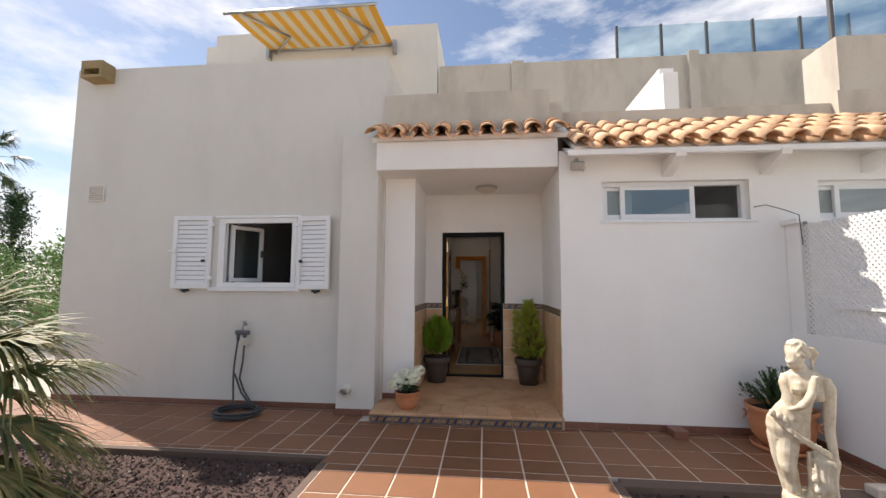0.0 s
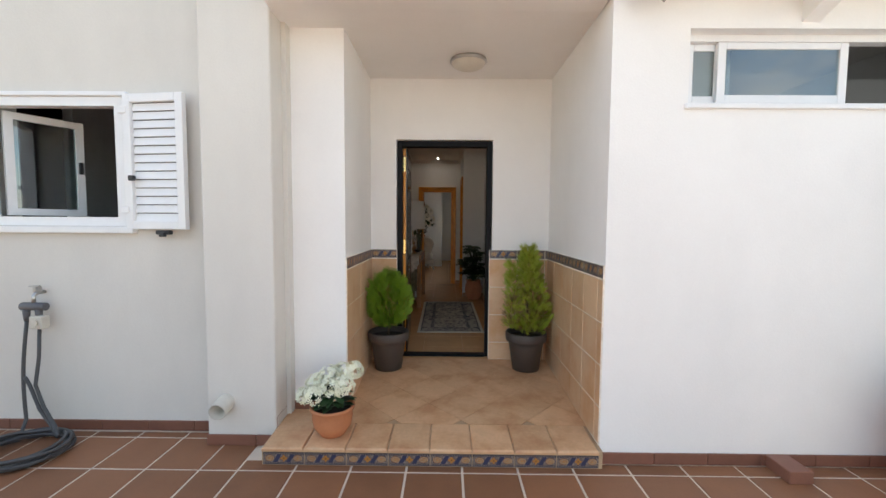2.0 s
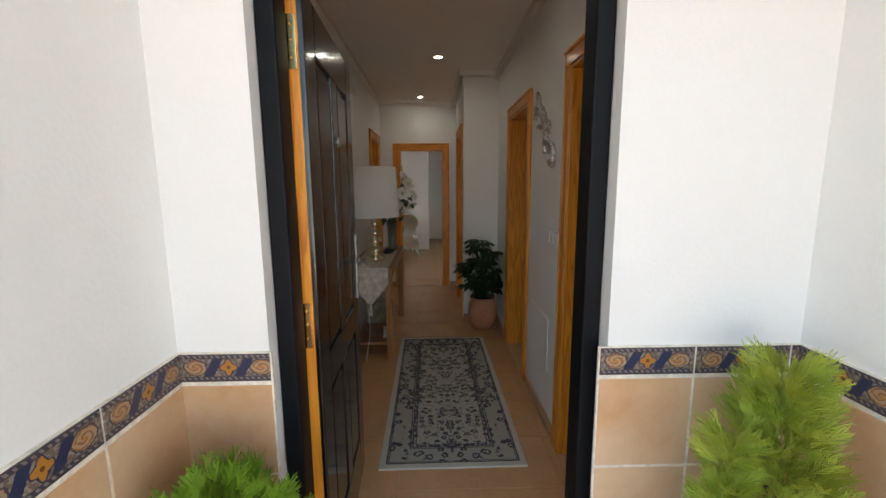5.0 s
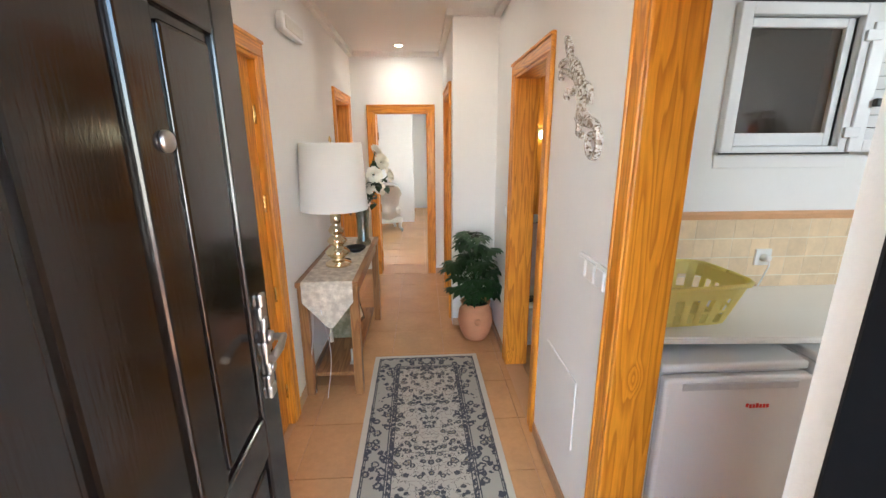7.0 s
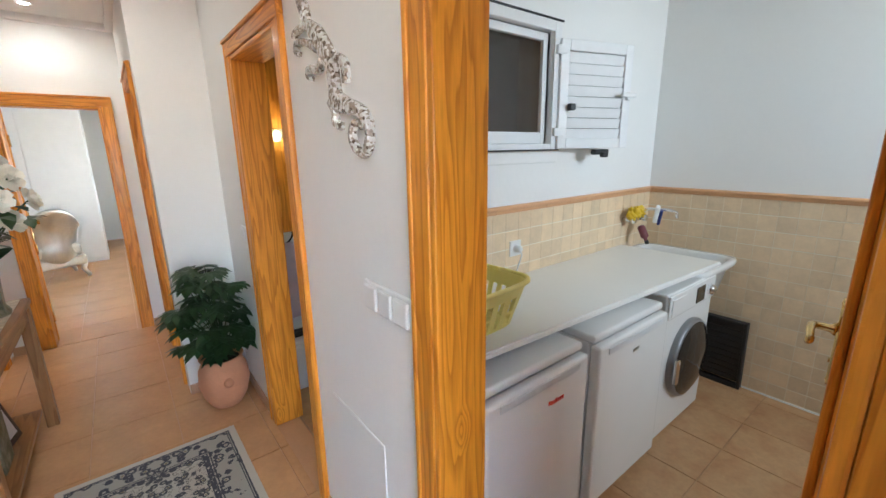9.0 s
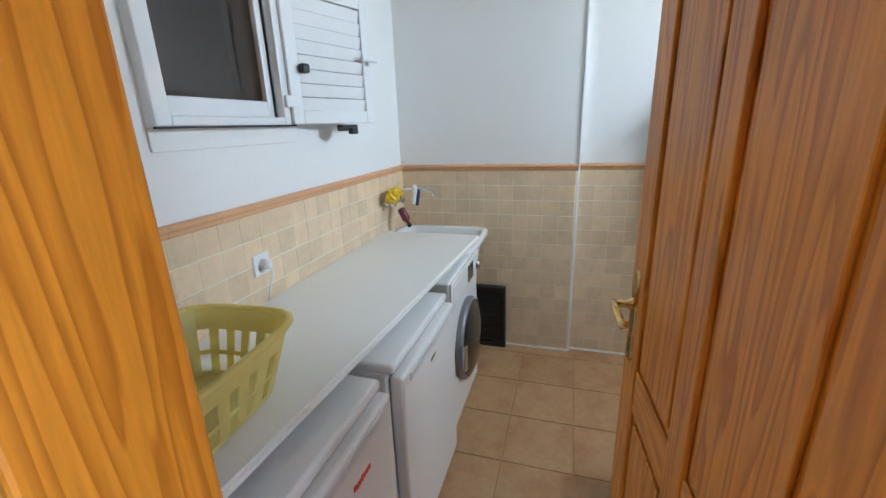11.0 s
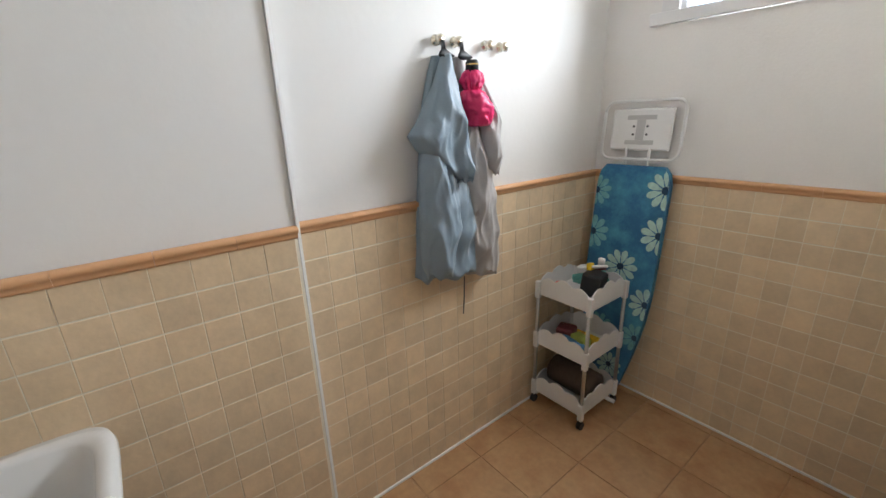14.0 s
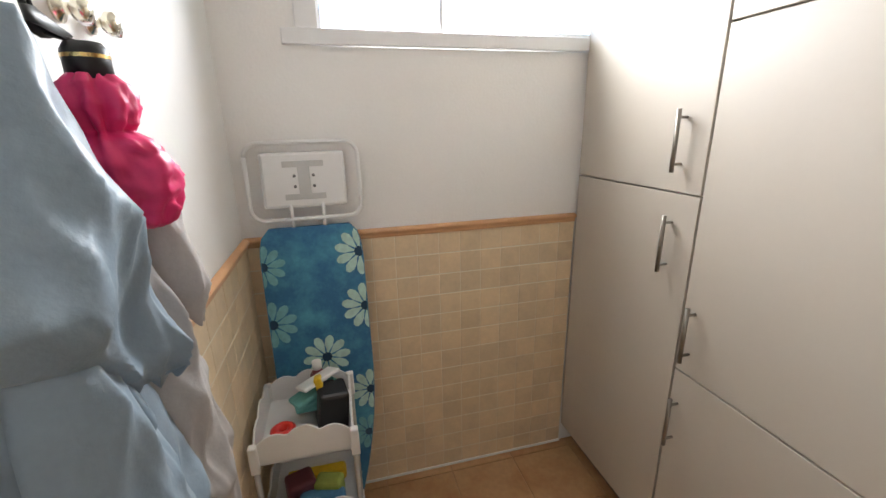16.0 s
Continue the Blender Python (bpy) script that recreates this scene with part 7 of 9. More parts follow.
def fridge(name, x0, x1, y0, y1, z1, label, word=False, logo=False):
    ob = thing(name, pose(x0, y0, F), label, "refrigerator")
    w, d, h = x1 - x0, y1 - y0, z1 - F
    b = bmesh.new()
    bbox(b, 0.006, w - 0.006, 0.055, d, 0.03, h - 0.035, 0.008)
    part("body", b, APPL, ob)
    b = bmesh.new()
    bbox(b, 0, w, 0.03, d, h - 0.035, h, 0.012, None, 3)
    part("top", b, APPL, ob)
    b = bmesh.new()
    bbox(b, 0, w, 0, 0.05, 0.06, h - 0.04, 0.014, None, 3)
    part("door", b, APPL, ob)
    b = bmesh.new()
    bbox(b, 0.06, w - 0.06, -0.004, 0.01, h - 0.085, h - 0.055, 0.004)
    part("grip", b, mat("grey_grip", (0.55, 0.56, 0.57), 0.4) if "grey_grip" not in bpy.data.materials else bpy.data.materials["grey_grip"], ob, "recessed grey door grip")
    b = bmesh.new()
    bbox(b, 0.02, w - 0.02, 0.05, d - 0.05, 0, 0.035, 0.004)
    part("plinth", b, GREYPL, ob)
    if word:
        b = bmesh.new()
        for i in range(7):
            bbox(b, w * 0.56 + i * 0.013, w * 0.56 + i * 0.013 + 0.009, -0.0025, 0.001, h - 0.165 + 0.004 * (i == 0), h - 0.15 + 0.004 * (i in (0, 3)), 0.001)
        part("badge", b, REDP, ob, "small red maker's badge")
    if logo:
        b = bmesh.new()
        bbox(b, w * 0.45, w * 0.45 + 0.05, -0.0025, 0.001, h - 0.14, h - 0.125, 0.001)
        part("badge", b, STEEL, ob, "small silver maker's badge")
    return ob


fridge("fridge", 2.085, 2.64, 7.815, 8.40, 1.045, "small white under-counter fridge with a red badge", True)
fridge("freezer", 2.695, 3.285, 7.80, 8.40, 1.05, "small white under-counter freezer beside the fridge", False, True)
ob = thing("washing_machine", pose(3.385, 7.85, F), "white front-loading washing machine with a dark round door", "washing machine")
w, d, h = 0.60, 0.55, 0.86
b = bmesh.new()
bbox(b, 0, w, 0, d, 0.015, h, 0.012, None, 3)
part("body", b, APPL, ob)
b = bmesh.new()
bbox(b, 0.006, w - 0.006, -0.012, 0.0, h - 0.135, h - 0.006, 0.006)
part("control_panel", b, APPL, ob)
b = bmesh.new()
bbox(b, 0.33, 0.44, -0.016, -0.010, h - 0.12, h - 0.03, 0.002)
part("display", b, DRUMG, ob, "dark display")
b = bmesh.new()
lathe(b, [(0.03, 0), (0.03, 0.012), (0.022, 0.03), (0.001, 0.031)], 20, Matrix.Translation((0.51, -0.012, h - 0.075)) @ Matrix.Rotation(radians(90), 4, "X"))
part("dial", b, CHROME, ob)
b = bmesh.new()
bbox(b, 0.03, 0.19, -0.016, -0.010, h - 0.12, h - 0.03, 0.003)
part("drawer", b, APPL, ob)
MR = Matrix.Translation((w / 2, 0, 0.43)) @ Matrix.Rotation(radians(90), 4, "X")
b = bmesh.new()
lathe(b, [(0.228, 0.0), (0.23, 0.02), (0.222, 0.036), (0.205, 0.04), (0.19, 0.03)], 40, MR, caps=False)
part("door_ring", b, mat("graphite_ring", (0.22, 0.22, 0.23), 0.35, 0.3, var=0.05), ob, "grey door ring")
b = bmesh.new()
lathe(b, [(0.212, 0.039), (0.17, 0.058), (0.10, 0.072), (0.001, 0.078)], 40, MR, caps=False)
part("door_glass", b, DRUMG, ob, "dark domed door glass")
b = bmesh.new()
bbox(b, w / 2 - 0.235, w / 2 - 0.205, -0.062, -0.04, 0.36, 0.50, 0.006)
part("door_handle", b, CHROME, ob)

ob = thing("socket", pose(2.93, LY1 - 0.008, 1.26), "white wall socket with a plug above the worktop", "socket")
b = bmesh.new()
bbox(b, -0.042, 0.042, -0.012, 0, -0.042, 0.042, 0.004)
part("plate", b, WHITE_PL, ob)
b = bmesh.new()
lathe(b, [(0.02, 0), (0.019, 0.03), (0.01, 0.04)], 14, Matrix.Translation((0, -0.012, 0)) @ Matrix.Rotation(radians(90), 4, "X"))
tube(b, [(0, -0.045, 0), (0, -0.055, -0.03), (0.0, -0.03, -0.10), (0.0, -0.012, -0.155)], 0.004, 6)
part("plug", b, WHITE_PL, ob)

# yellow basket: open slotted walls
ob = thing("laundry_basket", pose(2.29, 8.17, 1.106, 0, 0, 4) @ Matrix.Diagonal((0.93, 0.95, 0.86, 1)), "yellow slotted plastic laundry basket on the worktop", "basket")
b = bmesh.new()
N = 44


def bk(t, k):
    a = 6.2832 * k / N
    ca, sa = math.cos(a), math.sin(a)
    r = (abs(ca) ** 5 + abs(sa) ** 5) ** (-1 / 5)
    s = 0.76 + 0.24 * t
    return Vector((0.26 * s * r * ca, 0.19 * s * r * sa, 0.20 * t))


levels = [0, 0.07, 0.32, 0.38, 0.70, 0.78, 1.0]
for j in range(len(levels) - 1):
    for k in range(N):
        if j in (1, 3) and k % 2 == 0:
            continue
        q = [bk(levels[j], k), bk(levels[j], k + 1), bk(levels[j + 1], k + 1), bk(levels[j + 1], k)]
        inn = [Vector((p.x * 0.975, p.y * 0.97, p.z)) for p in q]
        vo, vi = [b.verts.new(p) for p in q], [b.verts.new(p) for p in inn]
        b.faces.new(vo)
        b.faces.new(vi[::-1])
        for i in range(4):
            b.faces.new((vo[i], vo[(i + 1) % 4], vi[(i + 1) % 4], vi[i]))
b.faces.new([b.verts.new(bk(0, k) + Vector((0, 0, 0.003))) for k in range(N)])
part("basket", b, YELLOW, ob)
b = bmesh.new()
tube(b, [bk(1.0, k) * 1.02 for k in range(N + 1)], 0.011, 6)
part("rim", b, YELLOW, ob)

# internal window and shutter
ob = thing("window_4", Matrix(), "white framed internal window over the worktop, pane tinted for the dimness behind", "window", kind="structure")
b = bmesh.new()
wx0, wx1, wz0, wz1 = 2.66, 3.17, 1.80, 2.35
for p, q, r, s in ((wx0 - 0.055, wx0, wz0 - 0.03, wz1 + 0.05), (wx1, wx1 + 0.055, wz0 - 0.03, wz1 + 0.05), (wx0, wx1, wz0 - 0.03, wz0), (wx0, wx1, wz1, wz1 + 0.05)):
    bbox(b, p, q, LY1 - 0.035, LY1 + 0.02, r, s, 0.005)
for p, q, r, s in ((wx0, wx0 + 0.035, wz0, wz1), (wx1 - 0.035, wx1, wz0, wz1), (wx0 + 0.035, wx1 - 0.035, wz0, wz0 + 0.06), (wx0 + 0.035, wx1 - 0.035, wz1 - 0.04, wz1)):
    bbox(b, p, q, LY1 + 0.01, LY1 + 0.05, r, s, 0.005)
part("window_frame", b, WHITE_AL, ob)
b = bmesh.new()
box(b, wx0 + 0.035, wx1 - 0.035, LY1 + 0.03, LY1 + 0.034, wz0 + 0.06, wz1 - 0.04)
part("pane", b, GLASS_D, ob)
b = bmesh.new()
bbox(b, wx0 - 0.06, wx1 + 0.09, LY1 - 0.008, LY1, wz0 - 0.10, wz0 - 0.032, 0.003)
part("window_sill", b, PLASTER, ob)
b = bmesh.new()
box(b, wx0 - 0.06, wx1 + 0.06, LY1 - 0.04, LY1 - 0.03, wz0 - 0.036, wz0 - 0.029)
box(b, wx0 - 0.06, wx1 + 0.06, LY1 - 0.04, LY1 - 0.03, wz1 + 0.05, wz1 + 0.057)
part("gasket", b, BLACKP, ob, "dark rubber seal")
louvre_shutter(Matrix.Translation((3.205, 8.43, 1.772)) @ pose(0, 0, 0, 0, 0, -16), 0.49, 0.55, 8, "white louvred shutter swung open off the small window", True, True, 12)

# black folded crate
ob = thing("folded_crate", pose(4.385, 7.91, F + 0.002, 0, -4, 0), "folded black plastic crate leaning on the tiled wall", "crate")
b = bmesh.new()
for y0, y1, z0, z1 in ((-0.185, -0.165, 0, 0.48), (0.165, 0.185, 0, 0.48), (-0.165, 0.165, 0, 0.03), (-0.165, 0.165, 0.45, 0.48)):
    bbox(b, -0.045, 0.0, y0, y1, z0, z1, 0.005)
part("crate_frame", b, BLACKP, ob)
for i in range(10):
    z = 0.05 + i * 0.041
    b = bmesh.new()
    bbox(b, -0.034, -0.012, -0.165, 0.165, z, z + 0.038, 0.002, None, 1)
    part("slat", b, BLACKP, ob)

# coat knobs
KNOBS = (6.675, 6.585, 6.42, 6.333)
for y in KNOBS:
    ob = thing("coat_knob", pose(4.452, y, 2.075), "round brass and white coat knob on the wall", "coat hook", group="coat knobs")
    b = bmesh.new()
    lathe(b, [(0.019, 0), (0.02, 0.004), (0.009, 0.008), (0.008, 0.02), (0.017, 0.028), (0.017, 0.038), (0.008, 0.044), (0.001, 0.045)], 16, Matrix.Rotation(radians(-90), 4, "Y"))
    part("knob", b, KNOBM, ob)
    b = bmesh.new()
    tube(b, [(-0.02, 0, -0.008), (-0.03, 0, -0.02), (-0.042, 0, -0.02), (-0.047, 0, -0.008)], 0.0035, 6)
    part("hook", b, CHROME, ob)


def crease(u, z, seed, freq, lean):
    """Cloth relief about -1..1: flat planes that meet in sharp hanging ridges, crossed by slanting pulls and fine crumpling."""
    w = 0.35 * noise.noise((u * 1.5, z * 2.0, seed + 11.0))
    hang = 1 - 3.2 * abs(noise.noise((u * freq * 0.8 + w + lean * z * 0.5, z * 1.5, seed)))
    slant = 1 - 3.2 * abs(noise.noise((u * 2.2 + 1.8 * z + w, z * 4.2 - 1.2 * u, seed + 3.0)))
    gate = max(0.0, min(1.0, 0.5 + 1.6 * noise.noise((u * 1.6, z * 2.6, seed + 7.0))))
    fine = 1 - 3.0 * abs(noise.noise((u * 6.0 + w * 4, z * 9.0 + 3 * u, seed + 5.0)))
    return 0.62 * hang * (1 - 0.5 * gate) + 0.45 * slant * gate + 0.16 * fine


def draped(name, hook_y, rows, material, label, seed, folds=5):
    """Hanging garment: rows of (z, y from, y to, depth) against the wall at x 4.45."""
    ob = thing(name, Matrix(), label, "jacket")
    for q, (nm, rws, off) in enumerate(rows):
        b = bmesh.new()
        sd = seed * 0.37 + q * 5.1
        grid, dense = [], []
        for (a, c) in zip(rws, rws[1:]):
            fine = max(4, int((a[0] - c[0]) / 0.011))
            for k in range(fine):
                t = k / fine
                t = 0.5 * t + 0.5 * t * t * (3 - 2 * t)
                dense.append([p + (e - p) * t for p, e in zip(a, c)])
        dense.append(list(rws[-1]))
        n = 72
        top, L = rws[0][0], rws[0][0] - rws[-1][0]
        for z, y0, y1, dp in dense:
            g = min(1.0, 0.25 + (top - z) / L * 1.8)
            last = z == rws[-1][0]
            e0, e1 = 0.014 * g * noise.noise((z * 5, sd, 0.0)), 0.014 * g * noise.noise((z * 5, sd, 7.0))
            row = []
            for k in range(n + 1):
                u = k / n
                a = math.pi * u
                r = math.sin(a) ** 0.62
                relief = crease(u * (0.5 + (y1 - y0) * 2.2), z, sd, folds * 0.62, 0.6 + 0.3 * q)
                out = dp * r * (1 + 0.42 * g * relief) + 0.022 * g * relief * r
                yy = y0 + e0 + (y1 + e1 - y0 - e0) * (0.5 - 0.5 * math.cos(a))
                row.append(b.verts.new((4.447 - off - max(0.002, out), yy, z + (0.014 * math.sin(7 * a + sd) if last else 0.0))))
            back = [b.verts.new((4.447 - off * 0.9, y0 + (y1 - y0) * (1 - k / 4), z)) for k in range(1, 4)]
            grid.append(row + back)
        for r0, r1 in zip(grid, grid[1:]):
            m2 = len(r0)
            for k in range(m2):
                fc = b.faces.new((r0[k], r0[(k + 1) % m2], r1[(k + 1) % m2], r1[k]))
                fc.smooth = True
        b.faces.new(grid[0])
        b.faces.new(grid[-1][::-1])
        part(nm, b, material, ob)
    b = bmesh.new()
    # neck tape gathered to a small tent under the knob
    va = [b.verts.new((4.385 + 0.012 * math.cos(t), hook_y + 0.037 * math.sin(t), 2.012 - 0.006 * math.cos(2 * t))) for t in [k * 6.2832 / 14 for k in range(14)]]
    vb = [b.verts.new((4.402 + 0.006 * math.cos(t), hook_y + 0.010 * math.sin(t), 2.040)) for t in [k * 6.2832 / 14 for k in range(14)]]
    for k in range(14):
        b.faces.new((va[k], va[(k + 1) % 14], vb[(k + 1) % 14], vb[k])).smooth = True
    b.faces.new(va)
    tube(b, [(4.402, hook_y - 0.006, 2.035), (4.405, hook_y - 0.003, 2.068), (4.405, hook_y + 0.003, 2.068), (4.402, hook_y + 0.006, 2.035)], 0.004, 6)
    part("hanging_loop", b, BLACKP, ob, "black hanging loop")
    return ob


draped("jacket", 6.675, (
    ("body", [(2.02, 6.655, 6.70, 0.03), (1.85, 6.62, 6.76, 0.05), (1.62, 6.57, 6.79, 0.07), (1.35, 6.53, 6.815, 0.09), (1.17, 6.51, 6.825, 0.09)], 0.0),
    ("hood", [(2.02, 6.66, 6.69, 0.03), (1.90, 6.635, 6.74, 0.055), (1.79, 6.615, 6.81, 0.07), (1.74, 6.60, 6.855, 0.075), (1.69, 6.595, 6.82, 0.075), (1.61, 6.58, 6.71, 0.085), (1.565, 6.585, 6.65, 0.06)], 0.045),
    ("sleeve", [(1.86, 6.735, 6.76, 0.004), (1.78, 6.71, 6.79, 0.03), (1.62, 6.66, 6.815, 0.05), (1.40, 6.645, 6.83, 0.06), (1.24, 6.655, 6.825, 0.055), (1.19, 6.665, 6.81, 0.04)], 0.055)), DENIM, "blue-grey hooded rain jacket hanging on a knob", 31)
draped("jacket", 6.585, (
    ("body", [(2.02, 6.565, 6.605, 0.03), (1.85, 6.50, 6.62, 0.045), (1.62, 6.44, 6.60, 0.075), (1.35, 6.42, 6.58, 0.095), (1.14, 6.41, 6.57, 0.09)], 0.0),
    ("sleeve", [(1.96, 6.50, 6.52, 0.004), (1.90, 6.48, 6.53, 0.03), (1.78, 6.42, 6.51, 0.06), (1.64, 6.405, 6.50, 0.07), (1.58, 6.43, 6.48, 0.05)], 0.05)), GREYJ, "pale grey rain jacket hanging on a knob", 57, 4)
ob = thing("umbrella", pose(4.362, 6.572, 1.995) @ Matrix.Diagonal((0.95, 0.95, 0.77, 1)), "folded bright pink umbrella with a black handle hanging on a knob", "umbrella")
b = bmesh.new()
prof = [(0.024, -0.035), (0.036, -0.05), (0.041, -0.085), (0.037, -0.112), (0.030, -0.124), (0.046, -0.138), (0.060, -0.17), (0.066, -0.215), (0.060, -0.26), (0.046, -0.29), (0.030, -0.30)]
rings = []
for (ra, za), (rb, zb) in zip(prof, prof[1:]):
    for k in range(5):
        t = k / 5
        z, r = za + (zb - za) * t, ra + (rb - ra) * t
        low = max(0.0, min(1.0, (-0.12 - z) / 0.04))
        ring = []
        for q in range(56):
            a = q * 6.2832 / 56
            c, e = math.cos(a), math.sin(a)
            n1 = noise.noise((c * 1.6, e * 1.6, z * 14 + 2 * low))
            n2 = abs(noise.noise((c * 3.2 + 5, e * 3.2, z * 26)))
            pleat = 0.10 * (1 - low) * math.sin(9 * a + 20 * z) + 0.13 * math.exp(-((z + 0.124) / 0.02) ** 2) * math.sin(11 * a)
            rr2 = r * (1 + 0.34 * n1 - 0.42 * n2 + 0.10 + pleat)
            ring.append(b.verts.new((rr2 * c, rr2 * e - 0.022 * low * (-z - 0.12) / 0.1, z)))
        rings.append(ring)
for r0, r1 in zip(rings, rings[1:]):
    for k in range(56):
        f = b.faces.new((r0[k], r0[(k + 1) % 56], r1[(k + 1) % 56], r1[k]))
        f.smooth = True
b.faces.new(rings[-1])
part("canopy", b, PINK, ob)
b = bmesh.new()
lathe(b, [(0.026, -0.05), (0.026, 0.0), (0.02, 0.012), (0.004, 0.014)], 14)
tube(b, [(0, 0, 0.01), (0.05, 0.015, 0.03), (0.11, 0.035, 0.02)], 0.004, 5)
part("handle", b, BLACKP, ob, "black handle with a wrist strap")
b = bmesh.new()
lathe(b, [(0.0265, -0.012), (0.0265, -0.006)], 14, caps=False)
part("band", b, BRASS, ob)
ob = thing("drawstring", Matrix(), "thin grey cord dangling below the jackets", "cord")
b = bmesh.new()
tube(b, [(4.42, 6.575, 1.12), (4.425, 6.573, 1.02), (4.43, 6.575, 0.93)], 0.003, 5)
part("cord", b, GREYPL, ob)

# rolling cart with scalloped trays
cart = thing("storage_trolley", pose(4.252, 5.89, F) @ Matrix.Diagonal((1, 1, 1.035, 1)), "white plastic three-tier trolley with scalloped trays, full of cleaning things", "trolley")
CW, CD = 0.155, 0.165


def scallop(b, p0, p1, z0, h, bumps, th=0.006):
    p0, p1 = Vector(p0), Vector(p1)
    d = p1 - p0
    nn = Vector((-d.y, d.x)).normalized() * th
    n = 26
    A, B2 = [], []
    for k in range(n + 1):
        t = k / n
        top = z0 + h * (0.50 + 0.22 * abs(math.sin(math.pi * bumps * t)) ** 0.7 + 0.30 * math.sin(math.pi * t))
        c = p0 + d * t
        A.append((b.verts.new((c.x, c.y, z0)), b.verts.new((c.x, c.y, top))))
        B2.append((b.verts.new((c.x + nn.x, c.y + nn.y, z0)), b.verts.new((c.x + nn.x, c.y + nn.y, top))))
    for i in range(n):
        b.faces.new((A[i][0], A[i + 1][0], A[i + 1][1], A[i][1]))
        b.faces.new((B2[i + 1][0], B2[i][0], B2[i][1], B2[i + 1][1]))
        b.faces.new((A[i][1], A[i + 1][1], B2[i + 1][1], B2[i][1]))
        b.faces.new((A[i][0], B2[i][0], B2[i + 1][0], A[i + 1][0]))
    for e in (0, n):
        b.faces.new((A[e][0], A[e][1], B2[e][1], B2[e][0]))


for z in (0.075, 0.375, 0.665):
    b = bmesh.new()
    bbox(b, -CW, CW, -CD, CD, z, z + 0.008, 0.003)
    c = [(-CW, -CD), (CW, -CD), (CW, CD), (-CW, CD)]
    for i in range(4):
        scallop(b, c[i], c[(i + 1) % 4], z, 0.115, 3)
    for x in (-CW, CW):
        for y in (-CD, CD):
            bbox(b, x - 0.014, x + 0.014, y - 0.014, y + 0.014, z - 0.02, z + 0.075, 0.005)
    part("tray", b, WHITE_PL, cart)
for x in (-CW, CW):
    for y in (-CD, CD):
        b = bmesh.new()
        tube(b, [(x, y, 0.05), (x, y, 0.66)], 0.010, 8)
        part("post", b, STEEL, cart, "grey metal post")
        b = bmesh.new()
        lathe(b, [(0.022, -0.012), (0.024, 0), (0.022, 0.012)], 14, Matrix.Translation((x, y, 0.024)) @ Matrix.Rotation(radians(90), 4, "Y"))
        bbox(b, x - 0.01, x + 0.01, y - 0.01, y + 0.01, 0.03, 0.06, 0.003)
        part("wheel", b, BLACKP, cart, "black castor")
CX, CY, CZ0 = 4.252, 5.89, F + 0.698
ob = thing("cloth_bundle", pose(CX - 0.04, CY - 0.02, CZ0), "grey-green folded pouch and cloths in the top tray", "cloths")
b = bmesh.new()
for k, (dz, t) in enumerate(((0.02, 14), (0.045, 20), (0.07, 27))):
    bbox(b, -0.085, 0.075, -0.06, 0.06, -0.010, 0.010, 0.008, Matrix.Translation((0.01 * k, 0, dz + 0.035)) @ pose(0, 0, 0, 18, t - 12, 14 * k))
part("cloths", b, TEALC, ob)
b = bmesh.new()
bbox(b, -0.075, 0.065, -0.05, 0.05, -0.007, 0.007, 0.006, Matrix.Translation((0.0, 0.0, 0.15)) @ pose(0, 0, 0, 22, 10, 30))
part("white_cloth", b, WHITE_PL, ob)
ob = thing("red_roll", pose(CX + 0.075, CY + 0.08, CZ0), "round red plastic tub in the top tray", "tub")
b = bmesh.new()
lathe(b, [(0.035, 0), (0.042, 0.01), (0.042, 0.045), (0.03, 0.055), (0.015, 0.05), (0.012, 0.03)], 20)
part("tub", b, REDP, ob)
ob = thing("black_pouch", pose(CX - 0.085, CY + 0.04, CZ0), "open black pouch with a yellow tool in the top tray", "pouch")
b = bmesh.new()
bbox(b, -0.045, 0.055, -0.055, 0.055, 0, 0.15, 0.012, pose(0, 0, 0, 0, -6, 10))
part("pouch", b, BLACKP, ob)
b = bmesh.new()
bbox(b, -0.012, 0.012, -0.02, 0.02, 0.10, 0.19, 0.006, pose(0, 0, 0, 8, 12, 0))
part("tool", b, YCLOTH, ob, "yellow tool")
ob = thing("spray_bottle", pose(CX - 0.04, CY - 0.105, CZ0), "brown bottle with a white cap in the top tray", "bottle")
b = bmesh.new()
lathe(b, [(0.025, 0), (0.028, 0.01), (0.028, 0.12), (0.014, 0.145)], 16)
part("bottle", b, MAROON, ob)
b = bmesh.new()
lathe(b, [(0.017, 0.145), (0.018, 0.175), (0.008, 0.18)], 12)
part("cap", b, WHITE_PL, ob)
for nm, lb, x, y, z, s, mt in (("yellow_packet", "yellow packet of cloths in the middle tray", 0.0, -0.03, 0.384, (0.11, 0.06, 0.05), YCLOTH), ("blue_cloth", "folded blue cloth in the middle tray", -0.04, 0.09, 0.384, (0.08, 0.05, 0.06), BLUEC), ("lime_cloth", "lime green cloth in the middle tray", -0.08, 0.05, 0.384, (0.05, 0.07, 0.08), LIME), ("dark_brush", "dark brown shoe brush in the middle tray", 0.09, 0.03, 0.384, (0.05, 0.09, 0.09), MAROON), ("teal_cloth", "teal cleaning cloth in the middle tray", 0.10, 0.11, 0.384, (0.04, 0.04, 0.05), TEALC)):
    b = bmesh.new()
    bbox(b, -s[0], s[0], -s[1] * 0.5, s[1] * 0.5, 0, s[2], min(s) * 0.3, pose(0, 0, 0, 0, 0, 20 * x / 0.1), 3)
    q = part(nm, b, mt)
    q.matrix_basis = pose(CX + x * 0.6, CY + y, F + z * 1.035)
    tagged(q, lb, "cloth" if "cloth" in nm else "packet")
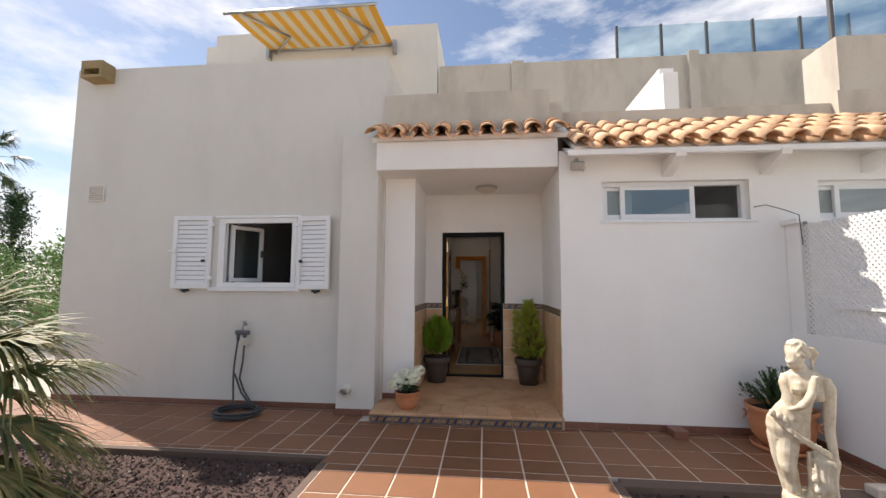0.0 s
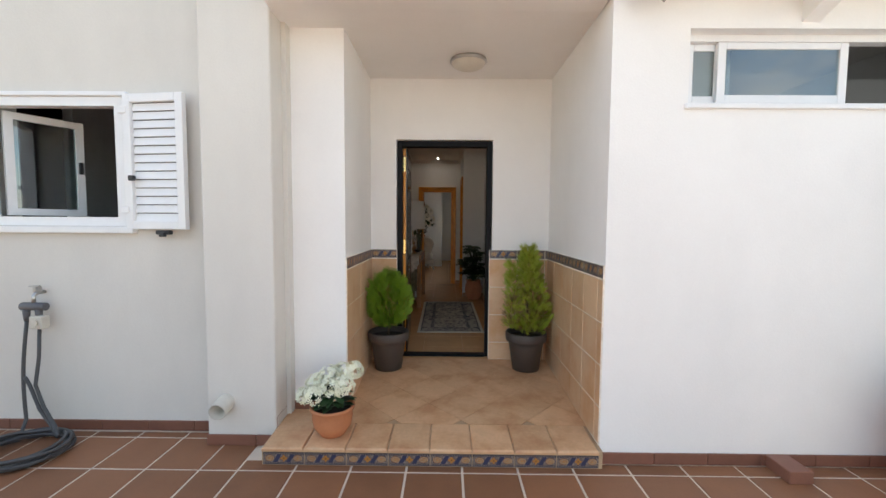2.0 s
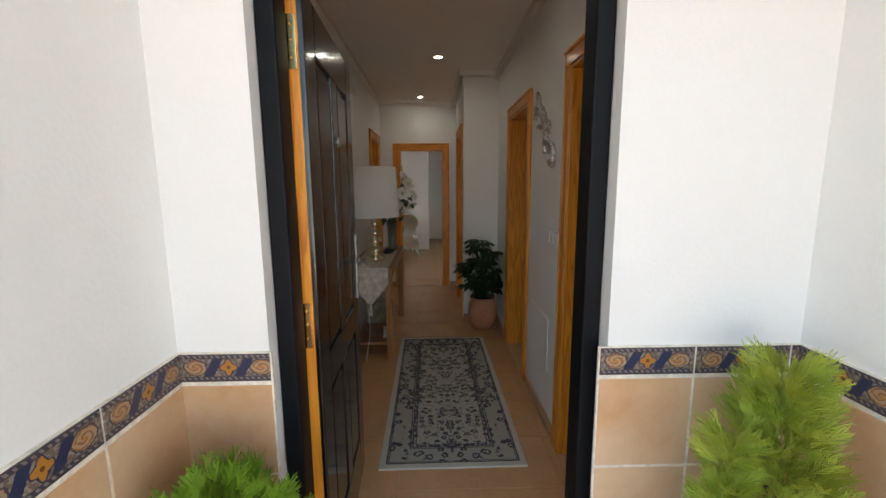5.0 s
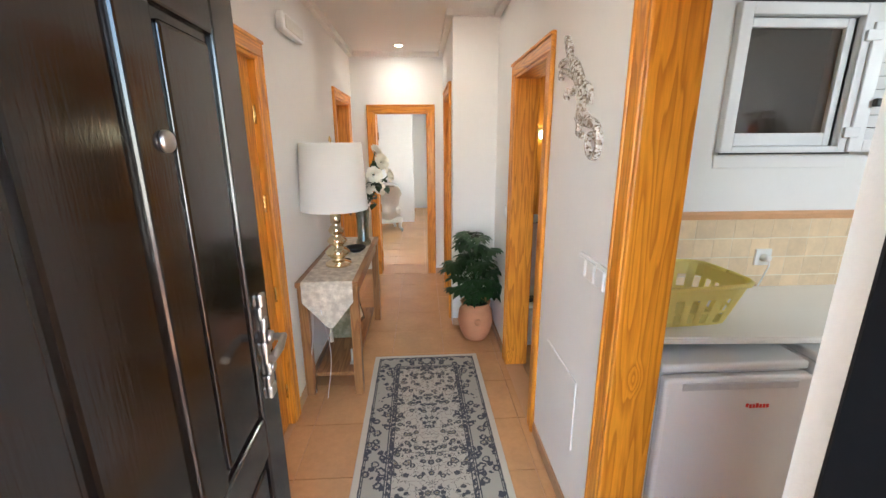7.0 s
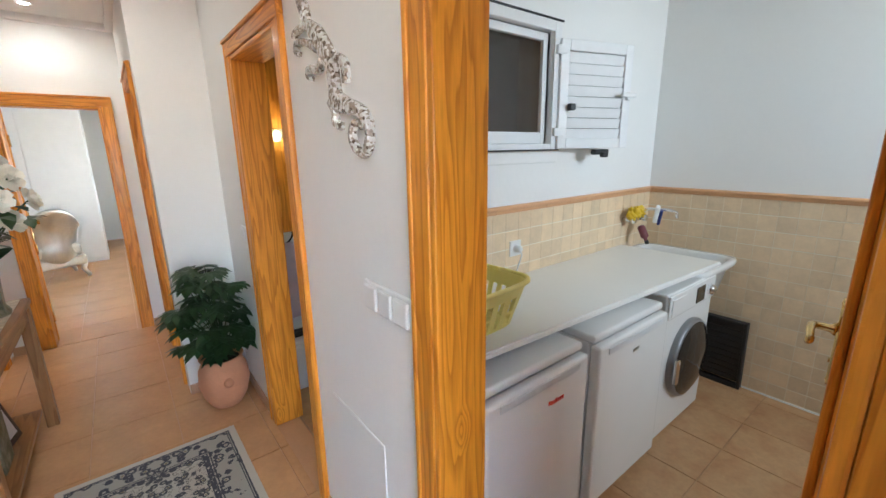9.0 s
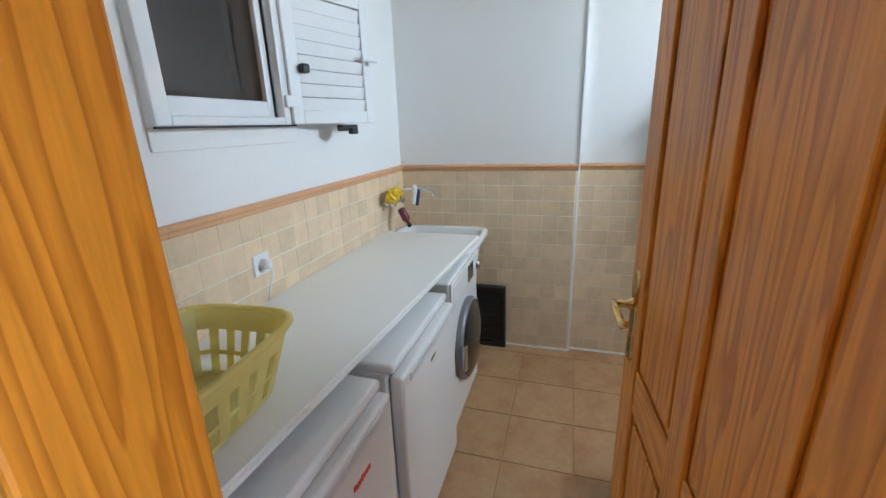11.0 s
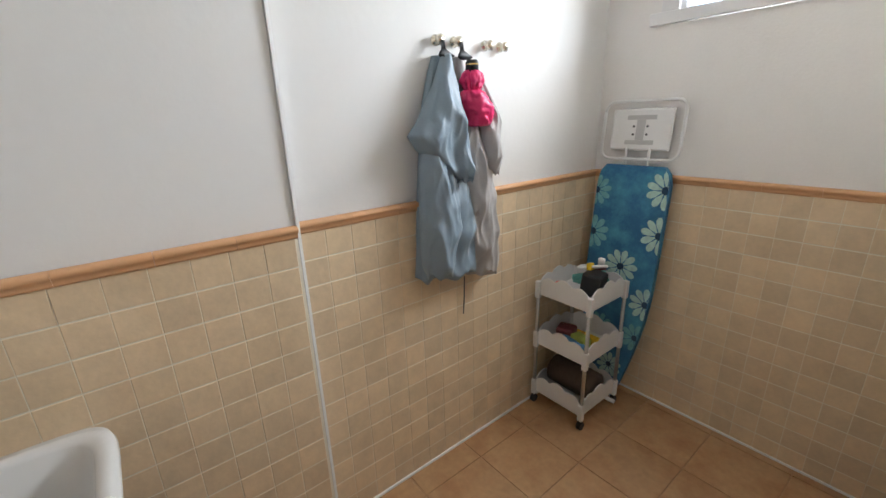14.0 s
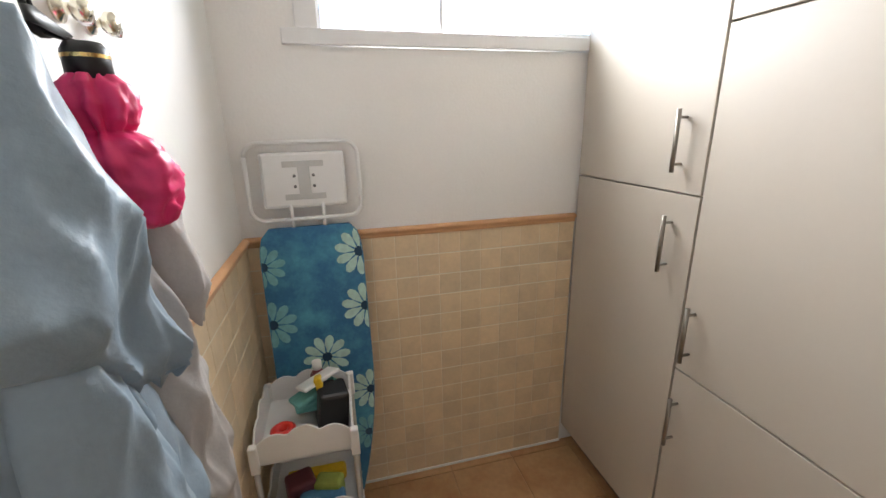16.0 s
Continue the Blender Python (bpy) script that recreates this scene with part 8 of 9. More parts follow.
ob = thing("rolled_blanket", pose(CX, CY, F + 0.087), "rolled brown textured fabric in the bottom tray", "fabric roll")
b = bmesh.new()
lathe(b, [(0.03, -0.14), (0.08, -0.135), (0.085, 0.0), (0.08, 0.135), (0.03, 0.14)], 22, Matrix.Translation((0, 0, 0.085)) @ Matrix.Rotation(radians(90), 4, "Y"))
part("roll", b, BROWNF, ob)

# ironing board leaning in the corner
ob = thing("ironing_board", Matrix.Translation((4.185, 5.70, F + 0.03)) @ pose(0, 0, 0, 6.0, 0.4, 0), "folded blue daisy-print ironing board leaning on the tiled wall", "ironing board")


def board_outline(inset=0.0):
    o = []
    H, Wd = 1.32 - inset, 0.195 - inset
    for z in [inset + (H - inset) * (i / 12 * 0.9 if i <= 12 else 0.9 + (i - 12) * 0.025) for i in range(17)]:
        t = (z - inset) / (H - inset)
        wv = Wd * min(1, (0.35 + 0.65 * math.sin(min(1, t / 0.55) * math.pi / 2) ** 0.9))
        if t > 0.9:
            wv = Wd * (0.78 + 0.22 * math.sqrt(max(0.0, 1 - ((t - 0.9) / 0.1) ** 2)))
        o.append((wv, z))
    return [(x, z) for x, z in o] + [(-x, z) for x, z in o[::-1]]


b = bmesh.new()
o = board_outline()
fr = [b.verts.new((x, 0.022, z)) for x, z in o]
bk2 = [b.verts.new((x, -0.012, z)) for x, z in o]
b.faces.new(fr)
b.faces.new(bk2[::-1])
for i in range(len(o)):
    b.faces.new((fr[i], fr[(i + 1) % len(o)], bk2[(i + 1) % len(o)], bk2[i]))
part("cover", b, IRONB, ob, "blue printed cotton cover")
PRINTD = mat("print_dark", (0.012, 0.05, 0.10), 0.8)
PETALB = mat("printed_daisy_teal", (0.16, 0.40, 0.44), 0.8, var=0.3, scale=30, bump=0.0)


def half_width(z):
    """Half the board's width at height z."""
    o = board_outline()[:17]
    for (wa, za), (wb, zb) in zip(o, o[1:]):
        if za <= z <= zb:
            return wa + (wb - wa) * (z - za) / (zb - za)
    return 0.0


for cx, cz, r, pale in ((-0.180, 1.205, 0.098, 1), (-0.186, 0.975, 0.098, 1), (0.188, 1.175, 0.085, 0), (0.180, 0.94, 0.095, 0), (-0.01, 0.775, 0.095, 1), (-0.175, 0.60, 0.090, 1), (-0.150, 0.40, 0.080, 0), (0.15, 0.62, 0.080, 0), (0.06, 0.40, 0.080, 0), (-0.03, 0.19, 0.075, 1)):
    b = bmesh.new()
    hub = b.verts.new((cx, 0.0241, cz))
    for k in range(10):
        a = k * 0.62832 + cx * 9
        d, e = Vector((math.cos(a), 0, math.sin(a))), Vector((-math.sin(a), 0, math.cos(a)))
        lift = 0.0240 + 0.0003 * (k % 2)
        pts = [Vector((cx, lift, cz)) + d * r * f + e * r * g for f, g in ((0.30, 0.06), (0.55, 0.17), (0.80, 0.185), (0.96, 0.10), (1.0, 0.0), (0.96, -0.10), (0.80, -0.185), (0.55, -0.17), (0.30, -0.06))]
        pts = [Vector((max(-half_width(p.z) + 0.003, min(half_width(p.z) - 0.003, p.x)), p.y, p.z)) for p in pts if 0.02 < p.z < 1.312]
        if len(pts) > 2 and max(p.x for p in pts) - min(p.x for p in pts) > 0.004:
            b.faces.new([hub] + [b.verts.new(p) for p in pts])
    daisy = part("daisy", b, PETALT if pale else PETALB, ob, "pale daisy print" if pale else "teal daisy print")
    if abs(cx) < half_width(min(1.3, cz)) - 0.004 and cz < 1.3:
        b = bmesh.new()
        b.faces.new([b.verts.new((min(half_width(cz) - 0.004, max(0.004 - half_width(cz), cx + r * 0.22 * math.cos(k * 0.785))), 0.0250, cz + r * 0.22 * math.sin(k * 0.785))) for k in range(8)])
        part("daisy_centre", b, PRINTD, daisy)
b = bmesh.new()
rw, z0, z1 = 0.205, 1.35, 1.64
loop = []
for cx, cz, a0 in ((rw - 0.05, z1 - 0.05, 0), (-rw + 0.05, z1 - 0.05, 90), (-rw + 0.05, z0 + 0.05, 180), (rw - 0.05, z0 + 0.05, 270)):
    for k in range(6):
        a = radians(a0 + 18 * k)
        loop.append((cx + 0.05 * math.cos(a), 0.01, cz + 0.05 * math.sin(a)))
loop.append(loop[0])
tube(b, loop, 0.008, 8)
for x in (-0.06, 0.06):
    tube(b, [(x, 0.01, 1.30), (x, 0.01, z0), (x, 0.01, z0 + 0.06)], 0.007, 6)
part("iron_rest_rail", b, WHITE_PL, ob)
b = bmesh.new()
bbox(b, -0.155, 0.155, 0.0, 0.016, z0 + 0.045, z1 - 0.035, 0.012)
part("iron_rest", b, WHITE_PL, ob)
b = bmesh.new()
for x0, x1, za, zb in ((-0.075, 0.075, z1 - 0.092, z1 - 0.070), (-0.075, 0.075, z0 + 0.075, z0 + 0.097), (-0.022, 0.022, z0 + 0.097, z1 - 0.092)):
    bbox(b, x0, x1, 0.0158, 0.0178, za, zb, 0.0008)
part("recess", b, mat("pale_grey_plastic", (0.52, 0.52, 0.51), 0.5), ob, "grey recess in the rest")
b = bmesh.new()
for x in (-0.035, 0.035):
    for z in (z0 + 0.125, z0 + 0.165):
        lathe(b, [(0.006, 0), (0.006, 0.004)], 8, Matrix.Translation((x, 0.0165, z)) @ Matrix.Rotation(radians(-90), 4, "X"))
part("screws", b, GREYPL, ob, "dark screw heads")
b = bmesh.new()
tube(b, [(-0.10, -0.03, 0.9), (-0.06, -0.03, 0.2), (-0.04, 0.03, -0.02)], 0.012, 8)
tube(b, [(-0.11, 0.05, -0.005), (0.02, 0.05, -0.005)], 0.012, 8)
part("leg", b, WHITE_PL, ob)

# tall cupboards
def cupboard(y0, y1, splits, handles, label):
    ob = thing("tall_cupboard", Matrix(), label, "cupboard", group="laundry cupboards")
    b = bmesh.new()
    box(b, 2.365, 2.975, y0 + 0.002, y1 - 0.002, 0.31, 2.77)
    part("body", b, CUPB, ob)
    b = bmesh.new()
    box(b, 2.40, 2.92, y0 + 0.01, y1 - 0.01, F, 0.31)
    part("plinth", b, GREYPL, ob, "recessed grey plinth")
    for z0, z1 in splits:
        b = bmesh.new()
        bbox(b, 2.978, 2.998, y0 + 0.003, y1 - 0.003, z0 + 0.003, z1 - 0.003, 0.002)
        d = part("door", b, CUPB, ob)
        for hy, h0, h1 in handles:
            if z0 < h0 < z1:
                b = bmesh.new()
                tube(b, [(3.032, hy, h0), (3.032, hy, h1)], 0.0075, 10)
                for hz in (h0 + 0.025, h1 - 0.025):
                    tube(b, [(2.998, hy, hz), (3.032, hy, hz)], 0.005, 8)
                part("handle", b, SATIN, d, "satin nickel bar handle")


cupboard(5.535, 6.205, ((0.31, 1.672), (1.672, 2.76)), ((6.11, 1.74, 1.935), (6.107, 1.40, 1.598)), "tall beige laminate cupboard beside the strip window")
cupboard(6.208, 6.90, ((0.31, 1.078), (1.078, 2.155), (2.155, 2.76)), ((6.255, 1.13, 1.325), (6.245, 0.79, 0.98)), "tall beige laminate cupboard with three doors")
ob = thing("laundry_bag", pose(3.25, 6.88, F) @ Matrix.Diagonal((0.80, 0.80, 0.86, 1)), "grey-green open fabric bag standing on the tiles", "bag")
b = bmesh.new()
rings = []
for z, r in ((0, 0.12), (0.1, 0.13), (0.35, 0.14), (0.50, 0.15), (0.505, 0.142), (0.3, 0.12)):
    rings.append([b.verts.new((r * (abs(math.cos(a)) ** 3 + abs(math.sin(a)) ** 3) ** (-1 / 3) * math.cos(a) * (1 + 0.04 * math.sin(7 * a + 9 * z)), 0.6 * r * (abs(math.cos(a)) ** 3 + abs(math.sin(a)) ** 3) ** (-1 / 3) * math.sin(a), z)) for a in [k * 6.2832 / 24 for k in range(24)]])
for r0, r1 in zip(rings, rings[1:]):
    for k in range(24):
        f = b.faces.new((r0[k], r0[(k + 1) % 24], r1[(k + 1) % 24], r1[k]))
        f.smooth = True
b.faces.new(rings[0][::-1])
part("bag", b, GREENB, ob)
b = bmesh.new()
tube(b, [(0.16 * math.cos(k * 6.2832 / 20), 0.098 * math.sin(k * 6.2832 / 20), 0.502) for k in range(21)], 0.010, 6)
part("rim", b, BLACKP, ob, "dark bound rim")

# white sealant lines
b = bmesh.new()
box(b, 4.402, 4.456, 7.283, 7.293, F, LZ)
box(b, 4.395, 4.403, 7.295, LY1 - 0.01, F, F + 0.012)
box(b, 4.433, 4.444, 5.53, 7.285, F, F + 0.012)
box(b, 3.0, 4.44, 5.526, 5.538, F, F + 0.012)
struct("sealant", b, CAULK, "white sealant lines along the tiled walls", "trim")

# strip-window lamp stands in for the sky; far-room lamp is added fill
for nm, e, size, m in (("window_daylight", WIN_W, (0.80, 0.34), look((3.58, 5.472, 2.41), (3.58, 8.0, 1.5))),
                       ("far_room_fill", FAR_W, (2.3, 1.2), look((3.06, 14.2, 1.65), (0.0, 14.2, 1.4)))):
    lamp = new(nm, bpy.data.lights.new(nm, "AREA"))
    lamp.data.shape, lamp.data.size, lamp.data.size_y, lamp.data.energy, lamp.data.color = "RECTANGLE", size[0], size[1], e, (0.93, 0.97, 1.0)
    lamp.data.spread = radians(128)
    lamp.matrix_basis = m


# ---- garden plants, gravel and distance ----
def fan_palm(ob, centre, fronds, seed, R=1.0, material=None):
    """Crown of fan leaves: petiole and a fan of narrow drooping leaflets for each frond."""
    rr = random.Random(seed)
    for i in range(fronds):
        b = bmesh.new()
        a = 6.2832 * i / fronds + rr.uniform(-0.3, 0.3)
        el = rr.uniform(-0.75, 1.0)
        d = Vector((math.cos(a) * math.cos(el), math.sin(a) * math.cos(el), math.sin(el)))
        L = R * rr.uniform(0.5, 0.75)
        tip = Vector(centre) + d * L - Vector((0, 0, 0.12 * L))
        tube(b, [centre, Vector(centre) + d * L * 0.5, tip], 0.012 * R, 5, 0.006 * R)
        side = d.cross(Vector((0, 0, 1))).normalized()
        n = 40
        for k in range(n):
            s = (k / (n - 1) - 0.5) * 2.1
            q = (d * math.cos(s) + side * math.sin(s)).normalized()
            ll = R * rr.uniform(0.5, 0.75) * (1 - 0.12 * abs(s))
            w = 0.0135 * R
            up = Vector((0, 0, 1))
            t = q.cross(up).normalized()
            droop = rr.uniform(0.3, 0.8)
            pts = [tip + q * ll * f - up * droop * ll * f ** 2.4 for f in (0, 0.3, 0.6, 0.85, 1.0)]
            ws = (0.5, 1.0, 0.8, 0.4, 0.05)
            rows = [[b.verts.new(p - t * w * h), b.verts.new(p + up * w * h * 0.5), b.verts.new(p + t * w * h)] for p, h in zip(pts, ws)]
            for r0, r1 in zip(rows, rows[1:]):
                for c in (0, 1):
                    b.faces.new((r0[c], r0[c + 1], r1[c + 1], r1[c]))
        part("frond", b, material or PALML, ob)


palm = thing("palm", pose(0, 0, 0), "low fan palm with dry-tipped leaves in the gravel bed", "palm")
b = bmesh.new()
lathe(b, [(0.13, -0.06), (0.12, 0.3), (0.14, 0.6), (0.10, 0.85), (0.04, 0.95)], 14, Matrix.Translation((-2.15, 2.85, 0)))
part("trunk", b, BARK, palm)
fan_palm(palm, (-2.15, 2.85, 0.80), 44, 5, 1.0)
palm2 = thing("tall_palm", Matrix(), "tall palm far beyond the garden", "palm")
b = bmesh.new()
tube(b, [(-26.0, 20.0, -0.2), (-25.8, 20.0, 4), (-26.0, 20.0, 8.2)], 0.25, 8, 0.16)
part("trunk", b, BARK, palm2)
fan_palm(palm2, (-26.0, 20.0, 8.3), 16, 9, 2.0, LEAFD)


def tree(name, base, height, spread, clumps, seed, material, label, shape="cone", leafs=46, size=0.16):
    ob = thing(name, pose(*base), label, "tree" if height > 2.5 else "shrub")
    rr = random.Random(seed)
    b = bmesh.new()
    tube(b, [(0, 0, -0.1), (0.05, 0, height * 0.4), (0, 0.05, height * 0.85)], 0.05 * height * 0.4, 7, 0.02)
    crown = bmesh.new()
    for i in range(clumps):
        f = rr.uniform(0.08, 1)
        wmax = spread * (1.05 - f) if shape == "cone" else spread * math.sin(math.pi * min(0.97, f * 0.85 + 0.1))
        a, r = rr.uniform(0, 6.283), wmax * rr.uniform(0.3, 1)
        c = Vector((r * math.cos(a), r * math.sin(a), f * height))
        tube(b, [(0, 0, f * height * 0.85), c], 0.02, 4, 0.006)
        for k in range(leafs):
            p = c + Vector((rr.gauss(0, 1), rr.gauss(0, 1), rr.gauss(0, 0.8))) * size * 1.3
            d = Vector((rr.uniform(-1, 1), rr.uniform(-1, 1), rr.uniform(-0.5, 1))).normalized()
            e = d.orthogonal().normalized()
            L = size * rr.uniform(0.5, 1.1)
            crown.faces.new([crown.verts.new(q) for q in (p, p + d * L * 0.5 + e * L * 0.2, p + d * L, p + d * L * 0.5 - e * L * 0.2)])
    part("trunk", b, BARK, ob)
    part("crown", crown, material, ob)
    return ob


OLEA = mat("oleander_green", (0.10, 0.19, 0.05), 0.5, var=0.4, scale=4, bump=0.0)
tree("cypress_tree", (-18.6, 16.2, 0), 5.2, 1.3, 130, 3, LEAFD, "dark green conifer beyond the garden")
tree("oleander", (-9.2, 10.5, 0), 2.6, 1.6, 90, 4, OLEA, "bright green oleander bush behind the house", "round", 50, 0.14)
tree("oleander", (-12.0, 10.5, 0), 2.4, 1.8, 90, 6, OLEA, "bright green oleander bush behind the house", "round", 50, 0.14)
for i, (x, y, h) in enumerate(((-22, 14, 3.4), (-26, 18, 3.8), (-15, 17, 3.0), (-30, 13, 3.6), (-20, 9, 2.8), (-26, 7, 3.2))):
    tree("garden_tree", (x, y, 0), h, 2.3, 80, 20 + i, LEAFD if i % 2 else OLEA, "bushy green garden tree in the distance", "round", 44, 0.22)

# loose gravel
GRV = bpy.data.materials.new("gravel_stone")
GRV.use_nodes = True
gn, gl = GRV.node_tree.nodes, GRV.node_tree.links
gg = gn.new("ShaderNodeNewGeometry")
gr = gn.new("ShaderNodeValToRGB")
gr.color_ramp.elements[0].color, gr.color_ramp.elements[1].color = (0.03, 0.016, 0.014, 1), (0.12, 0.075, 0.06, 1)
e = gr.color_ramp.elements.new(0.96)
e.color = (0.14, 0.10, 0.085, 1)
e = gr.color_ramp.elements.new(0.985)
e.color = (0.42, 0.37, 0.32, 1)
gl.new(gg.outputs["Random Per Island"], gr.inputs["Fac"])
gl.new(gr.outputs[0], gn["Principled BSDF"].inputs["Base Color"])
gn["Principled BSDF"].inputs["Roughness"].default_value = 0.9
for nm, x0, x1, y0, y1, count in (("gravel", -4.6, -0.06, 2.0, 4.325, 9600), ("gravel", 2.38, 4.43, 2.6, 4.10, 4200)):
    rr = random.Random(7)
    vs, fs = [], []
    for i in range(count):
        x, y = rr.uniform(x0, x1), rr.uniform(y0, y1)
        s = rr.uniform(0.008, 0.019) * (1.6 if rr.random() < 0.04 else 1)
        q = Euler((rr.uniform(0, 6), rr.uniform(0, 6), rr.uniform(0, 6))).to_matrix()
        o = len(vs)
        c = Vector((x, y, -0.055 + s * 0.35))
        for d in ((1, 0, 0), (-1, 0, 0), (0, 1, 0), (0, -1, 0), (0, 0, 1), (0, 0, -1)):
            vs.append(tuple(c + q @ (Vector(d) * s * rr.uniform(0.6, 1.1))))
        fs += [(o + a, o + b2, o + c2) for a, b2, c2 in ((0, 2, 4), (2, 1, 4), (1, 3, 4), (3, 0, 4), (2, 0, 5), (1, 2, 5), (3, 1, 5), (0, 3, 5))]
    me = bpy.data.meshes.new(nm)
    me.from_pydata(vs, [], fs)
    me.materials.append(GRV)
    tagged(new(nm, me), "loose dark red-brown volcanic gravel", "gravel", kind="stuff")


# ---- tiles, piece by piece ----
def strips(name, parent, o, u, v, length, h, step, t, material):
    tile_field(name, parent, o, u, v, length, h, step, h, 0.004, t, 0.002, material)


# terrace pavers
TP = 0.35
TPX, TPY = 0.336, 0.36
tile_field("paver", terrace, (0.02, 1.2, -0.009), (1, 0, 0), (0, 1, 0), 2.28, 3.04, TPX, TPY, 0.014, 0.011, 0.002, TERRA, u0=-0.057, v0=0.04)
tile_field("paver", terrace, (-4.6, 4.40, -0.009), (1, 0, 0), (0, 1, 0), 4.563, 1.24, 0.325, TPY, 0.014, 0.011, 0.002, TERRA, u0=0.107, v0=0.08)
tile_field("paver", terrace, (-0.037, 4.24, -0.009), (1, 0, 0), (0, 1, 0), 4.48, 1.07, TPX, TPY, 0.014, 0.011, 0.002, TERRA, u0=0.0, v0=0.24)
bm = bmesh.new()
for k in range(13):
    for j in range(4):
        box(bm, -9 + k * TP, -9 + k * TP + TP - 0.012, 4.41 + j * 0.30, 4.41 + j * 0.30 + 0.288, -0.009, 0.001)
for k in range(6):
    for j in range(12):
        box(bm, 0.18 + k * TP, 0.18 + k * TP + TP - 0.012, -3 + j * TP, -3 + j * TP + TP - 0.012, -0.009, 0.001)
far_pavers = part("far_pavers", bm, TERRA, terrace)
far_pavers["kind"] = "stuff"

# skirting tiles outdoors
sk = struct("trim_outdoor", (lambda q: (box(q, -4.2, -0.374, BY - 0.004, BY, 0, 0.075), q)[1])(bmesh.new()), GROUT, "dark red skirting tiles along the house", "skirting")
strips("skirting_tile", sk, (-4.2, BY - 0.004, 0.002), (1, 0, 0), (0, 0, 1), 3.826, 0.075, 0.33, 0.010, BASE)
strips("skirting_tile", sk, (-0.378, 5.476, 0.002), (1, 0, 0), (0, 0, 1), 0.46, 0.075, 0.33, 0.010, BASE)
strips("skirting_tile", sk, (2.165, 5.316, 0.002), (1, 0, 0), (0, 0, 1), 2.28, 0.075, 0.33, 0.010, BASE)
strips("skirting_tile", sk, (4.448, 5.31, 0.002), (0, -1, 0), (0, 0, 1), 4.5, 0.075, 0.33, 0.010, BASE)
strips("skirting_tile", sk, (0.10, 5.736, 0.125), (1, 0, 0), (0, 0, 1), 0.385, 0.075, 0.2, 0.010, BASE)
strips("skirting_tile", sk, (0.087, 5.736, 0.118), (0, -1, 0), (0, 0, 1), 0.25, 0.075, 0.25, 0.010, BASE)

# porch step and floor
strips("riser_tile", porch_floor, (0.09, PY0 + 0.004, 0.004), (1, 0, 0), (0, 0, 1), 2.05, 0.08, 0.256, 0.008, FRIEZE)
slope = Vector((0, PY1 - PY0, PF1 - PF0)).normalized()
for i in range(8):
    w = min(0.256, 2.05 - i * 0.256 + 0.0)
    if w > 0.05:
        tile_at("nosing_tile", porch_floor, w - 0.005, 0.30, 0.022, 0.008, PORCH, basis((0.09 + i * 0.256, PY0 - 0.018, PF0 - 0.016), (1, 0, 0), slope))
d1, d2 = (Vector((1, 0, 0)) + slope).normalized(), (slope - Vector((1, 0, 0))).normalized()
S = 0.325
for i in range(-6, 9):
    for j in range(-6, 9):
        c = Vector((1.31, 5.60, 0)) + Vector((d1.x, d1.y, 0)) * S * i + Vector((d2.x, d2.y, 0)) * S * j
        poly = [Vector((c.x + S * a * d1.x * 0.991 + S * b2 * d2.x * 0.991, c.y + S * a * d1.y * 0.991 + S * b2 * d2.y * 0.991)) for a, b2 in ((0, 0), (1, 0), (1, 1), (0, 1))]
        for ax, lim, sg in ((0, 0.487, 1), (0, 2.155, -1), (1, 5.545, 1), (1, 6.715, -1)):
            out = []
            for k in range(len(poly)):
                p, q = poly[k], poly[(k + 1) % len(poly)]
                ip, iq = (p[ax] - lim) * sg >= 0, (q[ax] - lim) * sg >= 0
                if ip:
                    out.append(p)
                if ip != iq:
                    out.append(p + (q - p) * ((lim - p[ax]) / (q[ax] - p[ax])))
            poly = out
            if not poly:
                break
        if len(poly) < 3:
            continue
        area = abs(sum(p.x * q.y - q.x * p.y for p, q in zip(poly, poly[1:] + poly[:1]))) / 2
        if area < 0.003:
            continue
        bm = bmesh.new()
        hi = [bm.verts.new((p.x, p.y, porch_z(p.y) + 0.002)) for p in poly]
        lo = [bm.verts.new((p.x, p.y, porch_z(p.y) - 0.006)) for p in poly]
        bm.faces.new(hi)
        for k in range(len(poly)):
            bm.faces.new((lo[k], lo[(k + 1) % len(poly)], hi[(k + 1) % len(poly)], hi[k]))
        part("floor_tile", bm, PORCH, porch_floor)
tile_field("floor_tile", porch_floor, (0.09, 5.545, porch_z(5.545) - 0.008), (1, 0, 0), slope, 0.39, 0.19, 0.26, 0.19, 0.006, 0.009, 0.002, PORCH)

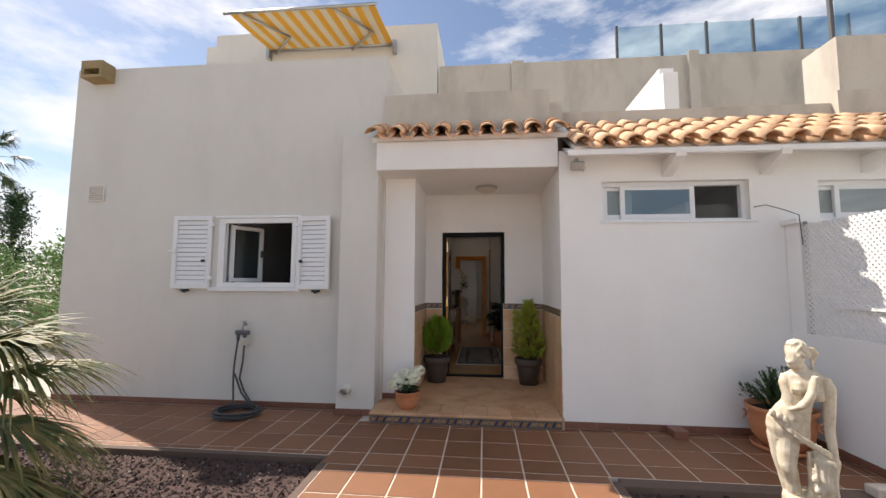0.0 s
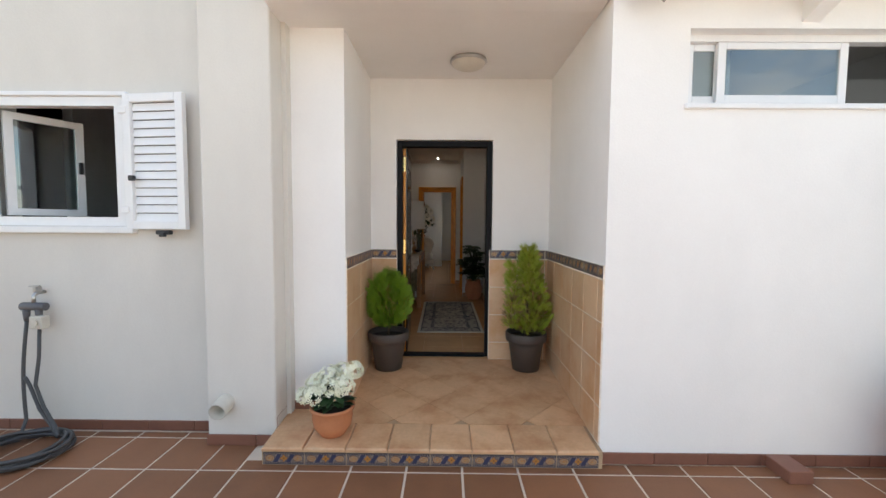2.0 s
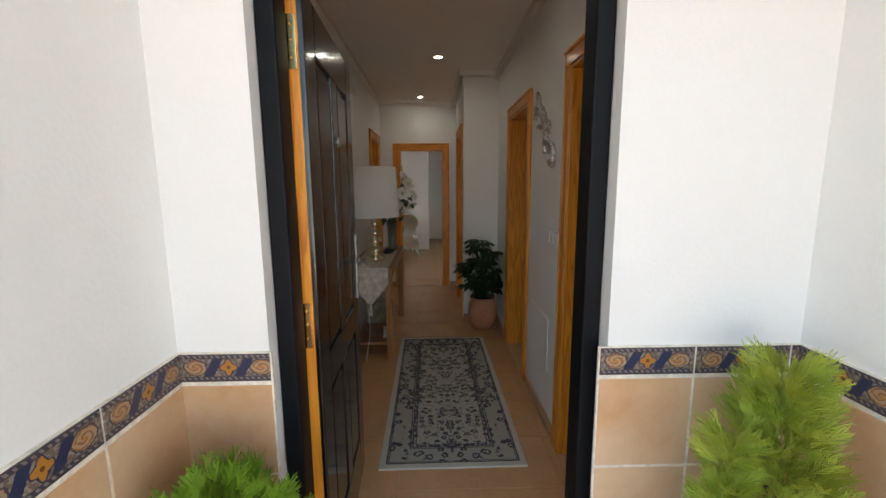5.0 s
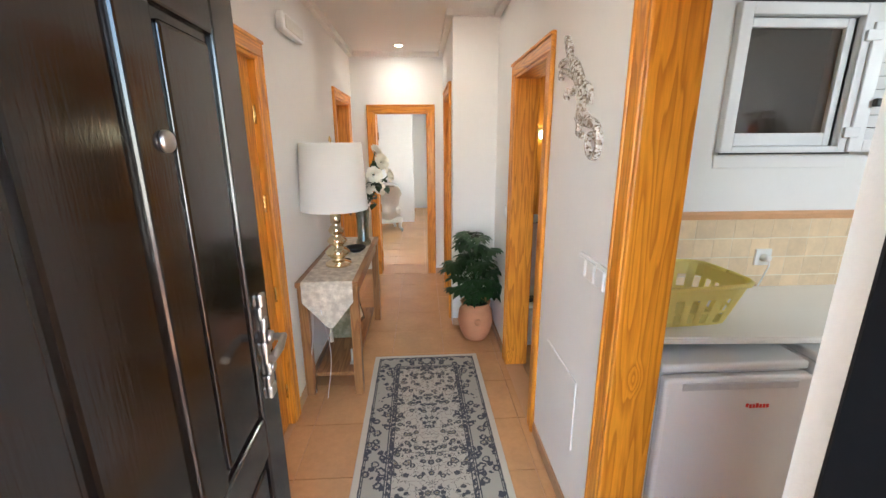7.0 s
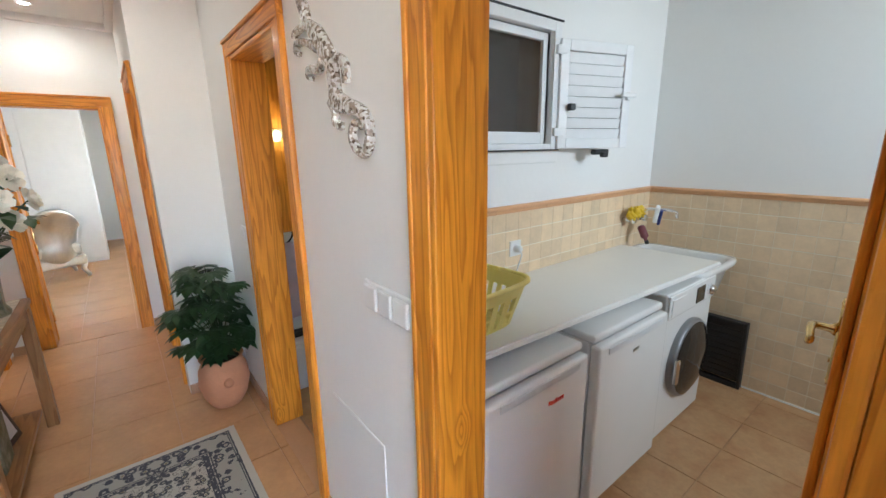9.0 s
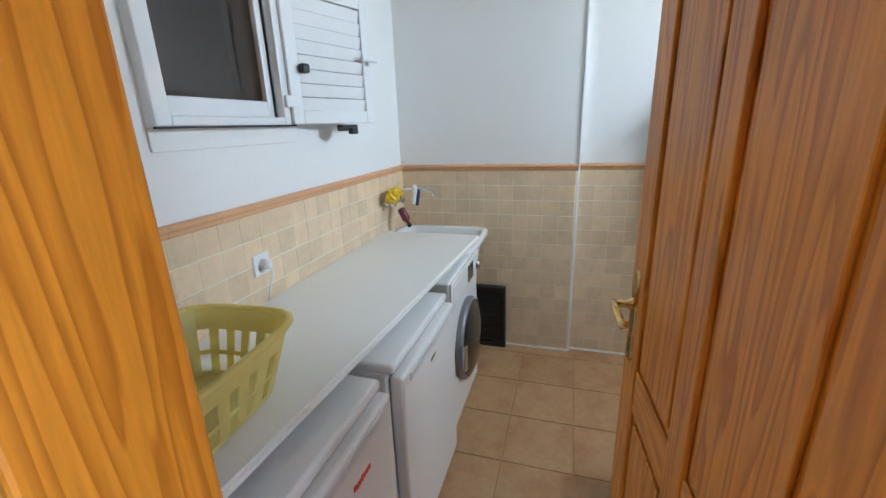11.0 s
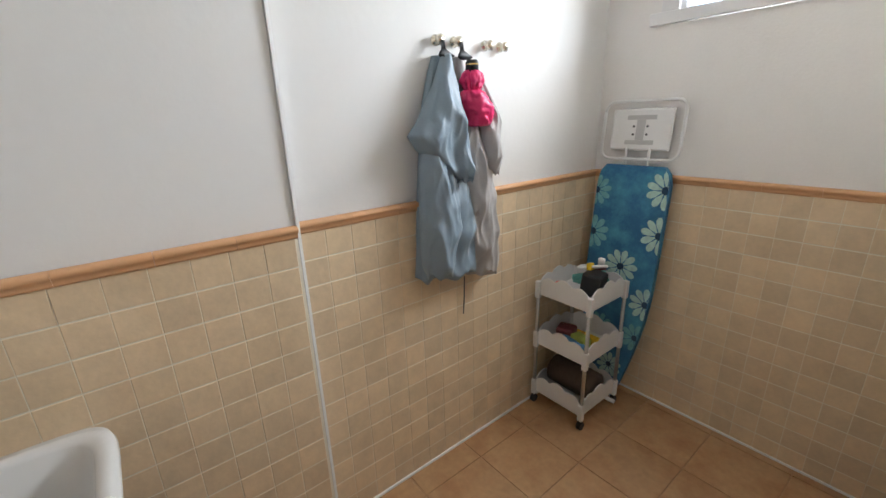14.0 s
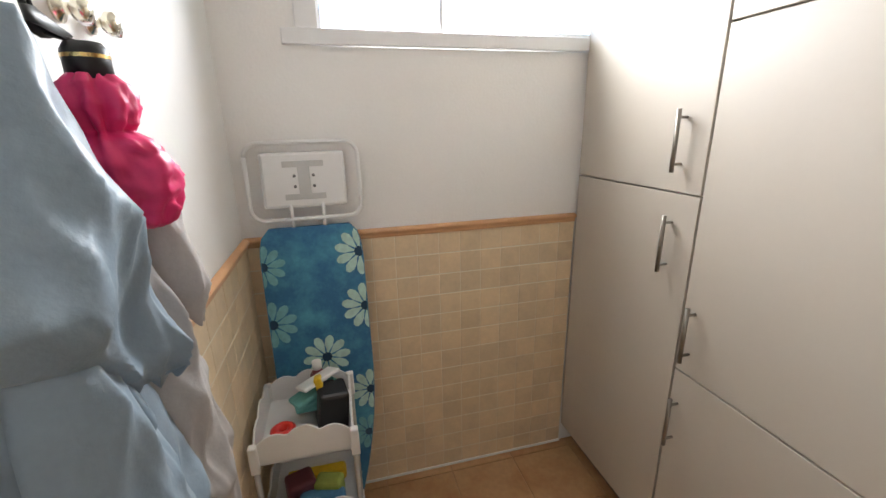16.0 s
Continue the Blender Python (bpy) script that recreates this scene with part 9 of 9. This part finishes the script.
# porch dado: tan tiles under a painted border
DZ, DT = 1.235, 0.010
bm = bmesh.new()
box(bm, 0.487, 0.4952, 5.742, 6.718, 0.11, DZ)
box(bm, 0.4952, 0.735, 6.7118, 6.72, 0.17, DZ)
box(bm, 1.605, 2.1548, 6.7118, 6.72, 0.17, DZ)
box(bm, 2.1548, 2.163, 5.325, 6.718, 0.10, DZ)
dado = struct("dado_porch", bm, DGROUT, "tan tiled dado with a painted border round the porch", "wall tiles")
PW, PH, FZH, DT = 0.262, 0.265, 0.082, 0.006
for o, u, L, u0, low in (((0.491, 5.742), (0, 1, 0), 0.974, 0.974 % PW, 0.12), ((0.491, 6.716), (1, 0, 0), 0.242, 0.0, 0.185), ((1.607, 6.716), (1, 0, 0), 0.552, 0.0, 0.185), ((2.159, 6.716), (0, -1, 0), 1.39, 0.0, 0.12)):
    rise = DZ - FZH - 0.006 - low
    tile_field("dado_tile", dado, (*o, low), u, (0, 0, 1), L, rise, PW, PH, 0.006, DT, 0.002, DADO, u0=u0, v0=rise % PH)
    tile_field("border_tile", dado, (*o, DZ - FZH), u, (0, 0, 1), L, FZH, PW, FZH, 0.006, DT + 0.002, 0.002, FRIEZE, u0=u0)

# hall floor tiles
tile_field("floor_tile", hall_floor, (0.44, 6.87, F - 0.004), (1, 0, 0), (0, 1, 0), 1.40, 4.72, 0.41, 0.41, 0.005, 0.005, 0.0012, HFLOOR, u0=0.12, v0=0.2)
bm = bmesh.new()
for i in range(11):
    for j in range(13):
        box(bm, -1.2 + i * 0.41, -1.2 + i * 0.41 + 0.405, 11.6 + j * 0.41, 11.6 + j * 0.41 + 0.405, F - 0.004, F + 0.001)
ft = part("far_floor_tiles", bm, HFLOOR, hall_floor)
ft["kind"] = "stuff"
tile_field("floor_tile", laundry_floor, (2.30, 5.53, F - 0.004), (1, 0, 0), (0, 1, 0), 2.14, 1.39, 0.335, 0.335, 0.005, 0.0045, 0.0015, LFLOOR, u0=0.33, v0=0.05)
tile_field("floor_tile", laundry_floor, (1.975, 6.924, F - 0.004), (1, 0, 0), (0, 1, 0), 2.465, 1.546, 0.335, 0.335, 0.005, 0.0045, 0.0015, LFLOOR, u0=0.32, v0=0.331)

# laundry wall tiles under a rounded trim
TZ = 1.455
QP = 0.0975


def tiled(wall, o, u, L, z0, n_max):
    bm = bmesh.new()
    u = Vector(u)
    n = u.cross(Vector((0, 0, 1)))
    m = basis((o[0], o[1], z0), u, (0, 0, 1))
    box(bm, 0, L, 0, TZ - z0, -0.004, 0.0056, m)
    bed = part("tile_bed", bm, LGROUT, wall)
    made = 0
    rows = int((TZ - z0) / QP) + 1
    rest = bmesh.new()
    for j in range(rows):
        top = TZ - j * QP
        lo = max(z0, top - QP)
        if top - lo < 0.03:
            continue
        k = 0
        while k * QP < L - 0.01:
            a, e = k * QP + 0.0009, min(L, (k + 1) * QP) - 0.0009
            if e - a > 0.015:
                p = Vector((o[0], o[1], lo + 0.002)) + u * a + n * random.uniform(0.0008, 0.0022)
                if made < n_max:
                    tile_at("wall_tile", wall, e - a, top - lo - 0.004, 0.0055, 0.0012, LTILE, basis(p, u, (0, 0, 1)))
                    made += 1
                else:
                    box(rest, 0, e - a, 0, top - lo - 0.004, 0, 0.004, basis(p, u, (0, 0, 1)))
            k += 1
    if rest.faces:
        r = part("wall_tiles_low", rest, LTILE, wall)
        r["kind"] = "stuff"
    else:
        rest.free()
    # rounded trim
    k = 0
    while k * 0.2 < L - 0.01:
        a, e = k * 0.2 + 0.0004, min(L, (k + 1) * 0.2) - 0.0004
        if e - a > 0.01:
            bm = bmesh.new()
            pr = [(0, 0), (0.010, 0.002), (0.013, 0.010), (0.011, 0.016), (0.020, 0.022), (0.024, 0.030), (0.020, 0.038), (0, 0.042)]
            A = [bm.verts.new((a, y, z)) for z, y in pr]
            B2 = [bm.verts.new((e, y, z)) for z, y in pr]
            for q in range(len(pr) - 1):
                f = bm.faces.new((A[q], B2[q], B2[q + 1], A[q + 1]))
                f.smooth = True
            bm.faces.new([bm.verts.new(q.co) for q in A])
            bm.faces.new([bm.verts.new(q.co) for q in B2[::-1]])
            part("trim_tile", bm, TRIM, wall, m=basis((o[0], o[1], TZ - 0.004), u, (0, 0, 1)))
        k += 1


tiled(wall_ln, (LX0 + 0.001, LY1 - 0.004, 0), (1, 0, 0), LX1 - 0.03 - LX0, 1.06, 300)
east_a = struct("wall_laundry_dado_1", (lambda q: (box(q, 4.406, 4.410, 7.297, LY1 - 0.005, F, TZ), q)[1])(bmesh.new()), LGROUT, "beige square wall tiles by the sink", "wall tiles")
tiled(east_a, (4.408, LY1 - 0.006, 0), (0, -1, 0), LY1 - 7.30, F, 300)
east_b = struct("wall_laundry_dado_2", (lambda q: (box(q, 4.446, 4.450, 5.53, 7.285, F, TZ), q)[1])(bmesh.new()), LGROUT, "beige square wall tiles behind the trolley", "wall tiles")
tiled(east_b, (4.448, 7.285, 0), (0, -1, 0), 7.285 - 5.53, F, 300)
south = struct("wall_laundry_dado_3", (lambda q: (box(q, 3.0, 4.445, 5.521, 5.525, F, TZ), q)[1])(bmesh.new()), LGROUT, "beige square wall tiles under the strip window", "wall tiles")
tiled(south, (4.445, 5.524, 0), (-1, 0, 0), 1.445, F, 300)
